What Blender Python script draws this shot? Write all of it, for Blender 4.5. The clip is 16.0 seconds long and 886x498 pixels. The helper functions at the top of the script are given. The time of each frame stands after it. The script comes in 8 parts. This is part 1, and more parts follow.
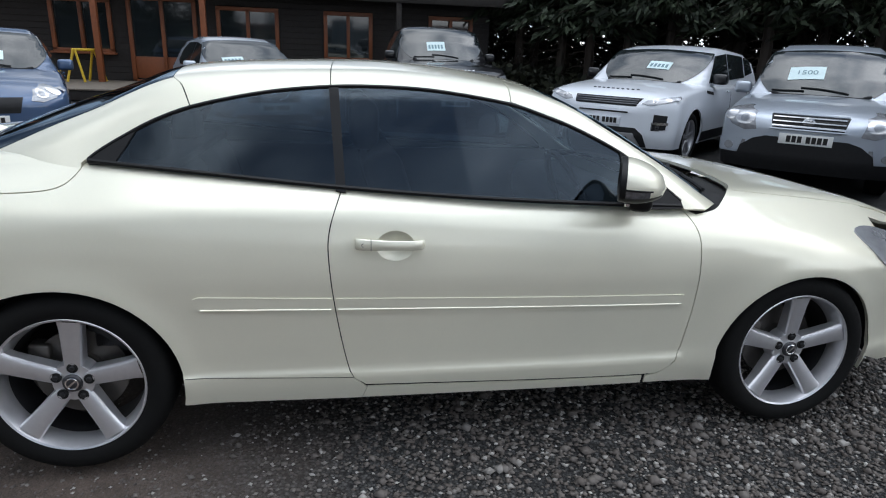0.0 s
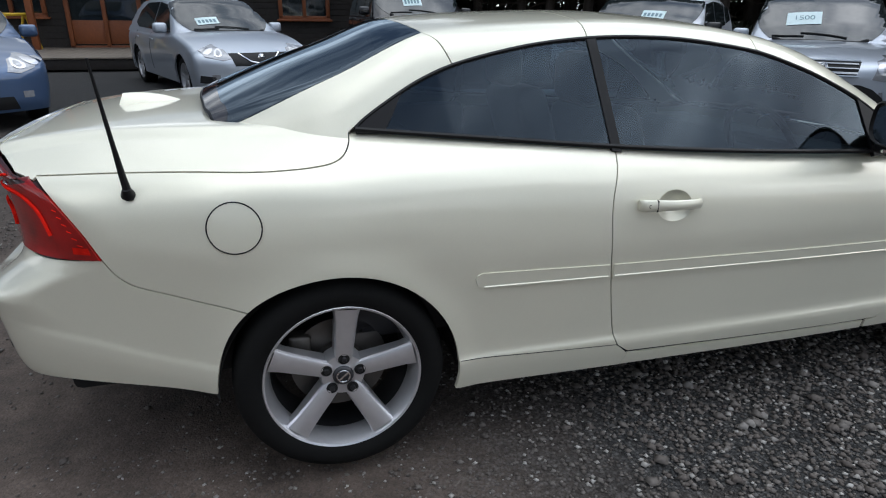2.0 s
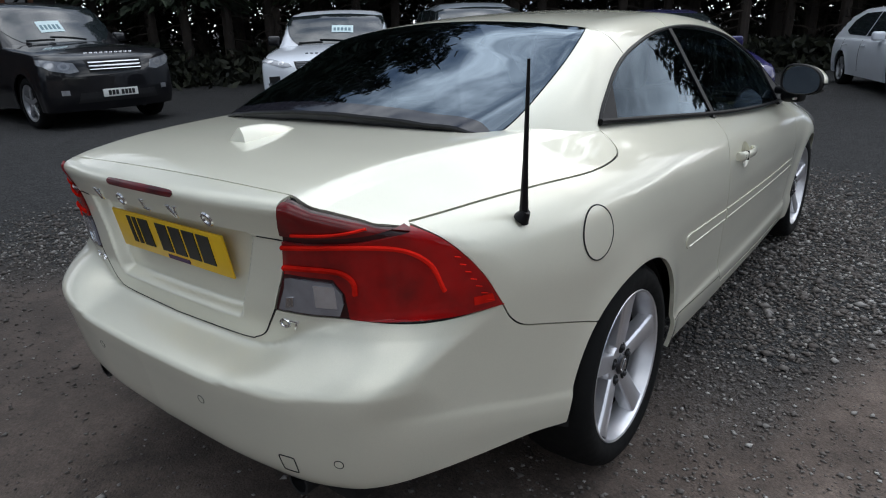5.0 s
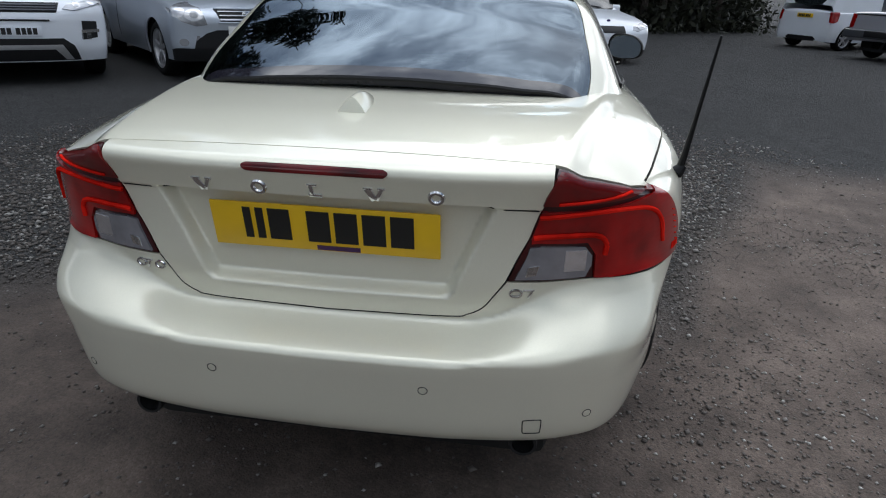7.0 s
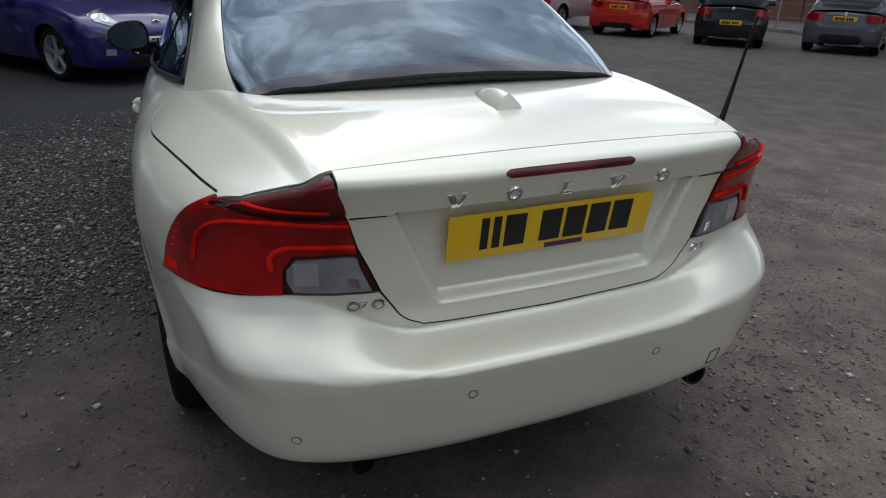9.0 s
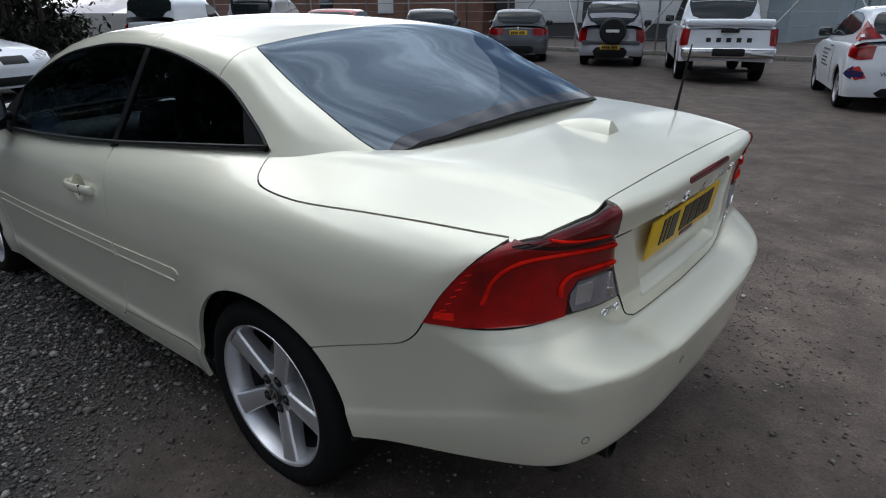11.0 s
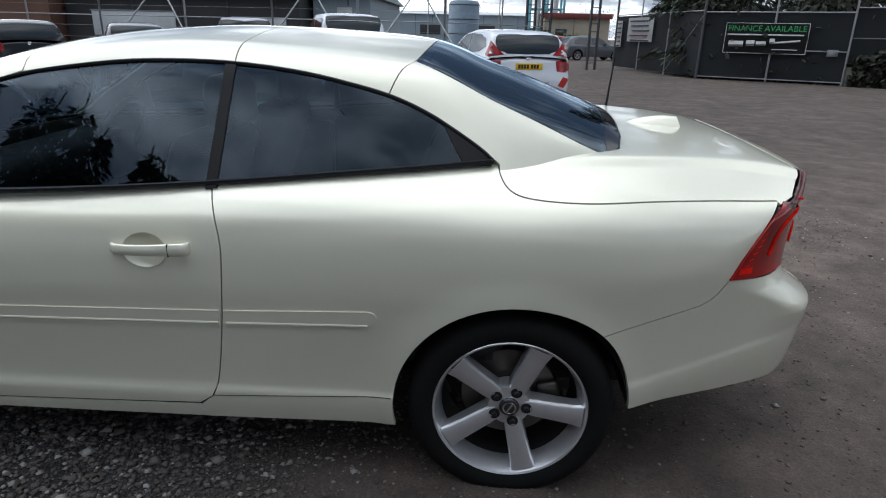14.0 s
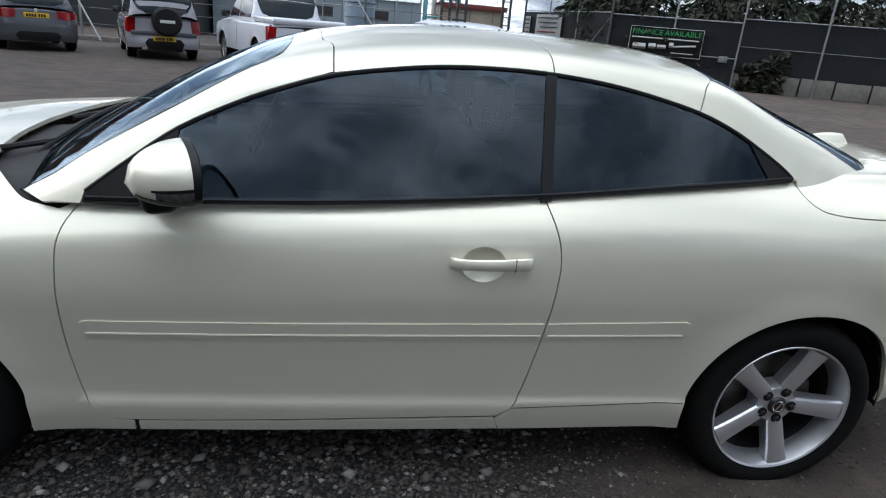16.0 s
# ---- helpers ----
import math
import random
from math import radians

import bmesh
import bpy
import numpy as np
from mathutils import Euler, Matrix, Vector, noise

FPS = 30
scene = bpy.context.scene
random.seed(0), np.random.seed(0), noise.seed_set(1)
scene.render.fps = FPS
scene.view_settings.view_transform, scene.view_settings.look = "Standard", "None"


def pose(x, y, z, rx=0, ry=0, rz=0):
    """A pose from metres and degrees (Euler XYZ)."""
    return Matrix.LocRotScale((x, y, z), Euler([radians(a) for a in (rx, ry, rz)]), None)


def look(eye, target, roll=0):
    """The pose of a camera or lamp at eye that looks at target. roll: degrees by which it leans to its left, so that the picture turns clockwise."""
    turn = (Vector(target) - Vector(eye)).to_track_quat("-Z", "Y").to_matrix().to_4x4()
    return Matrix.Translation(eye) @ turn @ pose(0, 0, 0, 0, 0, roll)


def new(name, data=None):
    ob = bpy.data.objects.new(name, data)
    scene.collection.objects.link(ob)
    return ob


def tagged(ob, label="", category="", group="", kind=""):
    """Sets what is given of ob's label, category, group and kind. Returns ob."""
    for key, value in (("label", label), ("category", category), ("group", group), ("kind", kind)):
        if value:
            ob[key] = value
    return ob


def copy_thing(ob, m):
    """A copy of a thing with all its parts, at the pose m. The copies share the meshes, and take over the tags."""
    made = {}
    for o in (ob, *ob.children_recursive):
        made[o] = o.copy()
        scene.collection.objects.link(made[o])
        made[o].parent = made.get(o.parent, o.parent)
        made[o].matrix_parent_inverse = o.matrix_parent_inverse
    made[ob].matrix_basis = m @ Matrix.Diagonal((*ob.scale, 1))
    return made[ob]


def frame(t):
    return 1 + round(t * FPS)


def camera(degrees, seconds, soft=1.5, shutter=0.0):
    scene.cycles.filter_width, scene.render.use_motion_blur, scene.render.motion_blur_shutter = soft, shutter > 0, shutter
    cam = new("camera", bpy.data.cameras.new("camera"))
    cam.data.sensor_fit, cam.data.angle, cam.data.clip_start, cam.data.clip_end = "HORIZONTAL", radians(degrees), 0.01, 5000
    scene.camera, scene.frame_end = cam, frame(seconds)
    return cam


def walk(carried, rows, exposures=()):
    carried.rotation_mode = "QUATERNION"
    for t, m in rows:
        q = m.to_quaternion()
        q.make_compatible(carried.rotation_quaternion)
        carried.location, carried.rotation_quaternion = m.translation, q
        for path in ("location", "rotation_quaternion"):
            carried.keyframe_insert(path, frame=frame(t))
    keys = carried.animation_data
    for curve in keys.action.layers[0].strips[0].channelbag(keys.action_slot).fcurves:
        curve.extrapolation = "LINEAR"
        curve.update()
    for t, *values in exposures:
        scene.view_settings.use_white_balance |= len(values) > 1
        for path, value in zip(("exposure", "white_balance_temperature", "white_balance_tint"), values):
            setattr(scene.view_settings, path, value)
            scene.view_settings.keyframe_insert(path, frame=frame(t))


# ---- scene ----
cam = camera(70.7, 16.0, 1.1)
PATH = [
    (0, (0.856, -2.866, 1.366), (1.195, -0.977, 0.801), 2.0),
    (0.5, (0.623, -2.802, 1.342), (1.008, -0.923, 0.776), 3.1),
    (1, (0.412, -2.597, 1.331), (0.845, -0.745, 0.71), 1.3),
    (1.5, (0.126, -2.518, 1.306), (0.593, -0.695, 0.629), 2.2),
    (2, (-0.183, -2.509, 1.324), (0.354, -0.707, 0.644), 0.5),
    (2.5, (-0.466, -2.334, 1.299), (0.13, -0.549, 0.622), -1.8),
    (3, (-0.713, -2.191, 1.307), (0.173, -0.529, 0.635), 0.1),
    (3.5, (-1.089, -2.144, 1.321), (0.044, -0.617, 0.702), -0.2),
    (4, (-1.313, -1.973, 1.294), (-0.103, -0.489, 0.716), -1.5),
    (6.5, (-2.046, -0.705, 1.308), (-0.258, -0.286, 0.514), 0.7),
    (7, (-2.129, -0.433, 1.341), (-0.306, -0.19, 0.557), 1.4),
    (7.5, (-2.075, -0.144, 1.33), (-0.258, -0.109, 0.494), 0.3),
    (8, (-2.035, 0.106, 1.383), (-0.258, -0.062, 0.482), 2.9),
    (8.5, (-2.128, 0.44, 1.383), (-0.342, -0.012, 0.603), 1.6),
    (9, (-1.994, 0.732, 1.348), (-0.306, 0.031, 0.537), 0.9),
    (11.5, (-1.284, 1.957, 1.442), (-0.223, 0.422, 0.722), -0.6),
    (12, (-1.054, 2.111, 1.427), (-0.139, 0.478, 0.723), 0.6),
    (12.5, (-0.744, 2.223, 1.435), (0.009, 0.501, 0.752), 0.6),
    (13, (-0.443, 2.436, 1.436), (0.065, 0.651, 0.693), 0.2),
    (13.5, (-0.163, 2.526, 1.43), (0.122, 0.663, 0.76), 1.7),
    (14, (0.126, 2.493, 1.425), (0.227, 0.622, 0.726), 1.3),
    (14.5, (0.47, 2.601, 1.447), (0.331, 0.727, 0.763), 0.8),
    (15, (0.777, 2.643, 1.439), (0.588, 0.757, 0.801), 3.0),
    (15.5, (1.087, 2.509, 1.429), (0.917, 0.647, 0.72), 2.8),
    (16, (1.389, 2.455, 1.437), (1.124, 0.608, 0.718), 5.2),
]
TILT = pose(0, 0, 0, -1.5)  # the car leans a little against the yard
walk(cam, [(t, TILT @ look(eye, target, roll)) for t, eye, target, roll in PATH],
     [(0, .27), (2.5, .07), (4.2, 0), (6.3, .07), (7.5, -.01), (9.2, -.14), (11.3, -.12), (13, .02), (16, .40)])

# ---- world and light ----
world = bpy.data.worlds.new("overcast_sky")
scene.world = world
world.use_nodes = True
wn = world.node_tree.nodes
wl = world.node_tree.links
wn.clear()
w_out = wn.new("ShaderNodeOutputWorld")
w_bg = wn.new("ShaderNodeBackground")
w_sky = wn.new("ShaderNodeTexSky")
w_sky.sky_type = "NISHITA"
w_sky.sun_disc = False
w_sky.sun_elevation = radians(35)
w_sky.sun_rotation = radians(104)
w_sky.air_density = 1.0
w_sky.dust_density = 2.0
w_co = wn.new("ShaderNodeTexCoord")
# clouds drawn out into level banks
w_sep = wn.new("ShaderNodeSeparateXYZ")
w_max = wn.new("ShaderNodeMath")
w_max.operation = "ADD"
w_max.inputs[1].default_value = 0.42
w_band = wn.new("ShaderNodeVectorMath")
w_band.operation = "MULTIPLY"
w_band.inputs[1].default_value = (1.25, 1.25, 4.2)
w_div = wn.new("ShaderNodeVectorMath")
w_div.operation = "DIVIDE"
w_com = wn.new("ShaderNodeCombineXYZ")
w_n1 = wn.new("ShaderNodeTexNoise")
w_n1.inputs["Scale"].default_value = 1.15
w_n1.inputs["Detail"].default_value = 9
w_n1.inputs["Roughness"].default_value = 0.62
w_n1.inputs["Distortion"].default_value = 0.5
w_r = wn.new("ShaderNodeValToRGB")
w_r.color_ramp.elements[0].position = 0.41
w_r.color_ramp.elements[0].color = (1.5, 2.1, 3.2, 1)
w_r.color_ramp.elements[1].position = 0.63
w_r.color_ramp.elements[1].color = (19.1, 20.1, 21.2, 1)
e = w_r.color_ramp.elements.new(0.5)
e.color = (5.0, 5.8, 6.95, 1)
w_mix = wn.new("ShaderNodeMixRGB")
w_mix.inputs[0].default_value = 0.86
w_bg.inputs["Strength"].default_value = 0.155
wl.new(w_co.outputs["Generated"], w_sep.inputs[0])
wl.new(w_sep.outputs["Z"], w_max.inputs[0])
for w_ax in "XYZ":
    wl.new(w_max.outputs[0], w_com.inputs[w_ax])
wl.new(w_co.outputs["Generated"], w_div.inputs[0])
wl.new(w_com.outputs[0], w_div.inputs[1])
wl.new(w_div.outputs[0], w_band.inputs[0])
wl.new(w_band.outputs[0], w_n1.inputs["Vector"])
wl.new(w_n1.outputs["Fac"], w_r.inputs["Fac"])
wl.new(w_sky.outputs["Color"], w_mix.inputs[1])
wl.new(w_r.outputs["Color"], w_mix.inputs[2])
w_up = wn.new("ShaderNodeValToRGB")
w_up.color_ramp.interpolation = "EASE"
w_up.color_ramp.elements[0].color = (0.95, 0.95, 0.95, 1)
w_up.color_ramp.elements[1].color = (1.08, 1.08, 1.08, 1)
for w_pos, w_val in ((0.14, 0.62), (0.34, 0.45), (0.62, 0.72)):
    w_up.color_ramp.elements.new(w_pos).color = (w_val, w_val, w_val, 1)
w_dim = wn.new("ShaderNodeMixRGB")
w_dim.blend_type = "MULTIPLY"
w_dim.inputs[0].default_value = 1
wl.new(w_sep.outputs["Z"], w_up.inputs["Fac"])
# the veiled sun brightens the cloud round it
w_dot = wn.new("ShaderNodeVectorMath")
w_dot.operation = "DOT_PRODUCT"
w_dot.inputs[1].default_value = (0.78, -0.17, 0.60)
w_glow = wn.new("ShaderNodeMapRange")
for w_k, w_v in zip(("From Min", "From Max", "To Min", "To Max"), (0.2, 1.0, 0.80, 1.6)):
    w_glow.inputs[w_k].default_value = w_v
w_glow.interpolation_type = "SMOOTHSTEP"
w_both = wn.new("ShaderNodeMath")
w_both.operation = "MULTIPLY"
wl.new(w_co.outputs["Generated"], w_dot.inputs[0])
wl.new(w_dot.outputs["Value"], w_glow.inputs["Value"])
wl.new(w_up.outputs[0], w_both.inputs[0])
wl.new(w_glow.outputs[0], w_both.inputs[1])
wl.new(w_mix.outputs["Color"], w_dim.inputs[1])
wl.new(w_both.outputs[0], w_dim.inputs[2])
wl.new(w_dim.outputs["Color"], w_bg.inputs["Color"])
wl.new(w_bg.outputs["Background"], w_out.inputs["Surface"])

sun = new("sun", bpy.data.lights.new("sun", "SUN"))
sun.data.energy = 0.5
sun.data.angle = radians(90)
sun.data.color = (1.0, 1.0, 1.0)
sun.matrix_world = look((18, -4.5, 13.0), (0, 0, 0))


# ---- materials ----
def node_mat(name):
    m = bpy.data.materials.new(name)
    m.use_nodes = True
    return m, m.node_tree.nodes, m.node_tree.links, m.node_tree.nodes["Principled BSDF"]


def plain(name, col, rough=0.5, metal=0.0, coat=0.0, vary=0.12, scale=30.0, bump=0.0, spec=0.5, bscale=None):
    """Principled surface with fine and coarse variation of its colour and roughness."""
    m, n, l, b = node_mat(name)
    b.inputs["Metallic"].default_value = metal
    b.inputs["Coat Weight"].default_value = coat
    b.inputs["Coat Roughness"].default_value = 0.04
    b.inputs["Specular IOR Level"].default_value = spec
    tc = n.new("ShaderNodeTexCoord")
    n1 = n.new("ShaderNodeTexNoise")
    n1.inputs["Scale"].default_value = scale
    n1.inputs["Detail"].default_value = 6
    n2 = n.new("ShaderNodeTexNoise")
    n2.inputs["Scale"].default_value = scale * 0.08
    n2.inputs["Detail"].default_value = 3
    mx = n.new("ShaderNodeMath")
    mx.operation = "ADD"
    l.new(tc.outputs["Object"], n1.inputs["Vector"])
    l.new(tc.outputs["Object"], n2.inputs["Vector"])
    l.new(n1.outputs["Fac"], mx.inputs[0])
    l.new(n2.outputs["Fac"], mx.inputs[1])
    mr = n.new("ShaderNodeMapRange")
    mr.inputs["From Min"].default_value = 0.6
    mr.inputs["From Max"].default_value = 1.4
    mr.inputs["To Min"].default_value = 1 - vary
    mr.inputs["To Max"].default_value = 1 + vary
    l.new(mx.outputs[0], mr.inputs["Value"])
    mul = n.new("ShaderNodeMixRGB")
    mul.blend_type = "MULTIPLY"
    mul.inputs[0].default_value = 1.0
    mul.inputs[1].default_value = (*col, 1)
    l.new(mr.outputs[0], mul.inputs[2])
    l.new(mul.outputs[0], b.inputs["Base Color"])
    rr = n.new("ShaderNodeMapRange")
    rr.inputs["To Min"].default_value = max(0.02, rough * (1 - vary))
    rr.inputs["To Max"].default_value = min(1.0, rough * (1 + vary))
    l.new(n1.outputs["Fac"], rr.inputs["Value"])
    l.new(rr.outputs[0], b.inputs["Roughness"])
    if bump:
        bp = n.new("ShaderNodeBump")
        bp.inputs["Strength"].default_value = bump
        bp.inputs["Distance"].default_value = 0.01
        if bscale:
            n3 = n.new("ShaderNodeTexNoise")
            n3.inputs["Scale"].default_value = bscale
            n3.inputs["Detail"].default_value = 8
            l.new(tc.outputs["Object"], n3.inputs["Vector"])
            l.new(n3.outputs["Fac"], bp.inputs["Height"])
        else:
            l.new(n1.outputs["Fac"], bp.inputs["Height"])
        l.new(bp.outputs[0], b.inputs["Normal"])
    return m


def glass(name, tint, base_refl=0.04):
    """Tinted pane: sees through by its tint, mirrors by Fresnel."""
    m, n, l, b = node_mat(name)
    n.remove(b)
    out = n["Material Output"]
    tr = n.new("ShaderNodeBsdfTransparent")
    tr.inputs[0].default_value = (*tint, 1)
    gl = n.new("ShaderNodeBsdfGlossy")
    gl.inputs["Roughness"].default_value = 0.0
    gl.inputs["Color"].default_value = (0.70, 0.85, 1, 1)
    fr = n.new("ShaderNodeFresnel")
    fr.inputs["IOR"].default_value = 1.5
    ms = n.new("ShaderNodeMixShader")
    ad = n.new("ShaderNodeMath")
    ad.operation = "ADD"
    ad.use_clamp = True
    ad.inputs[1].default_value = base_refl
    l.new(fr.outputs[0], ad.inputs[0])
    l.new(ad.outputs[0], ms.inputs[0])
    l.new(tr.outputs[0], ms.inputs[1])
    l.new(gl.outputs[0], ms.inputs[2])
    l.new(ms.outputs[0], out.inputs["Surface"])
    return m


def car_paint(name, col, rough=0.22, metal=0.0, flake=0.05, dust=0.0):
    """Clear-coated paint with faint pearl flakes and road dust."""
    m, n, l, b = node_mat(name)
    b.inputs["Metallic"].default_value = metal
    b.inputs["Coat Weight"].default_value = 1.0
    b.inputs["Coat Roughness"].default_value = 0.03
    b.inputs["Coat IOR"].default_value = 1.5
    b.inputs["Specular IOR Level"].default_value = 0.15
    tc = n.new("ShaderNodeTexCoord")
    v = n.new("ShaderNodeTexVoronoi")
    v.inputs["Scale"].default_value = 900
    n2 = n.new("ShaderNodeTexNoise")
    n2.inputs["Scale"].default_value = 1.7
    n2.inputs["Detail"].default_value = 8
    l.new(tc.outputs["Object"], v.inputs["Vector"])
    l.new(tc.outputs["Object"], n2.inputs["Vector"])
    mr = n.new("ShaderNodeMapRange")
    mr.inputs["To Min"].default_value = 1 - flake
    mr.inputs["To Max"].default_value = 1 + flake
    l.new(v.outputs["Color"], mr.inputs["Value"])
    mul = n.new("ShaderNodeMixRGB")
    mul.blend_type = "MULTIPLY"
    mul.inputs[0].default_value = 1
    mul.inputs[1].default_value = (*col, 1)
    l.new(mr.outputs[0], mul.inputs[2])
    du = n.new("ShaderNodeMixRGB")
    du.inputs[2].default_value = (0.33, 0.30, 0.26, 1)
    dr = n.new("ShaderNodeMapRange")
    dr.inputs["From Min"].default_value = 0.45
    dr.inputs["From Max"].default_value = 0.8
    dr.inputs["To Max"].default_value = dust
    l.new(n2.outputs["Fac"], dr.inputs["Value"])
    l.new(dr.outputs[0], du.inputs[0])
    l.new(mul.outputs[0], du.inputs[1])
    l.new(du.outputs[0], b.inputs["Base Color"])
    b.inputs["Roughness"].default_value = rough + 0.2
    return m


M_PAINT = car_paint("pearl_cream_paint", (0.78, 0.757, 0.625), 0.16, 0.3, 0.04, 0.10)
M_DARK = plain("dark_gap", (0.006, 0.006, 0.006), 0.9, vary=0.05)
M_TRIM = plain("black_trim", (0.007, 0.007, 0.008), 0.42, vary=0.15, scale=60, spec=0.22)
M_PLASTIC = plain("grained_black_plastic", (0.013, 0.013, 0.014), 0.6, vary=0.2, scale=300, bump=0.1, spec=0.25)
M_GLASS = glass("tinted_side_glass", (0.20, 0.26, 0.31), 0.008)
M_GLASS_R = glass("tinted_rear_glass", (0.045, 0.052, 0.075), 0.05)
M_SCREEN = glass("windscreen_glass", (0.62, 0.68, 0.66), 0.04)
M_FRIT = plain("dark_glass_border", (0.015, 0.014, 0.02), 0.05, vary=0.1)
M_TYRE = plain("tyre_rubber", (0.007, 0.007, 0.007), 0.8, vary=0.25, scale=40, bump=0.05, spec=0.15)
M_ALLOY = plain("silver_alloy", (0.70, 0.70, 0.725), 0.34, 0.8, vary=0.06, scale=50)
# alloy darkened for the shade behind the spokes; also for the dark bolts
M_BARREL = plain("dark_barrel_metal", (0.045, 0.045, 0.048), 0.45, 0.7, vary=0.15)
M_DISC = plain("brake_disc_steel", (0.12, 0.11, 0.10), 0.45, 0.8, vary=0.2)
M_CHROME = plain("chrome", (0.75, 0.75, 0.76), 0.12, 1.0, vary=0.05)
M_SEAT = plain("dark_leather", (0.018, 0.018, 0.020), 0.55, vary=0.2, scale=80)
M_YELLOW = plain("yellow_plate", (0.80, 0.49, 0.015), 0.35, vary=0.05)
M_WPLATE = plain("white_plate", (0.75, 0.75, 0.72), 0.35, vary=0.05)
M_INK = plain("black_ink", (0.01, 0.01, 0.01), 0.4, vary=0.05)
M_PAPER = plain("pale_card", (0.62, 0.75, 0.76), 0.6, vary=0.06)
M_MIRROR_LENS = plain("mirror_lamp_lens", (0.13, 0.13, 0.14), 0.14, 0.5, 0.6, vary=0.7, scale=70, bump=0.3)
M_CLEARLENS = plain("clear_lamp_lens", (0.42, 0.43, 0.46), 0.08, 0.5, 1.0, vary=0.3, scale=22, bump=0.06)

M_REVLENS = plain("smoky_clear_lens", (0.30, 0.30, 0.33), 0.12, 0.5, 1.0, vary=0.3, scale=22, bump=0.15)
M_REFLECTOR = plain("mirrored_reflector", (0.72, 0.72, 0.75), 0.16, 0.8, 1.0, vary=0.3, scale=26, bump=0.25)


def lamp_red(name, col, ribs=0.35, coat=1.0):
    m, n, l, b = node_mat(name)
    tc = n.new("ShaderNodeTexCoord")
    w = n.new("ShaderNodeTexWave")
    w.inputs["Scale"].default_value = 26
    w.inputs["Distortion"].default_value = 1.5
    w.bands_direction = "Z"
    n1 = n.new("ShaderNodeTexNoise")
    n1.inputs["Scale"].default_value = 9
    n1.inputs["Detail"].default_value = 4
    l.new(tc.outputs["Object"], w.inputs["Vector"])
    l.new(tc.outputs["Object"], n1.inputs["Vector"])
    r = n.new("ShaderNodeValToRGB")
    r.color_ramp.elements[0].position = 0.3
    r.color_ramp.elements[0].color = (col[0] * 0.3, col[1] * 0.3, col[2] * 0.3, 1)
    r.color_ramp.elements[1].position = 0.7
    r.color_ramp.elements[1].color = (*col, 1)
    l.new(n1.outputs["Fac"], r.inputs["Fac"])
    l.new(r.outputs[0], b.inputs["Base Color"])
    bp = n.new("ShaderNodeBump")
    bp.inputs["Strength"].default_value = ribs
    bp.inputs["Distance"].default_value = 0.002
    l.new(w.outputs["Fac"], bp.inputs["Height"])
    l.new(bp.outputs[0], b.inputs["Normal"])
    b.inputs["Roughness"].default_value = 0.35
    b.inputs["Specular IOR Level"].default_value = 0.1 * coat
    b.inputs["Coat Weight"].default_value = coat
    b.inputs["Coat Roughness"].default_value = 0.02
    return m


M_RED = lamp_red("red_lamp_lens", (0.40, 0.003, 0.003), 0.04)
M_RED_UPPER = lamp_red("smoked_red_lamp_lens", (0.20, 0.003, 0.004), 0.03)
M_RED_BRIGHT = lamp_red("bright_red_light_guide", (0.95, 0.025, 0.015), 0.1, 0.0)
M_RED_DEEP = lamp_red("deep_red_lens_edge", (0.05, 0.002, 0.003), 0.0)
M_RED_DARK = lamp_red("dark_red_lens", (0.16, 0.004, 0.006), 0.2)


# ---- mesh helpers ----
def mesh_of(name, verts, faces, mat, smooth=True):
    me = bpy.data.meshes.new(name)
    me.from_pydata([tuple(v) for v in verts], [], [tuple(f) for f in faces])
    if mat:
        me.materials.append(mat)
    if smooth:
        me.polygons.foreach_set("use_smooth", [True] * len(me.polygons))
    me.update()
    return me


def obj_part(name, me, parent, label=""):
    ob = new(name, me)
    ob.parent = parent
    if label:
        tagged(ob, label)
    return ob


def part(name, bm, mat, parent, label="", smooth=True, angle=35):
    """Links a bmesh as one mesh object under a thing or a part."""
    me = bpy.data.meshes.new(name)
    bm.to_mesh(me)
    bm.free()
    me.materials.append(mat)
    if smooth:
        me.polygons.foreach_set("use_smooth", [True] * len(me.polygons))
        me.set_sharp_from_angle(angle=radians(angle))
    ob = new(name, me)
    if parent:
        ob.parent = parent
    if label:
        tagged(ob, label)
    return ob


def thing(name, label, category, group="", kind="", m=None):
    ob = new(name)
    ob.empty_display_size = 0.1
    if m:
        ob.matrix_world = m
    return tagged(ob, label, category, group, kind)


def bm_box(sx, sy, sz, x=0, y=0, z=0, bevel=0.0, seg=2, bm=None, m=None):
    b = bm or bmesh.new()
    r = bmesh.ops.create_cube(b, size=1.0)
    vs = r["verts"]
    bmesh.ops.scale(b, vec=(sx, sy, sz), verts=vs)
    if bevel:
        es = list({ed for v in vs for ed in v.link_edges})
        rb = bmesh.ops.bevel(b, geom=es, offset=bevel, segments=seg, affect="EDGES", profile=0.5)
        vs = list({v for f in rb["faces"] for v in f.verts} | {v for v in vs if v.is_valid})
    if m:
        bmesh.ops.transform(b, matrix=m, verts=vs)
    bmesh.ops.translate(b, vec=(x, y, z), verts=vs)
    return b


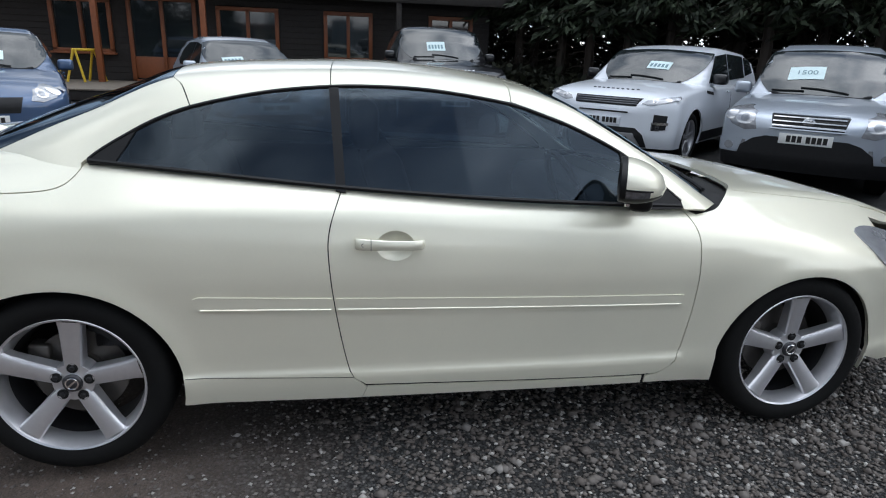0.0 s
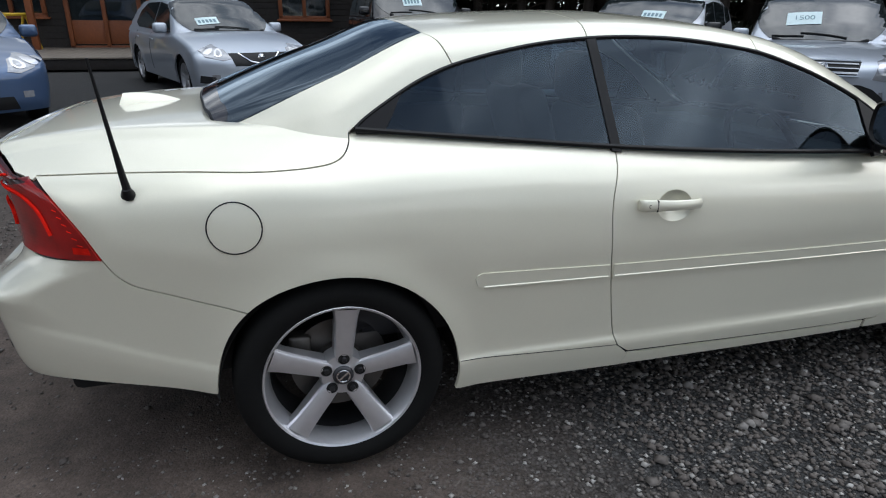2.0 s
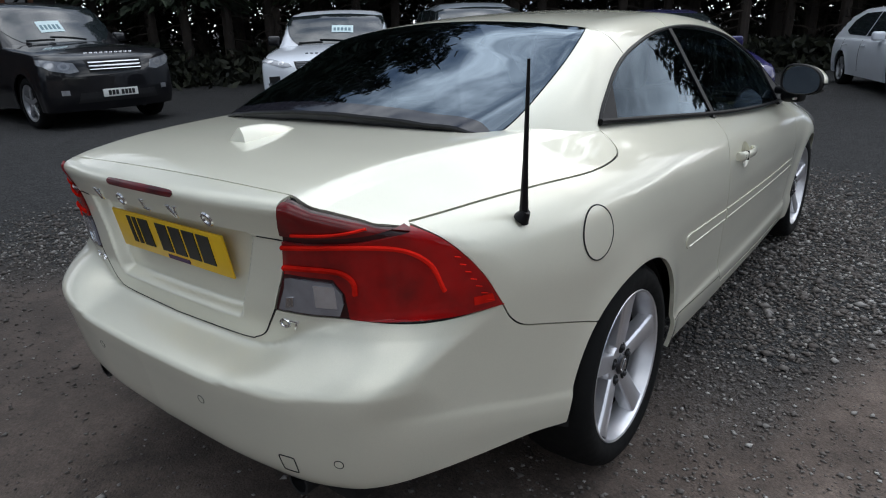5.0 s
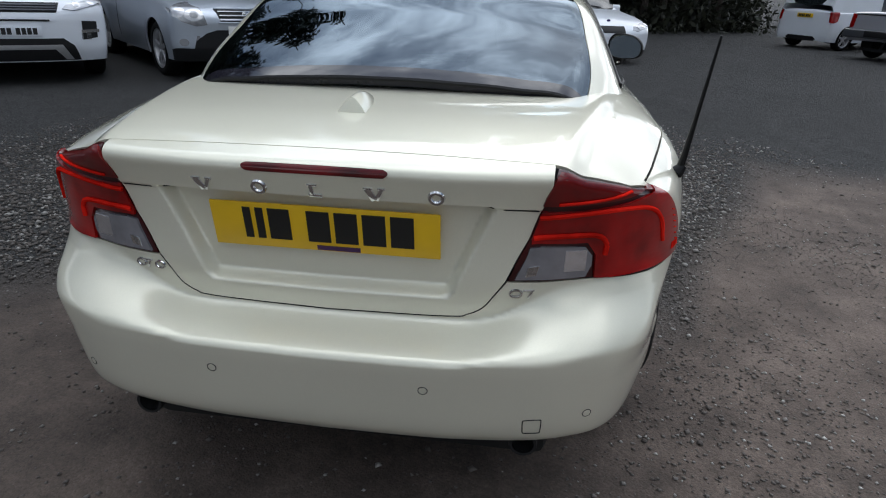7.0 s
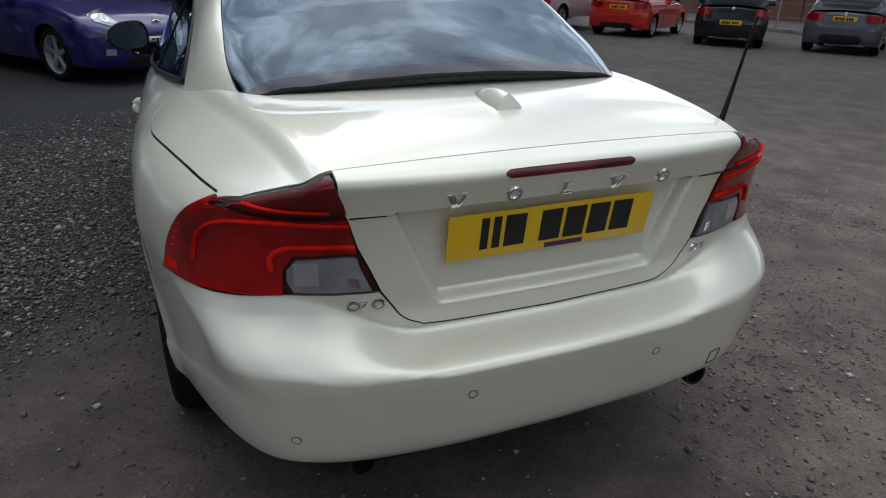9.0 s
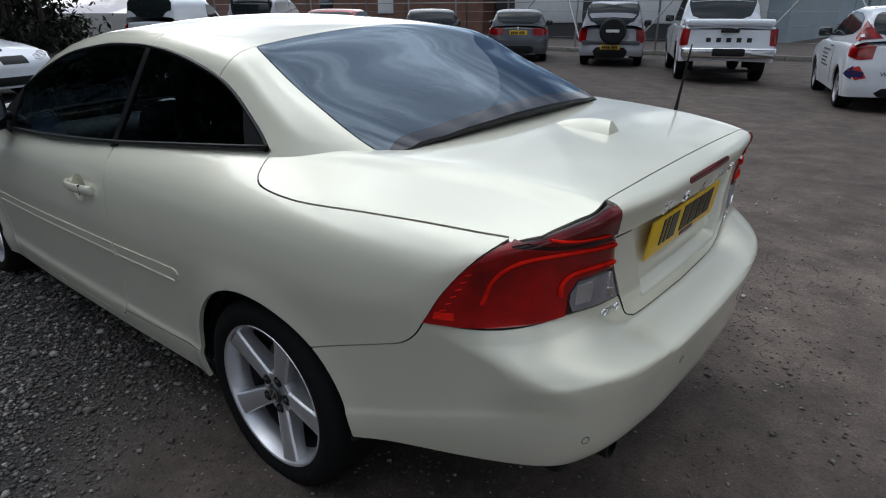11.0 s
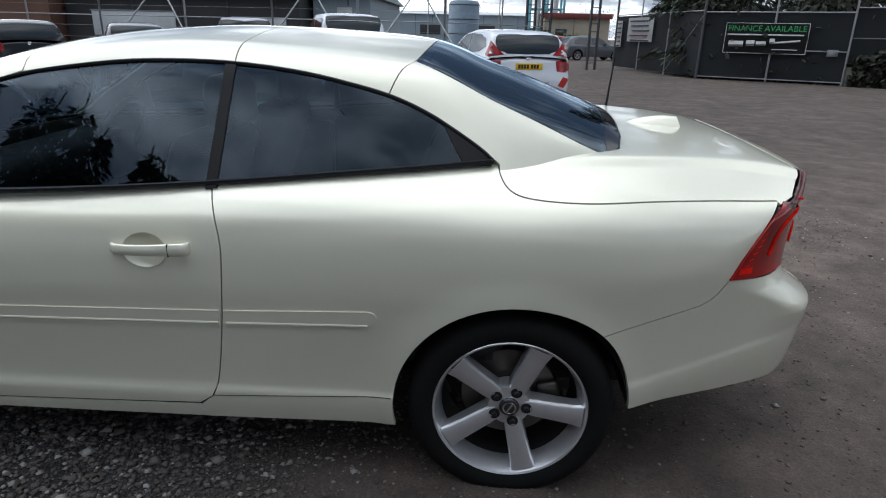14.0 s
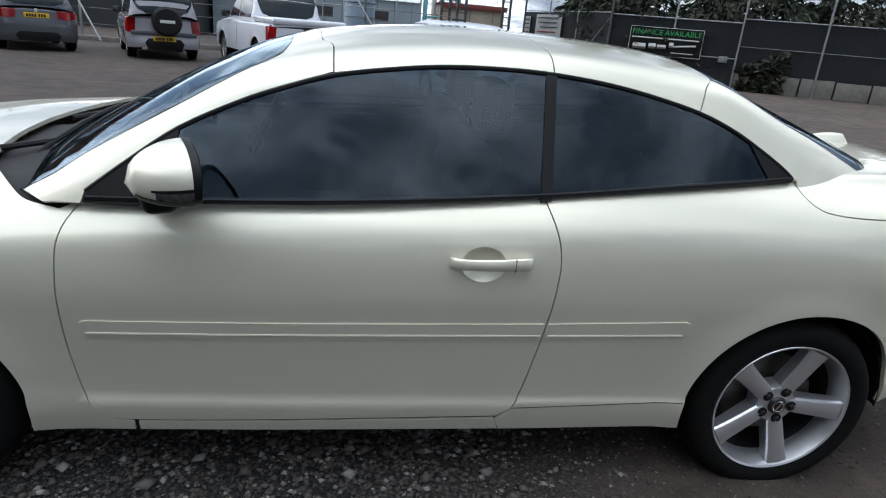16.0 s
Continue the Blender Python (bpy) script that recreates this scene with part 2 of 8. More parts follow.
def bm_lathe(profile, n=48, axis="Y"):
    """Turns (radius, along) points round an axis."""
    b = bmesh.new()
    rings = []
    for i in range(n):
        a = 2 * math.pi * i / n
        ring = []
        for r, h in profile:
            p = (r * math.cos(a), h, r * math.sin(a)) if axis == "Y" else (r * math.cos(a), r * math.sin(a), h)
            ring.append(b.verts.new(p))
        rings.append(ring)
    for i in range(n):
        p, q = rings[i], rings[(i + 1) % n]
        for j in range(len(profile) - 1):
            b.faces.new((p[j], q[j], q[j + 1], p[j + 1]))
    bmesh.ops.remove_doubles(b, verts=b.verts, dist=1e-5)
    bmesh.ops.recalc_face_normals(b, faces=b.faces)
    return b


def bm_tube(pts, r, n=8, taper=None, bm=None):
    """A round bar along points; taper gives the radius at the end."""
    b = bm or bmesh.new()
    pts = [Vector(p) for p in pts]
    rings = []
    up = Vector((0.13, 0.29, 0.95))
    for i, p in enumerate(pts):
        d = (pts[min(i + 1, len(pts) - 1)] - pts[max(i - 1, 0)]).normalized()
        s = d.cross(up).normalized()
        u = s.cross(d)
        k = i / max(1, len(pts) - 1)
        rr = r if taper is None else r + (taper - r) * k
        rings.append([b.verts.new(p + rr * (math.cos(2 * math.pi * j / n) * s + math.sin(2 * math.pi * j / n) * u)) for j in range(n)])
    for a, c in zip(rings, rings[1:]):
        for j in range(n):
            b.faces.new((a[j], a[(j + 1) % n], c[(j + 1) % n], c[j]))
    b.faces.new(rings[0][::-1])
    b.faces.new(rings[-1])
    return b


def text_mesh(s, size, mat, name, depth=0.002, space=1.0):
    cu = bpy.data.curves.new(name, "FONT")
    cu.body = s
    cu.size = size
    cu.align_x = "CENTER"
    cu.align_y = "CENTER"
    cu.extrude = depth / 2
    cu.space_character = space
    tmp = bpy.data.objects.new(name, cu)
    scene.collection.objects.link(tmp)
    dg = bpy.context.evaluated_depsgraph_get()
    me = bpy.data.meshes.new_from_object(tmp.evaluated_get(dg))
    bpy.data.objects.remove(tmp)
    me.materials.clear()
    me.materials.append(mat)
    return me


# ---- smooth curves and the body's surface ----
def crv(*pts):
    """Monotone cubic through (x, value) points."""
    xs = np.array([p[0] for p in pts], float)
    ys = np.array([p[1] for p in pts], float)
    h = np.diff(xs)
    d = np.diff(ys) / h
    m = np.zeros(len(xs))
    m[0], m[-1] = d[0], d[-1]
    for i in range(1, len(xs) - 1):
        if d[i - 1] * d[i] > 0:
            w1, w2 = 2 * h[i] + h[i - 1], h[i] + 2 * h[i - 1]
            m[i] = (w1 + w2) / (w1 / d[i - 1] + w2 / d[i])

    def f(x):
        x = np.clip(np.asarray(x, float), xs[0], xs[-1])
        i = np.clip(np.searchsorted(xs, x) - 1, 0, len(h) - 1)
        t = (x - xs[i]) / h[i]
        t2, t3 = t * t, t * t * t
        return ((2 * t3 - 3 * t2 + 1) * ys[i] + (t3 - 2 * t2 + t) * h[i] * m[i]
                + (-2 * t3 + 3 * t2) * ys[i + 1] + (t3 - t2) * h[i] * m[i + 1])
    return f


def smax(a, b, k):
    h = np.clip(0.5 + 0.5 * (a - b) / k, 0, 1)
    return b + (a - b) * h + k * h * (1 - h)


def softplus(v, w):
    return w * np.logaddexp(0, v / w)


def sstep(v):
    v = np.clip(v, 0, 1)
    return v * v * (3 - 2 * v)


def catmull(pts, n=6, closed=False):
    """Smooth run through points (tuples of any length)."""
    P = [np.array(p, float) for p in pts]
    out = []
    m = len(P)
    for i in range(m if closed else m - 1):
        p0 = P[i - 1] if (i > 0 or closed) else 2 * P[0] - P[1]
        p1, p2 = P[i], P[(i + 1) % m]
        p3 = P[(i + 2) % m] if (i + 2 < m or closed) else 2 * P[-1] - P[-2]
        for j in range(n):
            t = j / n
            out.append(0.5 * (2 * p1 + (p2 - p0) * t + (2 * p0 - 5 * p1 + 4 * p2 - p3) * t ** 2 + (3 * p1 - p0 - 3 * p2 + p3) * t ** 3))
    if not closed:
        out.append(P[-1])
    return [tuple(p) for p in out]


def project(F, O, D, reach, level=0.0):
    """First place along each ray where F falls to the level."""
    N = 90
    hit_t = np.full(len(O), reach)
    done = np.zeros(len(O), bool)
    lo = np.zeros(len(O))
    best = np.full(len(O), 1e9)
    best_t = np.zeros(len(O))
    for i in range(N + 1):
        t = reach * i / N
        P = O + D * t
        v = F(P[:, 0], P[:, 1], P[:, 2]) - level
        nb = (v < best) & ~done
        best[nb], best_t[nb] = v[nb], t
        hit = (v <= 0) & ~done
        lo[hit] = max(0, t - reach / N)
        hit_t[hit] = t
        done |= hit
    hi = hit_t.copy()
    for _ in range(24):
        mid = 0.5 * (lo + hi)
        P = O + D * mid[:, None]
        v = F(P[:, 0], P[:, 1], P[:, 2]) - level
        inside = v <= 0
        hi = np.where(inside, mid, hi)
        lo = np.where(inside, lo, mid)
    t = np.where(done, hi, best_t)
    return O + D * t[:, None]


def gradient(F, P):
    e = 2e-3
    g = np.stack([F(P[:, 0] + e * (i == 0), P[:, 1] + e * (i == 1), P[:, 2] + e * (i == 2))
                  - F(P[:, 0] - e * (i == 0), P[:, 1] - e * (i == 1), P[:, 2] - e * (i == 2)) for i in range(3)], 1)
    return g / np.maximum(np.linalg.norm(g, axis=1, keepdims=True), 1e-9)


def clip_half(poly, ax, lim, keep_low):
    out = []
    n = len(poly)
    for i in range(n):
        p, q = poly[i], poly[(i + 1) % n]
        a = p[ax] <= lim if keep_low else p[ax] >= lim
        b = q[ax] <= lim if keep_low else q[ax] >= lim
        if a:
            out.append(p)
        if a != b:
            t = (lim - p[ax]) / (q[ax] - p[ax])
            o = [p[0] + (q[0] - p[0]) * t, p[1] + (q[1] - p[1]) * t]
            o[ax] = lim
            out.append(tuple(o))
    return out


def shrink(poly, d):
    """Moves the outline inwards by d."""
    n = len(poly)
    P = [Vector(p) for p in poly]
    area = sum(P[i].x * P[(i + 1) % n].y - P[(i + 1) % n].x * P[i].y for i in range(n))
    s = 1 if area > 0 else -1
    out = []
    for i in range(n):
        a, b = P[i] - P[i - 1], P[(i + 1) % n] - P[i]
        if a.length < 1e-7 or b.length < 1e-7:
            out.append(tuple(P[i]))
            continue
        na, nb = Vector((-a.y, a.x)).normalized() * s, Vector((-b.y, b.x)).normalized() * s
        m = na + nb
        if m.length < 0.3:
            out.append(tuple(P[i]))
            continue
        m = m / max(0.5, m.length_squared / 2)
        out.append(tuple(P[i] + m * d))
    return out


def panel_mesh(name, F, chart, poly, mat, cell=0.03, gap=0.0019, level=0.0, skirt=0.014, flip=False):
    """A skin of the surface F inside an outline given in the chart's two coordinates."""
    poly = [tuple(map(float, p)) for p in poly]
    if gap:
        poly = shrink(poly, gap)
    xs = [p[0] for p in poly]
    ys = [p[1] for p in poly]
    keys, uv, faces = {}, [], []

    def vid(p):
        k = (round(p[0] * 20000), round(p[1] * 20000))
        if k not in keys:
            keys[k] = len(uv)
            uv.append(p)
        return keys[k]
    i0, i1 = math.floor(min(xs) / cell), math.ceil(max(xs) / cell)
    for i in range(i0, i1):
        strip = clip_half(clip_half(poly, 0, i * cell, False), 0, (i + 1) * cell, True)
        if len(strip) < 3:
            continue
        sy = [p[1] for p in strip]
        for j in range(math.floor(min(sy) / cell), math.ceil(max(sy) / cell)):
            c = clip_half(clip_half(strip, 1, j * cell, False), 1, (j + 1) * cell, True)
            if len(c) < 3:
                continue
            f = []
            for p in c:
                k = vid(p)
                if k not in f:
                    f.append(k)
            if len(f) > 2:
                ar = sum(uv[f[a]][0] * uv[f[(a + 1) % len(f)]][1] - uv[f[(a + 1) % len(f)]][0] * uv[f[a]][1] for a in range(len(f)))
                if abs(ar) > 1e-8:
                    faces.append(f if ar > 0 else f[::-1])
    UV = np.array(uv)
    O, D, reach = chart(UV[:, 0], UV[:, 1])
    P = project(F, O, D, reach, level)
    N = gradient(F, P)
    # turn the faces outwards
    f = faces[len(faces) // 2]
    a, b, c = P[f[0]], P[f[1]], P[f[2]]
    if np.dot(np.cross(b - a, c - a), N[f[0]]) < 0:
        faces = [q[::-1] for q in faces]
    verts, norms = [tuple(p) for p in P], [tuple(q) for q in N]
    if skirt:
        edges = {}
        for q in faces:
            for a in range(len(q)):
                e = (q[a], q[(a + 1) % len(q)])
                edges[e] = edges.get(e, 0) + 1
        for (a, b) in [e for e in edges if (e[1], e[0]) not in edges]:
            k = len(verts)
            pa, pb = P[a], P[b]
            qa, qb = pa - N[a] * skirt, pb - N[b] * skirt
            side = np.cross(pb - pa, N[a])
            side = side / max(1e-9, np.linalg.norm(side))
            verts += [tuple(pa), tuple(pb), tuple(qb), tuple(qa)]
            norms += [tuple(side)] * 4
            faces.append([k + 1, k, k + 3, k + 2])
    me = bpy.data.meshes.new(name)
    me.from_pydata(verts, [], faces)
    me.materials.append(mat)
    me.polygons.foreach_set("use_smooth", [True] * len(me.polygons))
    me.normals_split_custom_set_from_vertices(norms)
    return me


def mirrored(me, name):
    """The same skin on the other side of the car."""
    m2 = bpy.data.meshes.new(name)
    vs = [(v.co.x, -v.co.y, v.co.z) for v in me.vertices]
    fs = [list(p.vertices)[::-1] for p in me.polygons]
    ns = [None] * len(vs)
    for p in me.polygons:
        for li in p.loop_indices:
            nn = me.loops[li].normal
            ns[me.loops[li].vertex_index] = (nn.x, -nn.y, nn.z)
    ns = [q or (0, 0, 1) for q in ns]
    m2.from_pydata(vs, [], fs)
    for m in me.materials:
        m2.materials.append(m)
    m2.polygons.foreach_set("use_smooth", [True] * len(fs))
    m2.normals_split_custom_set_from_vertices(ns)
    return m2


# ---- the cream convertible: surface ----
b_w = crv((-1.1, .74), (-.8, .775), (-.6, .828), (-.45, .862), (-.3, .889), (0, .905), (.4, .908), (1, .915), (1.6, .918), (2.1, .912), (2.64, .905), (3.0, .87), (3.3, .79), (3.6, .55))
b_low = crv((.1, .07), (.15, .06), (.22, .042), (.31, .0235), (.335, .0215), (.36, .0285), (.45, .022), (.6, .008), (.7, 0), (1.2, 0))
b_low2 = crv((.1, .07), (.15, .06), (.22, .044), (.31, .0285), (.36, .0265), (.45, .021), (.6, .008), (.7, 0), (1.2, 0))
b_sh = crv((-.1, .25), (0, .10), (.03, .068), (.07, .037), (.113, .019), (.2, .004), (.28, 0), (1, 0))
b_shs = crv((-1, 1.6), (-.5, 1.7), (-.25, 1.9), (.06, 1.9), (.48, 1.35), (.88, 1.0), (1.5, .95), (2.1, .9), (3.5, .9))
b_belt = crv((-1.1, 1.0), (-.5, 1.03), (.1, 1.038), (.48, 1.007), (.88, .972), (1.5, .935), (2.1, .903), (2.6, .87), (3.0, .82), (3.5, .7))
b_cr = crv((-1, .57), (-.7, .505), (-.35, .408), (0, .37), (.3, .345), (3.5, .335))
b_top = crv((-1.05, .97), (-.95, .988), (-.9, 1.001), (-.8, 1.024), (-.6, 1.047), (-.4, 1.056), (-.2, 1.06), (.1, 1.055), (.5, 1.03), (.88, 1.0), (1.5, .965), (2.1, .955), (2.3, .953), (2.6, .935), (2.95, .90), (3.3, .81), (3.5, .72), (3.65, .55))
b_ycr = crv((-1, .51), (-.9, .525), (-.6, .575), (-.37, .625), (0, .69), (.5, .76), (.88, .80), (1.5, .82), (2.2, .72), (3, .58), (3.5, .5))
b_xu = crv((.3, -.88), (.645, -.893), (.74, -.90), (.85, -.906), (.905, -.912), (.95, -.927), (.985, -.94), (1.03, -.945))
b_xb = crv((.2, -.90), (.335, -.950), (.355, -.966), (.375, -.979), (.41, -.990), (.46, -.999), (.52, -1.009), (.575, -1.018), (.603, -1.020), (.63, -1.008), (.7, -.97))
b_c = crv((0, 0), (.25, .006), (.4, .02), (.5, .036), (.63, .085), (.72, .15), (.8, .25), (.87, .40), (1.0, .7))
b_cf = crv((0, 0), (.4, .04), (.6, .12), (.75, .25), (.85, .45), (1, .8))
g_p = crv((-.6, -.40), (-.24, -.165), (.064, -.057), (.388, -.022), (.88, 0), (1.48, .012), (2.0, -.012), (2.3, -.05), (2.6, -.15))
g_k = crv((-.4, .2), (0, .2), (.325, .15), (1.5, .12), (2.0, .16), (2.5, .2))
g_top = crv((-.5, 1.015), (-.4, 1.070), (-.37, 1.086), (-.2, 1.158), (.06, 1.253), (.325, 1.344), (.6, 1.366), (1.0, 1.378), (1.3, 1.362), (1.53, 1.332), (1.7, 1.29), (1.88, 1.215), (2.1, 1.10), (2.45, .895), (2.7, .75))


def body(x, y, z):
    ay = np.abs(y)
    zz = z - b_cr(x) + .345
    flare = 0
    for hx in (0.0, 2.635):
        r = np.sqrt((x - hx) ** 2 + (z - .30) ** 2)
        flare = flare + .012 * np.exp(-((r - .35) / .06) ** 2)
    soft = sstep((-.30 - x) / .3 + .5)
    side = ay - (b_w(x) - b_low(zz) * (1 - .65 * soft) - b_low2(zz) * .65 * soft - b_shs(x) * b_sh(b_belt(x) - z) + flare)
    fwd = sstep((x + .25) / .4)
    top = z - (b_top(x) - .03 * ay * ay - (.39 + .23 * fwd) * softplus(ay - b_ycr(x), .016 + .006 * fwd) - .015 * (1 - fwd) * sstep((ay - b_ycr(x)) / .05 + .4))
    zl = .609 + .094 * (1 - np.exp(-(np.clip(ay - .3, 0, 1) / .25) ** 2))
    kw = .025 + .050 * sstep((ay - .36) / .2)
    k = sstep((zl + kw - z) / (2 * kw))
    hw = .28 + (z - .70) * .43
    rec = sstep((hw - ay) / .026 + .5) * sstep((z - .685) / .024) * sstep((.913 - z) / .006)
    step = sstep((.913 - z) / .006) * sstep((z - .72) / .1) * sstep((.47 - ay) / .03 + .5)
    rear = b_xu(z) * (1 - k) + b_xb(z) * k + b_c(ay) + .038 * rec + .005 * step - x
    front = x - (3.57 - b_cf(ay))
    f = smax(side, top, .05)
    return smax(smax(f, rear, .03 + .07 * sstep((.66 - z) / .14)), front, .06)


def house(x, y, z):
    ay = np.abs(y)
    side = (ay - (.815 - (z - .97) * .57 + g_p(x))) / 1.15
    top = (z - (g_top(x) - g_k(x) * ay * ay)) / 1.1
    return smax(side, top, .06)


def ch_side(x, z):
    n = len(x)
    return np.stack([x, np.full(n, 1.3), z], 1), np.tile([0., -1, 0], (n, 1)), 1.15


RC = .45 + .4 * math.pi / 2


def ch_wrap(u, z):
    """Round the tail: 0 at the middle of the back, then the corner, then forwards along the flank."""
    s, a = np.sign(u), np.abs(u)
    th = np.clip((a - .45) / .4, 0, math.pi / 2)
    dx, dy = -np.cos(th), np.sin(th)
    fx = np.where(a > RC, a - RC, 0.0)
    cx, cy = -.65 + fx, np.minimum(a, .45)
    O = np.stack([cx + .85 * dx, s * (cy + .85 * dy), z], 1)
    return O, np.stack([-dx, -s * dy, 0 * z], 1), 1.0


def wu(x, y):
    y = abs(y)
    if x > -.65:
        return RC + x + .65
    if y < .45:
        return y
    return .45 + .4 * math.atan2(y - .45, -.65 - x)


def wf(x):
    return RC + x + .65


def ch_arch(yc, zc, R, off=.8, reach=.95):
    L = yc + R * math.pi / 2

    def f(x, u):
        s, a = np.sign(u), np.abs(u)
        th = np.clip((a - yc) / R, 0, math.pi / 2)
        dy, dz = np.sin(th), np.cos(th)
        cy, cz = np.minimum(a, yc), np.where(a > L, zc - (a - L), zc)
        O = np.stack([x, s * (cy + off * dy), cz + off * dz], 1)
        return O, np.stack([0 * x, -s * dy, -dz], 1), reach

    def u_of(y, z):
        y = abs(y)
        if z < zc:
            return L + zc - z
        if y < yc:
            return y
        return yc + R * math.atan2(y - yc, z - zc)
    return f, u_of


ch_roof, ru = ch_arch(.42, 1.02, .3)
ch_hood, hu = ch_arch(.55, .70, .25)
ch_ws, wsu = ch_arch(.42, .70, .3, .9, 1.2)


def ch_lid(y, s):
    """Up the back of the boot, round its lip and forwards over the deck."""
    th = np.clip((s - .9) / .15, 0, math.pi / 2)
    L = .9 + .15 * math.pi / 2
    dx, dz = -np.cos(th), np.sin(th)
    cx, cz = np.where(s > L, -.80 + (s - L), -.80), np.minimum(s, .9)
    O = np.stack([cx + .5 * dx, y, cz + .5 * dz], 1)
    return O, np.stack([-dx, 0 * y, -dz], 1), .75


def ls(x, z):
    if z < .9:
        return z
    if x > -.80:
        return .9 + .15 * math.pi / 2 + x + .80
    return .9 + .15 * math.atan2(z - .9, -.80 - x)


def side_pt(F, x, z, level=0.0):
    O, D, r = ch_side(np.array([x], float), np.array([z], float))
    return project(F, O, D, r, level)[0]


def run_pts(F, chart, pts, level=0.0):
    A = np.array(pts, float)
    O, D, r = chart(A[:, 0], A[:, 1])
    return project(F, O, D, r, level)


car = thing("cream_convertible", "cream hardtop convertible with alloy wheels, parked on gravel", "car", m=TILT)


def both(name, F, chart, poly, mat, label="", **kw):
    """A left skin and its mirror image, each a part of the car."""
    me = panel_mesh(name, F, chart, poly, mat, **kw)
    a = obj_part(name, me, car, label)
    b = obj_part(name, mirrored(me, name), car, label)
    return a, b


def one(name, F, chart, poly, mat, label="", parent=None, **kw):
    return obj_part(name, panel_mesh(name, F, chart, poly, mat, **kw), parent or car, label)


def bead(name, P, r, mat, parent, mirror=True, n=6):
    P = [tuple(p) for p in P]
    a = part(name, bm_tube(P, r, n), mat, parent)
    if mirror:
        part(name, bm_tube([(p[0], -p[1], p[2]) for p in P], r, n), mat, parent)
    return a


def sym(half):
    """Outline symmetric about the second coordinate, from its half with u >= 0."""
    return list(half) + [(p[0], -p[1]) for p in reversed(half) if p[1] > 1e-6]


def symu(half):
    return list(half) + [(-p[0], p[1]) for p in reversed(half) if p[0] > 1e-6]


BELT = [(2.087, .909), (1.78, .921), (1.3, .944), (.88, .972), (.48, 1.007), (.085, 1.04)]
DLO = [(2.09, .922), (1.99, 1.0), (1.87, 1.085), (1.72, 1.158), (1.61, 1.199), (1.475, 1.24), (1.3, 1.268), (1.15, 1.283), (.985, 1.287), (.85, 1.283), (.7, 1.269), (.56, 1.246), (.395, 1.207), (.28, 1.162), (.19, 1.112), (.12, 1.068), (.085, 1.04)]
DOOR_R = [(.88, .966), (.848, .885), (.833, .815), (.834, .74), (.846, .62), (.868, .48), (.893, .36), (.913, .312)]
DOOR_B = [(.955, .283), (1.25, .276), (1.6, .268), (2.0, .263), (2.075, .276), (2.12, .315)]
DOOR_F = [(2.138, .375), (2.153, .50), (2.158, .61), (2.155, .73), (2.146, .82), (2.122, .872), (2.09, .905)]
LIDE = [(.068, 1.036), (.06, 1.003), (.03, .972), (-.03, .957), (-.17, .951), (-.37, .955), (-.55, .953), (-.70, .947), (-.748, .945)]
belt = catmull(BELT, 5)
dlo = catmull(DLO, 4)
door_r = catmull(DOOR_R, 4)
door_b = catmull(DOOR_B, 4)
door_f = catmull(DOOR_F, 4)
lide = catmull(LIDE, 4)
def arch_pt(d):
    r = .354 + .014 * math.exp(-((d - 135) / 25) ** 2)
    return (r * math.cos(radians(d)), .308 + r * math.sin(radians(d)))


arch_r_front = [arch_pt(d) for d in np.linspace(-12, 133, 30)]
arch_r_back = [arch_pt(d) for d in np.linspace(133, 177.5, 11)]
arch_f = [(2.635 + .354 * math.cos(a), .292 + .354 * math.sin(a)) for a in np.linspace(radians(-12), radians(188), 40)]

# doors, wings, sills
door_poly = door_r + door_b[0:] + door_f + [p for p in belt if p[0] > .882 and p[0] < 2.08]
both("door", body, ch_side, door_poly, M_PAINT, "cream painted door", cell=.028)
shut = [arch_r_back[0], (-.33, .604), (-.46, .645), (-.53, .668), (-.57, .70), (-.597, .743)]
lamp_diag = [(-.598, .743), (-.64, .82), (-.70, .90), (-.747, .945)]


def w2(pts):
    """Flank places (x, z) in the coordinates of the tail's wrap."""
    out = []
    for x, z in pts:
        p = side_pt(body, x, z)
        out.append((wu(p[0], p[1]), z))
    return out


quarter = ([(wf(x), z) for x, z in door_r] + [(wf(.93), .30), (wf(.96), .272), (wf(.94), .225), (wf(.374), .232)]
           + [(wf(x), z) for x, z in arch_r_front] + w2(catmull(shut, 4))[1:] + w2(catmull(lamp_diag, 4))[1:]
           + [(wf(x) if x > -.65 else w2([(x, z)])[0][0], z) for x, z in reversed(lide)]
           + [(wf(x), z) for x, z in reversed(belt) if .09 < x < .875])
both("quarter_panel", body, ch_wrap, quarter, M_PAINT, "cream rear quarter panel", cell=.018)
sill = [(.9385, .226), (.9585, .276), (1.25, .270), (1.6, .262), (1.99, .257), (2.0, .258), (2.0, .222)]
both("sill", body, ch_side, sill, M_PAINT, "cream sill below the door", cell=.04)

# front wing, bonnet, nose
def hz(x, z):
    return (x, hu(9, z) if z < .70 else hu(side_pt(body, x, z)[1], z))


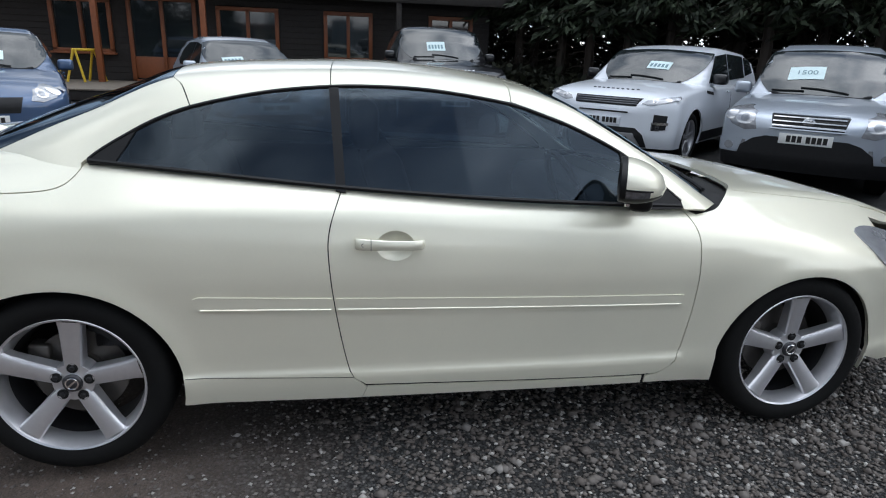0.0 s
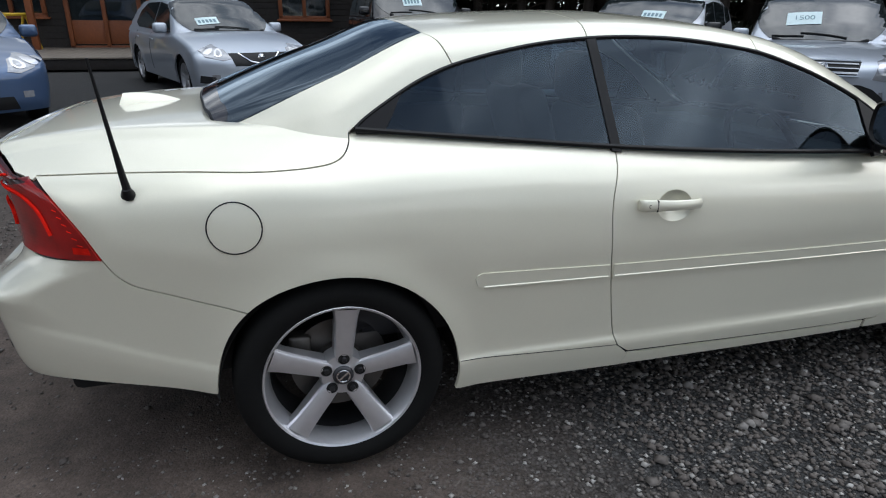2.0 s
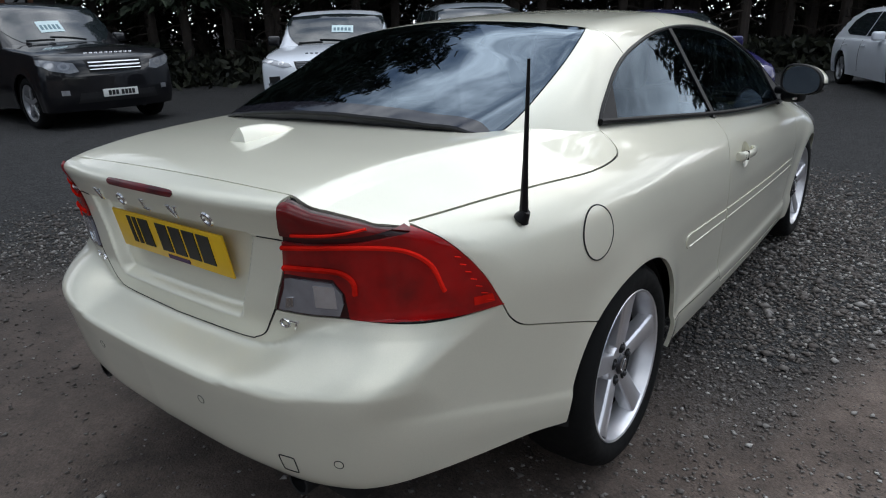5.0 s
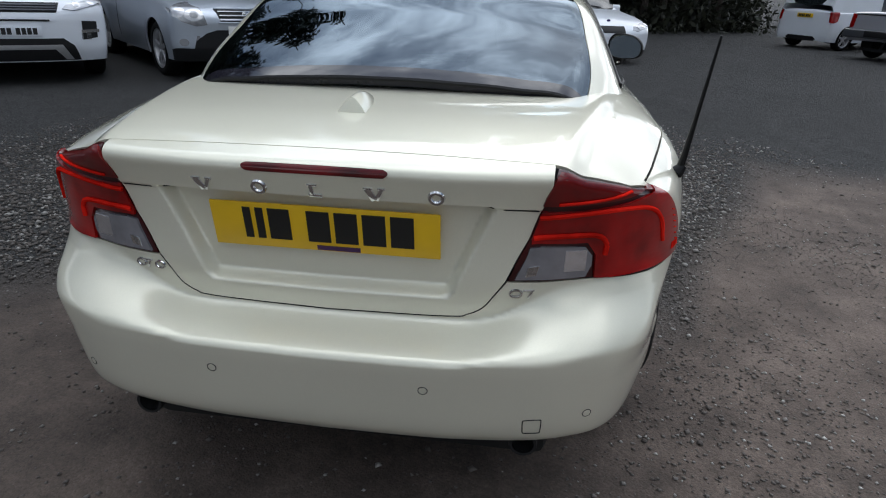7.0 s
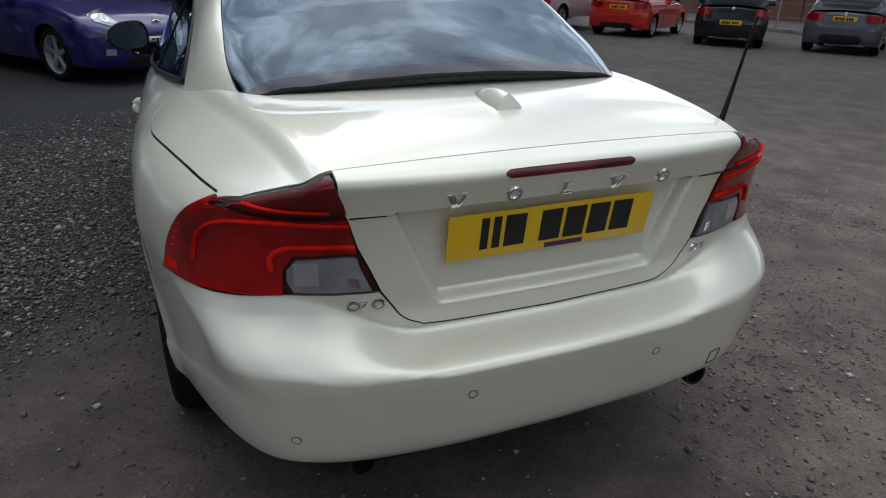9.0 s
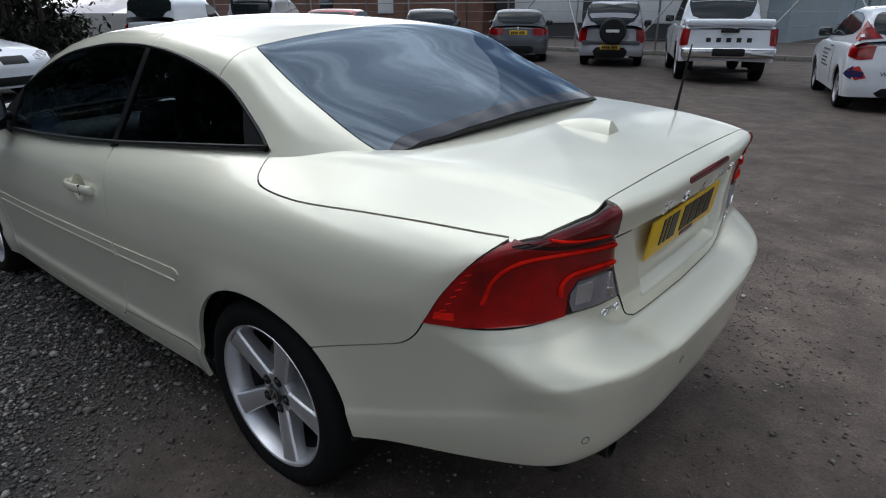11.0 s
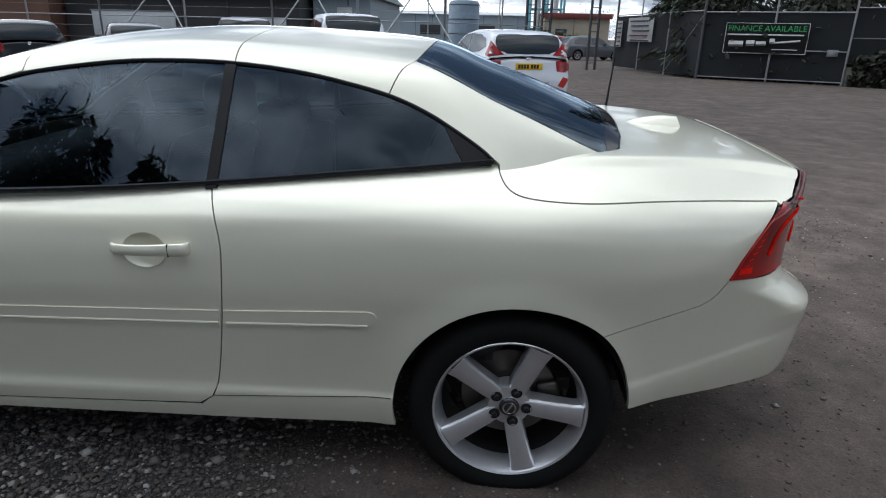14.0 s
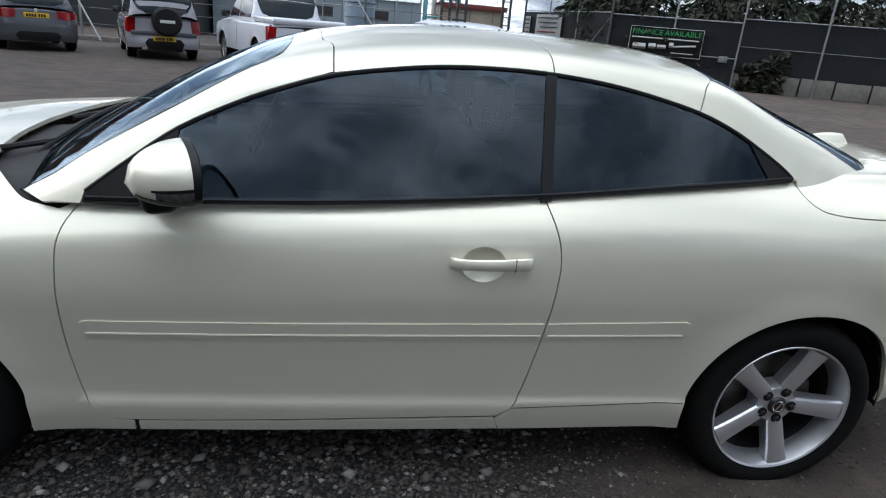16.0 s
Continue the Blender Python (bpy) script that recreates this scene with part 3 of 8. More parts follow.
seam_w = catmull([(2.375, .665), (2.5, .668), (2.7, .662), (2.9, .645), (3.06, .62)], 4)
wing = [hz(x, z) for x, z in reversed(door_f)] + [hz(2.118, .31), hz(2.06, .268), hz(2.01, .255), hz(2.01, .222), hz(2.285, .222)]
wing += [hz(x, min(z, .69)) for x, z in reversed(arch_f)] + [hz(2.99, .36), hz(3.02, .46), hz(3.03, .60), hz(3.035, .68), (3.045, hu(.80, .76)), (3.06, .70)]
wing += seam_w[::-1] + catmull([(2.375, .665), (2.345, .70), (2.30, .745), (2.25, .78), (2.16, .80)], 4)[1:] + [(2.125, hu(.815, .895))]
both("front_wing", body, ch_hood, wing, M_PAINT, "cream front wing", cell=.03)
cowl = catmull([(2.375, .665), (2.41, .62), (2.44, .56), (2.475, .42), (2.51, .22), (2.525, 0)], 4)
bon = [(3.50, 0), (3.49, .2), (3.42, .42), (3.25, .56), (3.06, .62)] + seam_w[::-1][1:] + cowl[1:]
one("bonnet", body, ch_hood, sym(bon), M_PAINT, "cream bonnet", cell=.03)


def ch_nose(u, z):
    s, a = np.sign(u), np.abs(u)
    th = np.clip((a - .4) / .4, 0, math.pi / 2)
    L = .4 + .4 * math.pi / 2
    dx, dy = np.cos(th), np.sin(th)
    cx, cy = np.where(a > L, 2.95 - (a - L), 2.95), np.minimum(a, .4)
    return np.stack([cx + .9 * dx, s * (cy + .9 * dy), z], 1), np.stack([-dx, -s * dy, 0 * z], 1), 1.0


nose = [(0, .22), (.5, .22), (.9, .24), (1.0, .28), (.985, .45), (.965, .60), (.955, .70), (.94, .755), (.80, .765), (.6, .745), (.3, .72), (0, .71)]
one("front_bumper", body, ch_nose, symu(nose), M_PAINT, "cream front bumper", cell=.03)
hl = catmull([(1.085, .79), (1.0, .80), (.85, .775), (.66, .70), (.68, .63), (.85, .625), (.98, .655), (1.05, .73)], 3, True)
one("bonnet_edge", body, ch_hood, sym([(3.50, 0), (3.49, .2), (3.42, .42), (3.25, .56), (3.05, .62), (3.04, .72), (3.15, .74), (3.36, .66), (3.49, .5), (3.555, .25), (3.56, 0)]), M_PAINT, "cream bonnet front edge", cell=.03, level=-.006, gap=0)
both("headlight", body, ch_nose, hl, M_CLEARLENS, "clear headlight", cell=.03, level=.006)

# rear bumper
bum_low = [(0, .346), (.27, .347), (.45, .351), (wu(-.93, .64), .360), (wu(-.8, .75), .364), (wu(-.65, .81), .357), (wf(-.5), .343), (wf(-.43), .332), (wf(-.36), .322)]
bum = catmull(bum_low, 5) + [(wf(x), z) for x, z in reversed(arch_r_back)] + w2(catmull(shut, 4))[1:]
LB = [(wu(-.597, .82), .743), (wu(-.76, .76), .735), (wu(-.86, .62), .742), (wu(-.9, .5), .738), (.41, .736)]
bum += catmull(LB, 4)[1:] + catmull([(.41, .736), (.384, .70), (.360, .671), (.325, .654), (.28, .648), (0, .644)], 4)[1:]
one("rear_bumper", body, ch_wrap, symu(bum), M_PAINT, "cream rear bumper", cell=.0085)

# boot lid: the upright back with its lip, and the deck
lip_s = ls(-.868, 1.007)
inner = [(.408, .736), (.430, .79), (.453, .84), (.474, .912), (.486, .96), (.493, ls(-.935, .992)), (.495, lip_s)]
LIDB = catmull([(0, .637), (.28, .641), (.325, .648), (.360, .667), (.384, .70), (.408, .736)], 4)
lid_face = LIDB + inner[1:] + [(.25, lip_s + .003), (0, lip_s + .004)]
one("boot_lid", body, ch_lid, symu(lid_face), M_PAINT, "cream boot lid back with a recess", cell=.0075, level=.0015)
lb3 = run_pts(body, ch_lid, [(-u, z) for u, z in LIDB[:0:-1]] + LIDB, .001)
lip3 = run_pts(body, ch_lid, [(u, .9115) for u in np.linspace(-.468, .468, 40)], .0022)
bead("lid_lip_joint", lip3, .0016, M_DARK, car, mirror=False, n=5)
bead("lid_joint", lb3, .0016, M_DARK, car, mirror=False, n=5)


def lid_side():
    out = []
    for x, z in lide:
        p = side_pt(body, x, z)
        out.append((p[1], ls(max(x, -.799), 1.1)))
    return out


deck_edge = catmull([(.71, ls(-.748, 1.1)), (.66, ls(-.80, 1.0)), (.61, ls(-.835, .995)), (.57, ls(-.855, .995)), (.54, ls(-.872, 1.0)), (.497, lip_s + .001)], 3)
deck = [(0, ls(.05, 1.1))] + [(.6, ls(.05, 1.1)), (.70, ls(.07, 1.1))] + lid_side()[:-1] + deck_edge + [(.25, lip_s + .005), (0, lip_s + .006)]
de3 = run_pts(body, ch_lid, deck_edge + [(.495, ls(-.90, 1.0)), (.494, ls(-.925, .996))])
one("boot_deck", body, ch_lid, symu(deck), M_PAINT, "cream boot deck", cell=.0085)

# roof panels, pillars and glass
def rz(x, z):
    return (x, ru(side_pt(house, x, z)[1], z))


seam_f = [rz(1.477, 1.246), (1.49, .50), (1.525, .40), (1.545, .2), (1.55, 0)]
seam_m = [rz(.848, 1.285), (.85, .5), (.86, .25), (.862, 0)]
seam_c = [rz(.392, 1.209), (.36, ru(.60, 1.27)), (.325, ru(.555, 1.298)), (.315, .48), (.30, .25), (.295, 0)]
top_e = lambda a, b: [rz(x, z + .004) for x, z in dlo if a < x < b]
one("front_roof_panel", house, ch_roof, sym(catmull(seam_m[::-1], 4) + list(reversed(top_e(.86, 1.47))) + catmull(seam_f, 4)), M_PAINT, "cream front roof panel", cell=.03)
one("rear_roof_panel", house, ch_roof, sym(catmull(seam_c[::-1], 4) + list(reversed(top_e(.40, .84))) + catmull(seam_m, 4)), M_PAINT, "cream rear roof panel", cell=.03)


def wz(x, u):
    """A place of the roof's chart in the windscreen's chart."""
    q = run_pts(house, ch_roof, [(x, u)])[0]
    return (x, wsu(q[1], q[2]))


def wsz(x, z):
    return (x, wsu(side_pt(house, x, z)[1], z))


ws_edge = [(1.625, .36), (1.63, .46), wz(1.655, ru(.575, 1.27)), wz(1.72, ru(.620, 1.23)), wz(1.88, ru(.685, 1.14)), wz(2.1, ru(.735, 1.01)), (2.19, wsu(.755, .95)), (2.25, wsu(.757, .918)), (2.28, wsu(.752, .898))]
apil = [wz(x, u) for x, u in catmull(seam_f[:3], 4)] + catmull(ws_edge, 4) + [wsz(2.2, .888), wsz(2.10, .892)] + [wsz(x, z + .004) for x, z in dlo if x > 1.48]
both("windscreen_pillar", house, ch_ws, apil, M_PAINT, "cream windscreen pillar", cell=.025)
ws = [(1.64, 0), (1.635, .2)] + ws_edge + [(2.32, wsu(.70, .87)), (2.37, wsu(.62, .87)), (2.42, .46), (2.46, .3), (2.475, .15), (2.48, 0)]
one("windscreen_header", house, ch_ws, sym([(1.55, 0), (1.545, .2), (1.527, .40), (1.60, .38), (1.625, .36), (1.635, .2), (1.64, 0)]), M_PAINT, "cream windscreen header", cell=.03, gap=.0005)
one("windscreen", house, ch_ws, sym(ws), M_SCREEN, "clear windscreen", cell=.04, skirt=.006)
rg_edge = catmull([(.325, ru(.555, 1.298)), (.15, ru(.590, 1.225)), (-.05, ru(.615, 1.14)), (-.235, ru(.658, 1.06)), (-.274, ru(.684, 1.040))], 5)
rg_bot = [(-.307, ru(.55, 1.06)), (-.332, .40), (-.352, .2), (-.358, 0)]
rg = [(.295, 0), (.30, .25), (.315, .48)] + rg_edge + rg_bot
one("rear_window", house, ch_roof, sym(rg), M_GLASS_R, "dark tinted rear window", cell=.03, skirt=.006)
rb = rg_bot[::-1] + rg_edge[::-1][:2] + [(-.262, ru(.55, 1.075)), (-.286, .40), (-.303, .2), (-.309, 0)]
one("rear_window_border", house, ch_roof, sym(rb), M_FRIT, "dark printed glass border", cell=.03, skirt=.03, level=.0015, gap=0)
seal = run_pts(house, ch_roof, catmull(rg_bot[::-1] + rg_edge[-1:], 4), -.004)
bead("rear_window_seal", seal, .007, M_TRIM, car)
cp = catmull(seam_c[:3], 4) + rg_edge + [(-.30, ru(.64, .985)), (-.12, ru(.71, .96)), (.06, ru(.765, .95))] + [rz(.066, 1.03)] + [rz(x, z + .004) for x, z in reversed(dlo) if x < .39]
both("rear_pillar", house, ch_roof, cp, M_PAINT, "broad cream rear pillar", cell=.025)

zb_at = lambda x: float(np.interp(-x, [-p[0] for p in belt], [p[1] for p in belt]))
dg = [(x, z) for x, z in dlo if .872 < x < 1.885] + [(.872, 1.275)] + [(.889, zb_at(.889) - .01)] + [(x, zb_at(x) - .01) for x in (1.1, 1.3, 1.5, 1.7, 1.885)]
both("door_window", house, ch_side, dg, M_GLASS, "tinted door glass", cell=.04, skirt=.004, gap=.001)
qg = [(.85, 1.277)] + [(x, z) for x, z in dlo if .215 < x < .845] + [(.20, 1.085), (.165, zb_at(.165))] + [(x, zb_at(x) - .01) for x in (.3, .5, .7, .862)]
both("quarter_window", house, ch_side, qg, M_GLASS, "tinted quarter glass", cell=.04, skirt=.004, gap=.001)
both("pillar_trim", house, ch_side, [(.842, 1.283), (.874, 1.283), (.892, .955), (.860, .96)], M_TRIM, "black strip between the windows", cell=.05, level=.004, gap=0)
both("corner_trim", house, ch_side, [(.225, 1.128)] + [(x, z) for x, z in dlo if x < .22] + [(.085, 1.03), (.165, 1.03), (.195, 1.075)], M_TRIM, "black window corner", cell=.03, level=.004, gap=0)
both("mirror_base", house, ch_side, [(2.095, .90), (2.09, .92), (1.99, 1.0), (1.87, 1.084), (1.875, 1.0), (1.885, .90)], M_TRIM, "black mirror base", cell=.03, level=.005, gap=0)
bead("window_seal", run_pts(house, ch_side, dlo, .001), .0065, M_TRIM, car)
bead("belt_seal", run_pts(house, ch_side, [(x, z - .002) for x, z in belt], .002), .008, M_TRIM, car)

# dark joints behind the gaps
def joint(F, chart, pts, w=.012):
    pts = [Vector(p) for p in pts]
    L, R = [], []
    for i, p in enumerate(pts):
        d = (pts[min(i + 1, len(pts) - 1)] - pts[max(i - 1, 0)]).normalized()
        nrm = Vector((-d.y, d.x))
        L.append(tuple(p + nrm * w))
        R.append(tuple(p - nrm * w))
    n = len(pts)
    A = run_pts(F, chart, L + R, -.007)
    me = mesh_of("panel_gap", A, [(i, i + 1, n + i + 1, n + i) for i in range(n - 1)], M_DARK)
    obj_part("panel_gap", me, car)
    return me


def joint2(F, chart, pts):
    me = joint(F, chart, pts)
    obj_part("panel_gap", mirrored_plain(me), car)


def mirrored_plain(me):
    return mesh_of("panel_gap", [(v.co.x, -v.co.y, v.co.z) for v in me.vertices], [list(p.vertices)[::-1] for p in me.polygons], M_DARK)


joint2(body, ch_side, door_r + door_b + door_f)
joint2(body, ch_side, [(2.005, .215), (2.005, .26)])
joint2(body, ch_side, [(x, z) for x, z in lide if x > -.64])
joint2(body, ch_wrap, w2([(x, z) for x, z in lide if x < -.5]))
joint2(body, ch_wrap, w2(catmull(shut, 4)))
joint2(body, ch_wrap, w2(catmull(lamp_diag, 4)))
joint2(body, ch_wrap, catmull(LB, 4))
joint(body, ch_lid, [(-u, v + .004) for u, v in LIDB[:0:-1]] + [(u, v + .004) for u, v in LIDB], .005)
joint(body, ch_lid, [(-.495, lip_s), (-.25, lip_s + .004), (0, lip_s + .005), (.25, lip_s + .004), (.495, lip_s)])
joint2(body, ch_lid, inner)
for sm in (seam_f, seam_m, seam_c):
    q = catmull(sm, 4)
    joint(house, ch_roof, q + [(x, -u) for x, u in q[-2::-1]])
joint2(house, ch_roof, rg_edge)
joint2(body, ch_hood, seam_w)

# rubbing strips, fuel flap, sill crease
both("rubbing_strip", body, ch_side, [(.842, .616), (.42, .630), (.404, .624), (.398, .612), (.404, .590), (.42, .578), (.846, .564)], M_PAINT, "cream rubbing strip", cell=.03, level=.004, gap=0, skirt=.006)
both("rubbing_strip", body, ch_side, [(.856, .616), (1.5, .602), (2.10, .592), (2.112, .588), (2.118, .570), (2.112, .548), (2.10, .542), (1.5, .551), (.858, .564)], M_PAINT, "cream rubbing strip", cell=.03, level=.004, gap=0, skirt=.006)
bead("strip_ridge", run_pts(body, ch_side, [(x, .584 - (x - .42) * .0195) for x in np.linspace(.425, .838, 12)], .0030), .0042, M_PAINT, car)
bead("strip_ridge", run_pts(body, ch_side, [(x, .576 - (x - .86) * .0175) for x in np.linspace(.862, 2.10, 26)], .0030), .0042, M_PAINT, car)
cap = [(-.262 + .069 * math.cos(a), .820 + .067 * math.sin(a)) for a in np.linspace(0, 2 * math.pi, 40, endpoint=False)]
fm = panel_mesh("fuel_flap", body, ch_side, cap, M_PAINT, cell=.02, level=.0015, gap=0)
obj_part("fuel_flap", mirrored(fm, "fuel_flap"), car, "round cream fuel flap")
ring = run_pts(body, ch_side, cap + cap[:1], .0008)
part("flap_gap", bm_tube([(p[0], -p[1], p[2]) for p in ring], .0022, 5), M_DARK, car)
for sm in ([(.36, .340), (.6, .328), (.91, .315)],):
    bead("sill_joint", run_pts(body, ch_side, catmull(sm, 8), .0), .0012, M_DARK, car)

# door handles with their finger dips


def handle_part(sg):
    p = side_pt(body, 1.03, .795)
    y0 = p[1]
    b = bmesh.new()
    ctrl = [(1.145, .003, .013), (1.135, .018, .016), (1.10, .030, .016), (1.03, .034, .0165), (.975, .030, .018), (.93, .026, .019), (.917, .012, .017)]
    rings = []
    for x, dy, h in catmull(ctrl, 4):
        zc = .805 - (x - .93) * .03
        ring = []
        for j in range(12):
            a = 2 * math.pi * j / 12
            ring.append(b.verts.new((x, sg * (y0 + dy - .006 + .009 * math.sin(a)), zc + h * math.cos(a))))
        rings.append(ring)
    for p1, p2 in zip(rings, rings[1:]):
        for j in range(12):
            b.faces.new((p1[j], p1[(j + 1) % 12], p2[(j + 1) % 12], p2[j]))
    b.faces.new(rings[0])
    b.faces.new(rings[-1])
    bmesh.ops.recalc_face_normals(b, faces=b.faces)
    h = part("door_handle", b, M_PAINT, car, "cream door handle")
    # dip: a shallow dark-edged bowl
    n = 32
    vs, fs = [], []
    for k, (r, d) in enumerate(((1.0, .0008), (.97, -.004), (.8, -.014), (.45, -.022), (.0, -.024))):
        for a in np.linspace(0, 2 * math.pi, n, endpoint=False):
            x, z = 1.05 + .064 * r * math.cos(a), .793 + .050 * r * math.sin(a)
            q = side_pt(body, x, z)
            vs.append((x, sg * (q[1] + max(d, .0012) if k < 1 else q[1] + .0014 - .0001 * k), z))
    for k in range(4):
        for j in range(n):
            fs.append((k * n + j, k * n + (j + 1) % n, (k + 1) * n + (j + 1) % n, (k + 1) * n + j))
    if sg > 0:
        fs = [f[::-1] for f in fs]
    me = mesh_of("finger_dip", vs, fs, M_PAINT)
    # bowl-shaped normals lie in the true relief
    nm = []
    for k, (r, sl) in enumerate(((1.0, .0), (.97, .75), (.8, .6), (.45, .25), (.0, 0))):
        for a in np.linspace(0, 2 * math.pi, n, endpoint=False):
            v = Vector((-sl * math.cos(a), sg, -sl * math.sin(a) + .05)).normalized()
            nm.append(tuple(v))
    me.normals_split_custom_set_from_vertices(nm)
    obj_part("finger_dip", me, car)
    bb = bmesh.new()
    for x in (.968,):
        bm_box(.0016, .012, .036, x, sg * (y0 + .027), .8045, bm=bb)
    part("handle_seam", bb, M_DARK, h)
    if sg < 0:
        lk = bmesh.new()
        bmesh.ops.create_cone(lk, cap_ends=True, segments=14, radius1=.006, radius2=.006, depth=.006, matrix=pose(.943, sg * (y0 + .0275), .805, 90))
        part("key_lock", lk, M_DARK, h)


handle_part(1)
handle_part(-1)

# tail lamps
lt = [(wu(p[0], p[1]), p[2] - .001) for p in reversed(de3)]
lamp_out = lt + [p for p in w2(catmull(lamp_diag, 4))[::-1]][1:] + catmull(LB, 4)[1:]
in_w = [(.43, .79), (.453, .84), (wu(-.91, .474), .912), (wu(-.92, .486), .96)]
lamp_poly = lamp_out + in_w
both("tail_lamp_housing", body, ch_wrap, lamp_poly, M_RED_DEEP, "dark red tail lamp surround", cell=.02, level=.001, gap=.002)
div = [(wu(-.91, .476), .914), (wu(-.89, .56), .914), (wu(-.84, .65), .922), (wu(-.76, .705), .940)]
dv = catmull(div, 5)
up = [(wu(-.915, .482), .94)] + [(u, z - .0025) for u, z in lt]
both("upper_lamp_lens", body, ch_wrap, [(u, z + .005) for u, z in dv] + up[::-1], M_RED_UPPER, "red upper lamp lens", cell=.012, level=.006, gap=.001)
revp = [(.425, .742), (.458, .820), (.50, .826), (wu(-.87, .585), .824), (wu(-.86, .605), .80), (wu(-.86, .607), .775), (wu(-.865, .595), .747)]
main = [(u, z - .006) for u, z in dv[::-1]] + [(.460, .84), (.462, .828), (.50, .832), (wu(-.87, .589), .830), (wu(-.86, .612), .80), (wu(-.855, .615), .745)] + [p for p in catmull(LB, 4)[::-1] if p[0] > wu(-.855, .615)] + w2(catmull(lamp_diag, 4))
main = [(u, max(z, .7395)) for u, z in main]
both("tail_lamp_lens", body, ch_wrap, main, M_RED, "glossy red tail lamp lens", cell=.012, level=.008, gap=.002)
both("reversing_lamp_lens", body, ch_wrap, revp, M_REVLENS, "clear faceted reversing lens", cell=.012, level=.007, gap=.0015)
g1 = catmull([(.47, .845), (.52, .85), (wu(-.87, .60), .85), (wu(-.85, .632), .83), (wu(-.85, .636), .80)], 6)
bead("light_guide", run_pts(body, ch_wrap, g1, .009), .0062, M_RED_BRIGHT, car)
g2 = catmull([(.485, .893), (wu(-.89, .56), .900), (wu(-.83, .66), .905), (wu(-.78, .72), .895), (wu(-.74, .75), .86), (wu(-.72, .775), .80)], 6)
bead("light_guide", run_pts(body, ch_wrap, g2, .009), .0055, M_RED_BRIGHT, car)
g3 = catmull([(wu(-.9, .51), .925), (wu(-.86, .60), .932), (wu(-.82, .655), .945)], 6)
bead("light_guide", run_pts(body, ch_wrap, g3, .008), .0035, M_RED_BRIGHT, car)

for k in range(7):
    u0 = wu(-.70, .78) + .012 * k
    bead("lens_rib", run_pts(body, ch_wrap, [(u0, .872 - .018 * k), (u0 + .014, .868 - .018 * k)], .009), .0016, M_RED_BRIGHT, car, n=5)
both("reflex_patch", body, ch_wrap, [(wu(-.665, .80), .757), (wu(-.62, .81), .757), (wu(-.625, .81), .775), (wu(-.665, .80), .775)], M_RED_BRIGHT, "bright red reflector patch", cell=.02, level=.0095, gap=0, skirt=.003)
both("reversing_reflector", body, ch_wrap, [(wu(-.875, .535), .765), (wu(-.865, .59), .765), (wu(-.865, .588), .815), (wu(-.875, .535), .815)], M_REFLECTOR, "bright mirrored reversing reflector", cell=.01, level=.0085, gap=0, skirt=.003)
for k in range(6):
    bead("reversing_rib", run_pts(body, ch_wrap, [(.452 + .007 * k, .752 + .001 * k), (.461 + .007 * k, .775 + .001 * k)], .0085), .0017, M_CHROME, car, n=5)

# boot furniture: brake strip, badge marks, plate, sensors
bs = catmull([(0, .990), (.13, .9895), (.15, .987), (.157, .979), (.15, .971), (.13, .9685), (0, .968)], 4)
one("high_brake_lamp", body, ch_lid, symu([(u, .9 + .15 * math.atan2(z - .9, .13)) for u, z in bs]), M_RED_DARK, "dark red high brake lamp strip", cell=.02, level=.003, gap=0)


def on_lid(y, z):
    """A pose on the lid's back, its local x to the car's left, y up, z out of the skin."""
    p = run_pts(body, ch_lid, [(y, z)], .0015)
    nn = Vector(gradient(body, p)[0])
    ex = (Vector((0, -1, 0)) - nn * nn.dot(Vector((0, -1, 0)))).normalized()
    return Matrix.Translation(p[0]) @ Matrix((ex, nn.cross(ex), nn)).transposed().to_4x4()


def flat_ring(rx, rz, w, d=.004, n=22):
    b = bmesh.new()
    rows = [[b.verts.new(((rx + o) * math.cos(2 * math.pi * j / n), (rz + o) * math.sin(2 * math.pi * j / n), h)) for j in range(n)] for o, h in ((-w, 0), (-w * .7, d), (0, d), (w * .3, 0))]
    for p, q in zip(rows, rows[1:]):
        for j in range(n):
            b.faces.new((p[j], q[j], q[(j + 1) % n], p[(j + 1) % n]))
    bmesh.ops.recalc_face_normals(b, faces=b.faces)
    return b


for i, yy in enumerate((.255, .128, .003, -.126, -.255)):
    zz = ls(-.93, .9355)
    if i in (1, 4):
        o = part("badge_mark", flat_ring(.0165, .0165, .008), M_CHROME, car, "small chrome badge ring")
    elif i == 2:
        b = bm_box(.030, .008, .005, 0, -.012, .001, .001)
        bm_box(.009, .028, .005, -.007, .001, .001, .001, bm=b)
        bm_box(.022, .005, .005, -.004, .015, .001, .001, bm=b)
        o = part("badge_mark", b, M_CHROME, car, "small chrome badge bar")
    else:
        b = bm_box(.015, .034, .005, 0, 0, 0, .001, m=pose(-.0085, 0, .001, 0, 0, 24))
        bm_box(.009, .034, .005, 0, 0, 0, .001, m=pose(.0085, 0, .001, 0, 0, -24), bm=b)
        bm_box(.020, .005, .005, -.014, .015, .001, .001, bm=b)
        bm_box(.016, .005, .005, .015, .015, .001, .001, bm=b)
        o = part("badge_mark", b, M_CHROME, car, "small chrome badge wedge")
    o.matrix_local = on_lid(yy, zz)
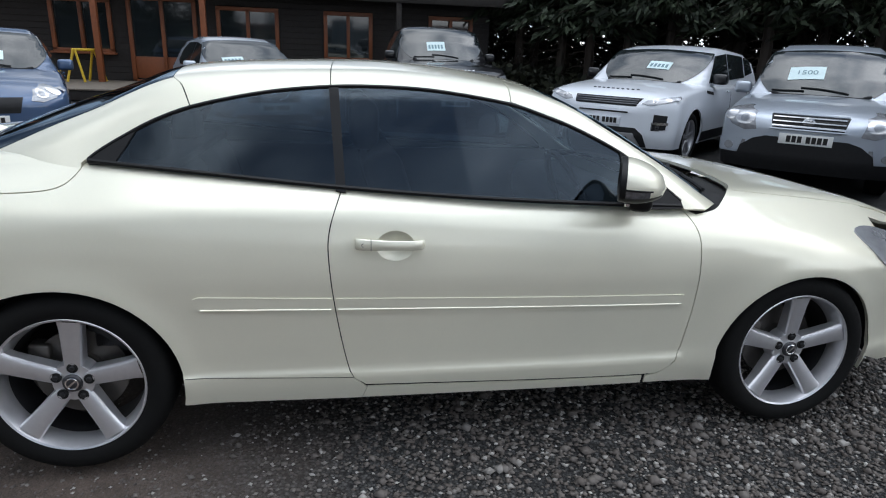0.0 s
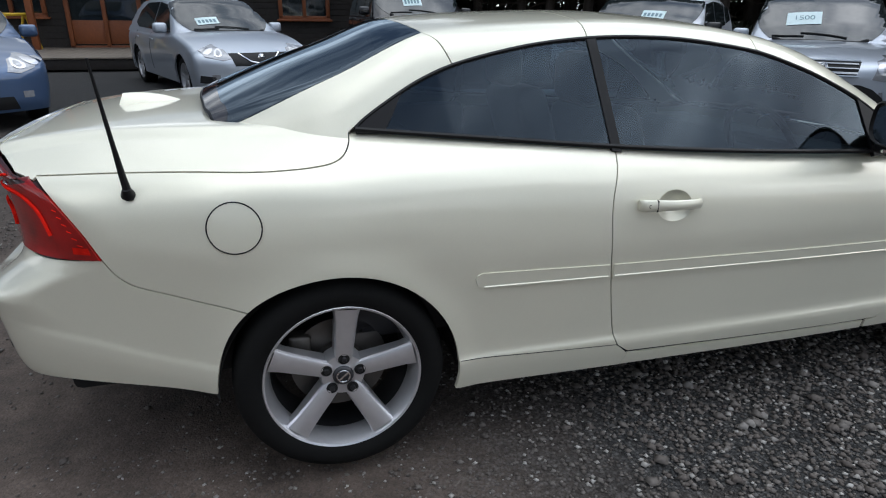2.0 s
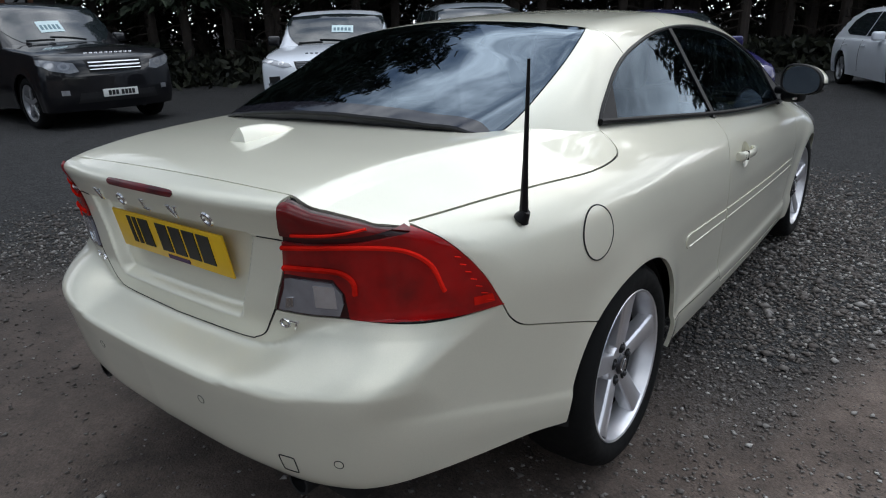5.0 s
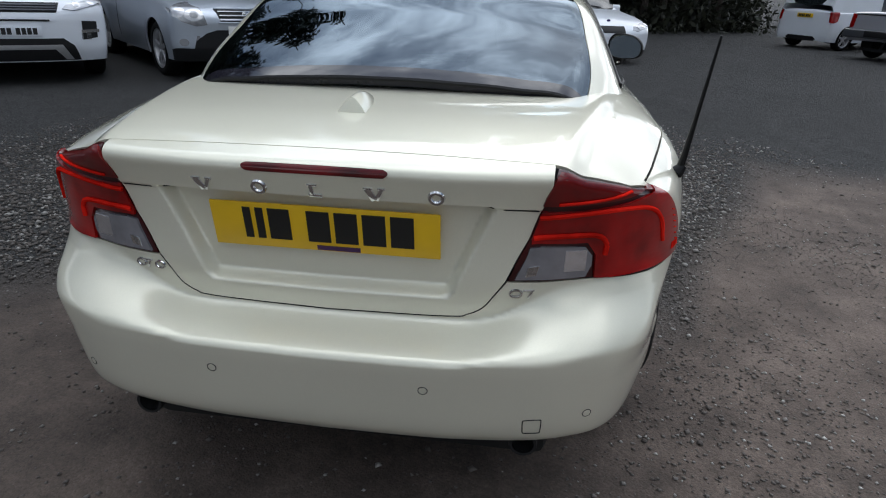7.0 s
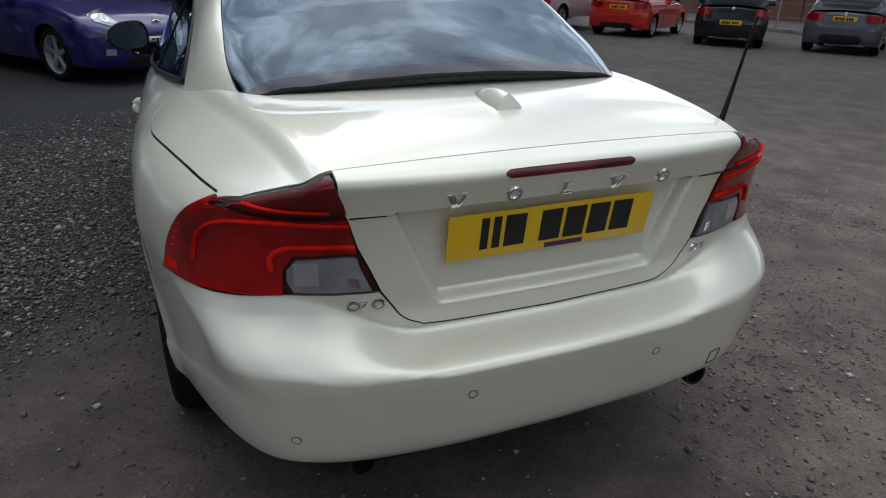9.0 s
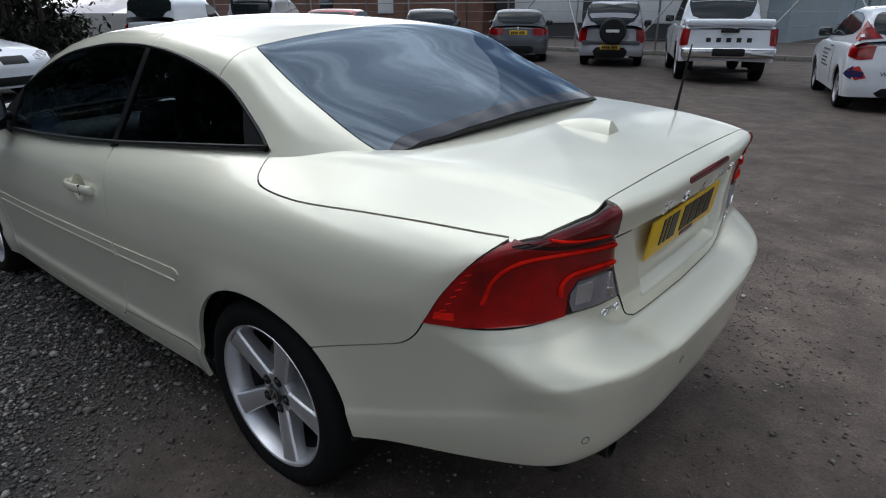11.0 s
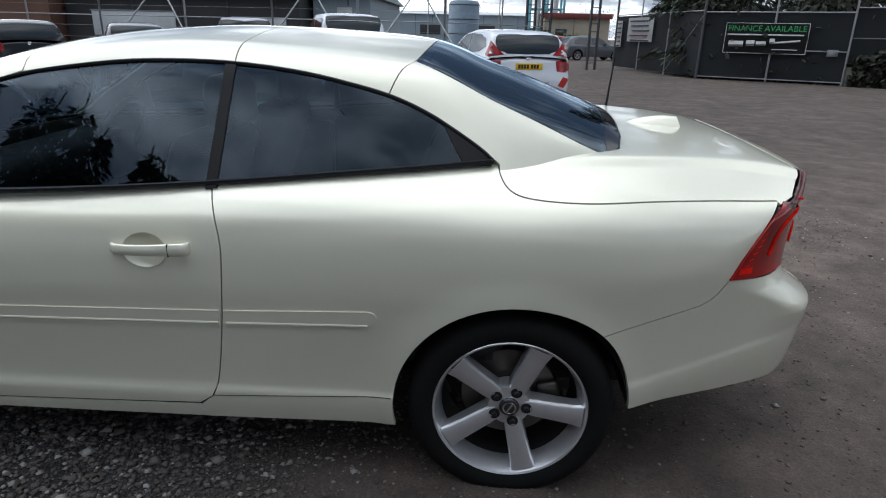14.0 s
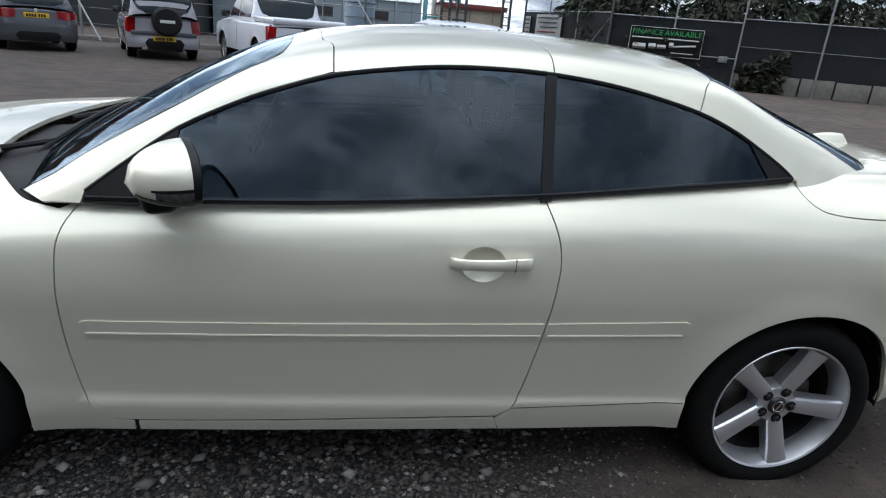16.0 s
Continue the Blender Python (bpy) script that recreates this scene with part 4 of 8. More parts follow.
for sg, marks in ((1, ((.478, 0), (.447, 1), (.414, 0))), (-1, ((-.432, 2), (-.468, 1)))):
    for yy, shape in marks:
        p = run_pts(body, ch_wrap, [(yy, .707)], .001)
        nn = Vector(gradient(body, p)[0])
        ex = (Vector((0, -1, 0)) - nn * nn.dot(Vector((0, -1, 0)))).normalized()
        if shape == 1:
            bb = bm_box(.026, .0055, .004, 0, .0085, .001, .001)
            bm_box(.0055, .022, .004, 0, 0, 0, .001, m=pose(.004, -.001, .001, 0, 0, -24), bm=bb)
        else:
            bb = flat_ring(.0135 if shape == 0 else .015, .0105, .0048, .003)
        o = part("model_badge", bb, M_CHROME, car, "small chrome badge shape")
        o.matrix_local = Matrix.Translation(p[0]) @ Matrix((ex, nn.cross(ex), nn)).transposed().to_4x4()
plate = part("number_plate", bm_box(.006, .522, .112, 0, 0, 0, .002), M_YELLOW, car, "yellow number plate with black bars")
PL = pose(-.882, 0, .831, 0, -9)
plate.matrix_local = PL
xx = .185
for w in (.018, .018, .05, 0, .052, .052, .052, .052):
    if w == 0:
        xx -= .028
        continue
    bb = bm_box(.002, w, .077, -.0040, xx - w / 2, .006)
    part("plate_bar", bb, M_INK, plate, smooth=False)
    xx -= w + .011
part("dealer_strip", bm_box(.002, .10, .011, -.0042, -.03, -.047), plain("purple_strip", (.06, .02, .08), .4), plate, smooth=False)
for yy, zz in ((.245, .519), (-.245, .514), (.62, .44), (-.62, .44)):
    u = math.copysign(abs(yy) if abs(yy) < .45 else wu(-.93, abs(yy)), yy)
    O, D, r = ch_wrap(np.array([u]), np.array([zz]))
    p = project(body, O, D, r)
    nn = gradient(body, p)[0]
    bb = bm_lathe([(0, .001), (.0085, .001), (.0098, -.001), (.0108, -.001), (.0112, .0006), (.0112, -.004)], 20, "Z")
    s = part("parking_sensor", bb, M_PAINT, car, "round parking sensor")
    s.matrix_local = Matrix.Translation(p[0]) @ Vector(nn).to_track_quat("Z", "Y").to_matrix().to_4x4()
    part("sensor_ring", bm_lathe([(.0096, .0008), (.0112, .0012), (.0115, -.001)], 20, "Z"), M_DARK, s)
tow = [(-.476, .396), (-.474, .428), (-.480, .434), (-.522, .435), (-.528, .429), (-.529, .396), (-.523, .391), (-.482, .391), (-.476, .396)]
bead("tow_flap_gap", run_pts(body, ch_wrap, catmull(tow, 3), .0006), .0013, M_DARK, car, mirror=False)
for sg in (1, -1):
    ex = bm_lathe([(.026, 0), (.033, 0), (.034, .004), (.034, .16), (.028, .16), (.026, .01)], 24)
    o = part("exhaust_tip", ex, M_PLASTIC, car, "dark exhaust tip")
    o.matrix_local = pose(-.93, sg * .475, .338, 0, 0, -90)


def fin():
    b = bmesh.new()
    rings = []
    for k in range(13):
        t = k / 12
        x = -.435 - .195 * t
        zb = float(project(body, np.array([[x, 0., 1.4]]), np.array([[0., 0, -1]]), .8)[0][2]) - .004
        h = .040 * math.sin(min(1, t * 1.12) * math.pi / 2) ** .8
        w = .006 + .031 * math.sin(min(1.0, t * 1.3) * math.pi / 2)
        ring = []
        for j in range(9):
            a = math.pi * j / 8
            ca, sa = math.cos(a), math.sin(a)
            ring.append(b.verts.new((x + (-.012 * (1 - sa) if t == 1 else 0), math.copysign(abs(ca) ** 1.25, ca) * w * (1 - .45 * sa), zb + h * sa)))
        rings.append(ring)
    for p, q in zip(rings, rings[1:]):
        for j in range(8):
            b.faces.new((p[j], q[j], q[j + 1], p[j + 1]))
    b.faces.new(rings[-1])
    bmesh.ops.recalc_face_normals(b, faces=b.faces)
    part("fin_aerial", b, M_PAINT, car, "cream shark-fin aerial", angle=50)


fin()
ab = np.array([-.51, -.823, .918])
rod = part("rod_aerial", bm_tube([ab + np.array(v) for v in ((.004, .003, -.02), (-.004, -.004, .04), (-.012, -.012, .12), (-.032, -.032, .325))], .0115, 10, .0032), M_TRIM, car, "black rod aerial")
part("aerial_base", bm_lathe([(0, .012), (.010, .012), (.016, -.004), (.018, -.012)], 16, "Z"), M_TRIM, rod).matrix_local = Matrix.Translation(ab) @ pose(0, 0, 0, 35, 0, 0)


# mirrors
def mirror_part(sg):
    """Housing with its glass, turned towards the driver."""
    m = new("door_mirror")
    m.parent = car
    m.matrix_local = pose(1.80, sg * .955, 1.012, 0, 0, sg * 24)
    tagged(m, "cream door mirror with a side indicator")

    def shell(k0, k1, grow, mat, nm, zlim=None):
        b = bmesh.new()
        rings = []
        for k in range(k0, k1 + 1):
            t = k / 10
            x = .135 * (1 - t)
            g = math.sqrt(max(0.0, 1 - (1 - t) ** 2.0)) * grow
            ring = []
            for j in range(28):
                a = 2 * math.pi * j / 28
                cy, cz = math.cos(a), math.sin(a)
                yy = math.copysign(abs(cy) ** .72, cy) * .102 * g
                zz = math.copysign(abs(cz) ** .78, cz) * ((.080 - .02 * cy) if cz > 0 else .058) * g
                ring.append(b.verts.new((x, sg * (yy - .012 * (1 - t)), zz - .010 * (1 - t))))
            rings.append(ring)
        for p, q in zip(rings, rings[1:]):
            for j in range(28):
                b.faces.new((p[j], p[(j + 1) % 28], q[(j + 1) % 28], q[j]))
        b.faces.new(rings[-1])
        b.faces.new(rings[0])
        bmesh.ops.remove_doubles(b, verts=b.verts, dist=1e-5)
        bmesh.ops.recalc_face_normals(b, faces=b.faces)
        return part(nm, b, mat, m, angle=50)
    shell(0, 10, 1.0, M_PAINT, "housing")

    def patch(nm, t0, t1, a0, a1, grow, mat, label=""):
        """A strip that lies on the housing between two turns about its axis."""
        b = bmesh.new()
        rings = []
        for k in range(9):
            t = t0 + (t1 - t0) * k / 8
            g = math.sqrt(max(0.0, 1 - (1 - t) ** 2.0))
            ring = []
            for lev in (grow, .97):
                for j in range(9):
                    a = radians(a0 + (a1 - a0) * (j if lev > 1 else 8 - j) / 8)
                    cy, cz = math.cos(a), math.sin(a)
                    yy = math.copysign(abs(cy) ** .72, cy) * .102 * g * lev
                    zz = math.copysign(abs(cz) ** .78, cz) * ((.080 - .02 * cy) if cz > 0 else .058) * g * lev
                    ring.append(b.verts.new((.135 * (1 - t), sg * (yy - .012 * (1 - t)), zz - .010 * (1 - t))))
            rings.append(ring)
        for p, q in zip(rings, rings[1:]):
            for j in range(18):
                b.faces.new((p[j], p[(j + 1) % 18], q[(j + 1) % 18], q[j]))
        b.faces.new(rings[0])
        b.faces.new(rings[-1])
        bmesh.ops.recalc_face_normals(b, faces=b.faces)
        return part(nm, b, mat, m, label, angle=40)
    patch("lower_shell", .12, 1.0, -29, -155, 1.035, M_TRIM, "black lower housing")
    patch("side_indicator", .40, .97, -3, -30, 1.03, M_MIRROR_LENS, "clear side indicator")
    patch("indicator_edge", .34, .99, -1, -5, 1.04, M_TRIM)
    rim = bmesh.new()
    rr = []
    for x, gr in ((.004, 1.012), (-.014, 1.0), (-.018, .93), (-.010, .90)):
        ring = []
        for j in range(28):
            a = 2 * math.pi * j / 28
            cy, cz = math.cos(a), math.sin(a)
            ring.append(rim.verts.new((x, sg * math.copysign(abs(cy) ** .72, cy) * .102 * gr, math.copysign(abs(cz) ** .78, cz) * ((.080 - .02 * cy) if cz > 0 else .058) * gr)))
        rr.append(ring)
    for p, q in zip(rr, rr[1:]):
        for j in range(28):
            rim.faces.new((p[j], p[(j + 1) % 28], q[(j + 1) % 28], q[j]))
    bmesh.ops.recalc_face_normals(rim, faces=rim.faces)
    part("rim", rim, M_TRIM, m)
    gl = bmesh.new()
    gl.faces.new([gl.verts.new((-.011, sg * math.copysign(abs(math.cos(a)) ** .72, math.cos(a)) * .093, math.copysign(abs(math.sin(a)) ** .78, math.sin(a)) * (.072 if math.sin(a) > 0 else .053))) for a in np.linspace(0, 2 * math.pi, 28, endpoint=False)])
    part("mirror_glass", gl, M_CHROME, m)
    part("mirror_foot", bm_box(.085, .10, .065, .06, -sg * .075, -.07, .025, 3), M_TRIM, m)
    part("mirror_stalk", bm_box(.09, .10, .04, .065, -sg * .11, -.045, .016, 3), M_TRIM, m)
    part("puddle_lamp", bm_lathe([(0, -.004), (.009, -.004), (.012, .002), (.012, .008)], 14, "Z"), M_CHROME, m).matrix_local = pose(.02, -sg * .04, -.083)


mirror_part(1)
mirror_part(-1)


# wheels
def wheel_parts(x, sg, z, spin):
    w = new("wheel")
    w.parent = car
    yo = .882
    w.matrix_local = pose(x, sg * yo, z, 0, 0, 0 if sg > 0 else 180) @ pose(0, 0, 0, 0, spin if sg < 0 else spin, 0)
    tyre = bm_lathe([(.226, -.012), (.236, -.002), (.262, .008), (.285, .006), (.303, -.006), (.314, -.028), (.318, -.06), (.319, -.11), (.318, -.16), (.312, -.195), (.29, -.21), (.235, -.205), (.228, -.19)], 72)
    part("tyre", tyre, M_TYRE, w, "black tyre")
    rim = bm_lathe([(.234, -.014), (.2375, -.004), (.234, 0), (.228, -.003), (.224, -.014), (.217, -.040), (.211, -.075), (.213, -.08), (.234, -.014)], 72)
    part("rim", rim, M_ALLOY, w, "silver five-spoke alloy rim")
    # the deep barrel is darker than the lip, with shade put into its colour
    part("barrel", bm_lathe([(.211, -.074), (.207, -.09), (.205, -.19), (.228, -.20), (.224, -.08)], 64), M_BARREL, w, "dark inner rim barrel")
    sb = bmesh.new()
    for k in range(5):
        a0 = 2 * math.pi * k / 5 + math.pi / 2
        prof = ((.040, .026, -.030, .060), (.080, .0290, -.025, .055), (.14, .0315, -.018, .050), (.19, .0345, -.013, .045), (.222, .0395, -.009, .045))
        rings = []
        for r, hw, yf, dp in prof:
            ring = []
            for q, (lx, ly) in enumerate(((-hw, -dp), (-hw, -.010), (-hw + .004, -.003), (-hw + .010, 0), (0, .0005), (hw - .010, 0), (hw - .004, -.003), (hw, -.010), (hw, -dp))):
                px, pz = r, lx
                ring.append(sb.verts.new((px * math.cos(a0) - pz * math.sin(a0), yf + ly, px * math.sin(a0) + pz * math.cos(a0))))
            rings.append(ring)
        for p, q in zip(rings, rings[1:]):
            for j in range(8):
                sb.faces.new((p[j], p[j + 1], q[j + 1], q[j]))
    bmesh.ops.recalc_face_normals(sb, faces=sb.faces)
    for f in sb.faces:
        f.normal_update()
    part("spokes", sb, M_ALLOY, w, angle=28)
    part("hub", bm_lathe([(0, -.026), (.026, -.026), (.029, -.029), (.034, -.031), (.064, -.032), (.070, -.045), (.070, -.09)], 40), M_ALLOY, w)
    part("hub_cap", bm_lathe([(0, -.018), (.024, -.018), (.029, -.021), (.032, -.027)], 28), plain("dark_cap", (.05, .05, .055), .3, .6), w, "dark centre cap")
    bar = bm_box(.040, .002, .006, 0, -.0173, 0)
    bmesh.ops.rotate(bar, cent=(0, 0, 0), matrix=Matrix.Rotation(radians(45), 3, "Y"), verts=bar.verts)
    part("cap_mark", bar, M_CHROME, w)
    part("cap_ring", bm_lathe([(.0165, -.0178), (.019, -.0168), (.0215, -.0178)], 24), M_CHROME, w)
    for k in range(5):
        a = 2 * math.pi * k / 5 + math.pi / 2
        hl2 = bm_lathe([(0, 0), (.0155, 0), (.0165, .0012), (.0175, 0), (.0175, -.004)], 14)
        o = part("bolt_hole", hl2, M_DARK, w)
        o.matrix_local = pose(.053 * math.cos(a), -.0265, .053 * math.sin(a))
        bt = bm_lathe([(0, .006), (.0065, .006), (.0085, .003), (.0085, -.004)], 10)
        o = part("wheel_bolt", bt, M_BARREL, w)
        o.matrix_local = pose(.053 * math.cos(a), -.025, .053 * math.sin(a))
    part("brake_disc", bm_lathe([(0, -.10), (.07, -.10), (.075, -.112), (.15, -.112), (.15, -.13), (.07, -.13)], 48), M_DISC, w)
    part("brake_caliper", bm_box(.07, .06, .12, .125, -.12, .04, .012, 3), M_DISC, w)


wheel_parts(0.0, 1, .306, 194)
wheel_parts(0.0, -1, .326, -5)
wheel_parts(2.635, 1, .306, 150)
wheel_parts(2.635, -1, .326, 0)

# liners, floor, cabin
for hx, zc in ((0, .305), (2.635, .295)):
    for sg in (1, -1):
        b = bmesh.new()
        rings = []
        for a in np.linspace(0, math.pi, 28):
            c, s = math.cos(a), math.sin(a)
            rings.append([b.verts.new((hx + r * c, sg * yy, zc + r * s)) for r, yy in ((.352, .862), (.362, .84), (.37, .56), (.0, .55))])
        for p, q in zip(rings, rings[1:]):
            for j in range(3):
                b.faces.new((p[j], p[j + 1], q[j + 1], q[j]))
        bmesh.ops.remove_doubles(b, verts=b.verts, dist=1e-5)
        part("wheel_liner", b, M_DARK, car)
part("underbody", bm_box(4.2, 1.08, .18, 1.28, 0, .30, .03), M_DARK, car)
part("underbody", bm_box(1.80, 1.62, .14, 1.31, 0, .30, .03), M_DARK, car)
part("underbody", bm_box(.42, 1.36, .14, -.66, 0, .44, .05), M_DARK, car)
for sg in (1, -1):
    part("door_card", bm_box(1.22, .06, .58, 1.5, sg * .76, .62, .03), M_SEAT, car)
    part("rear_side_trim", bm_box(.85, .10, .55, .45, sg * .72, .66, .03), M_SEAT, car)
part("parcel_shelf", bm_box(.55, 1.3, .04, .02, 0, .98, .01), M_SEAT, car)
part("dashboard", bm_box(.36, 1.26, .24, 2.03, 0, .75, .09, 4), M_SEAT, car, "dark dashboard")
part("centre_console", bm_box(1.0, .24, .22, 1.45, 0, .48, .04), M_SEAT, car)
one("headlining", house, ch_roof, sym([(.35, 0), (.36, .48), (.45, .54), (.9, .595), (1.4, .57), (1.51, .46), (1.55, 0)]), plain("grey_cloth", (.10, .10, .10), .9, scale=200), level=-.03, skirt=0, cell=.08)


def seat(x, y, s=1.0, tall=True):
    st = new("seat")
    st.parent = car
    st.matrix_local = pose(x, y, .40)
    part("cushion", bm_box(.50 * s, .50, .16, .05, 0, .06, .05, 3), M_SEAT, st)
    bk = bm_box(.15, .50, .60 * s, 0, 0, .30 * s, .06, 4)
    bmesh.ops.rotate(bk, cent=(0, 0, 0), matrix=Matrix.Rotation(radians(-18), 3, "Y"), verts=bk.verts)
    bmesh.ops.translate(bk, vec=(-.22, 0, .08), verts=bk.verts)
    part("backrest", bk, M_SEAT, st)
    hd = bm_box(.11, .27, .19, -.45, 0, .72 * s + .02, .05, 4)
    part("head_restraint", hd, M_SEAT, st)
    if tall:
        part("restraint_post", bm_tube([(-.42, .06, .60), (-.45, .06, .70)], .007), M_CHROME, st)
        part("restraint_post", bm_tube([(-.42, -.06, .60), (-.45, -.06, .70)], .007), M_CHROME, st)


seat(1.42, .38)
seat(1.42, -.38)
seat(.62, .33, .85, False)
seat(.62, -.33, .85, False)
sw = bmesh.new()
bm_tube([(0, .185 * math.cos(a), .185 * math.sin(a)) for a in np.linspace(0, 2 * math.pi, 33)], .015, 8, bm=sw)
bm_box(.03, .32, .05, .02, 0, 0, .01, bm=sw)
bm_box(.03, .05, .17, .02, 0, -.08, .01, bm=sw)
part("steering_wheel", sw, M_PLASTIC, car, "dark steering wheel").matrix_local = pose(1.83, -.38, .86, 0, -24)
part("inner_mirror", bm_box(.03, .24, .06, 1.60, 0, 1.235, .015, 3), M_PLASTIC, car)
for y0, y1 in ((.50, -.12), (-.02, -.62)):
    W = run_pts(house, ch_ws, [(2.40 - .08 * q, y0 + (y1 - y0) * q) for q in np.linspace(0, 1, 8)], .012)
    part("wiper", bm_tube(W, .008, 6), M_PLASTIC, car)
    part("wiper_arm", bm_tube([(2.47, y0 - .02, .935), tuple(W[2]), tuple(W[4])], .010, 6), M_PLASTIC, car)
one("scuttle", body, ch_hood, sym([(2.13, .80), (2.25, .785), (2.31, .745), (2.355, .70), (2.39, .665), (2.42, .62), (2.45, .56), (2.485, .42), (2.52, .22), (2.535, 0), (2.32, 0), (2.25, .5), (2.15, .7)]), M_PLASTIC, "black scuttle below the windscreen", level=-.03, gap=0, skirt=0)


# ---- parked cars ----
M_CARGLASS = plain("dark_car_glass", (.015, .02, .022), .04, 0, .0, vary=.1, spec=.75)
M_SILVER = car_paint("silver_paint", (.43, .47, .53), .2, .55, .05, .1)
M_WHITE = car_paint("white_paint", (.73, .76, .81), .2, 0, .02, .12)
M_BLACKP = car_paint("black_paint", (.006, .006, .008), .12, 0, .02, .04)
M_BLUEP = car_paint("deep_blue_paint", (.013, .010, .10), .2, .2, .05, .1)
M_STEELBLUE = car_paint("steel_blue_paint", (.06, .105, .20), .2, .4, .05, .1)
M_REDP = car_paint("red_paint", (.50, .02, .012), .2, 0, .03, .1)
M_GREYP = car_paint("grey_paint", (.10, .105, .12), .2, .5, .05, .15)
M_PALEP = car_paint("pale_silver_paint", (.42, .42, .46), .25, .4, .05, .25)
M_HEADLAMP = plain("clear_lamp_housing", (.27, .28, .30), .10, .3, 1.0, vary=.3, scale=25)
M_REFLECT = plain("lamp_reflector", (.62, .62, .64), .12, .6, 1.0, vary=.2, scale=60)
M_RIMFAR = plain("wheel_silver", (.45, .45, .47), .35, .7, vary=.15)
WHEELS = {}


def far_wheel(parent, x, y, r, sg):
    """A simple road wheel: tyre, rim with spokes."""
    if r not in WHEELS:
        t = bm_lathe([(r * .70, 0), (r * .76, .012), (r * .90, .012), (r * .98, -.01), (r, -.05), (r, -.16), (r * .95, -.20), (r * .6, -.20)], 36)
        me = bpy.data.meshes.new("tyre")
        t.to_mesh(me)
        t.free()
        me.materials.append(M_TYRE)
        me.polygons.foreach_set("use_smooth", [True] * len(me.polygons))
        b = bm_lathe([(0, -.02), (r * .16, -.018), (r * .18, -.04), (r * .18, -.07)], 20)
        for k in range(5):
            a = 2 * math.pi * k / 5 + .3
            bm_box(r * .58, .03, r * .17, bm=b, bevel=.006, m=pose(r * .40 * math.cos(a), -.028, r * .40 * math.sin(a)) @ Matrix.Rotation(-a, 4, "Y"))
        rb = bm_lathe([(r * .71, 0), (r * .72, .004), (r * .66, -.006), (r * .62, -.06), (r * .62, -.18)], 36)
        m2 = bpy.data.meshes.new("tmp")
        rb.to_mesh(m2)
        rb.free()
        b.from_mesh(m2)
        me2 = bpy.data.meshes.new("rim")
        b.to_mesh(me2)
        b.free()
        me2.materials.append(M_RIMFAR)
        db = bm_lathe([(0, -.09), (r * .62, -.09), (r * .62, -.10), (0, -.10)], 24)
        me3 = bpy.data.meshes.new("brake_drum")
        db.to_mesh(me3)
        db.free()
        me3.materials.append(M_DARK)
        WHEELS[r] = (me, me2, me3)
    w = new("wheel")
    w.parent = parent
    w.matrix_local = pose(x, sg * y, r, 0, 0, 0 if sg > 0 else 180)
    for nm, me in zip(("tyre", "rim", "brake_drum"), WHEELS[r]):
        obj_part(nm, me, w)


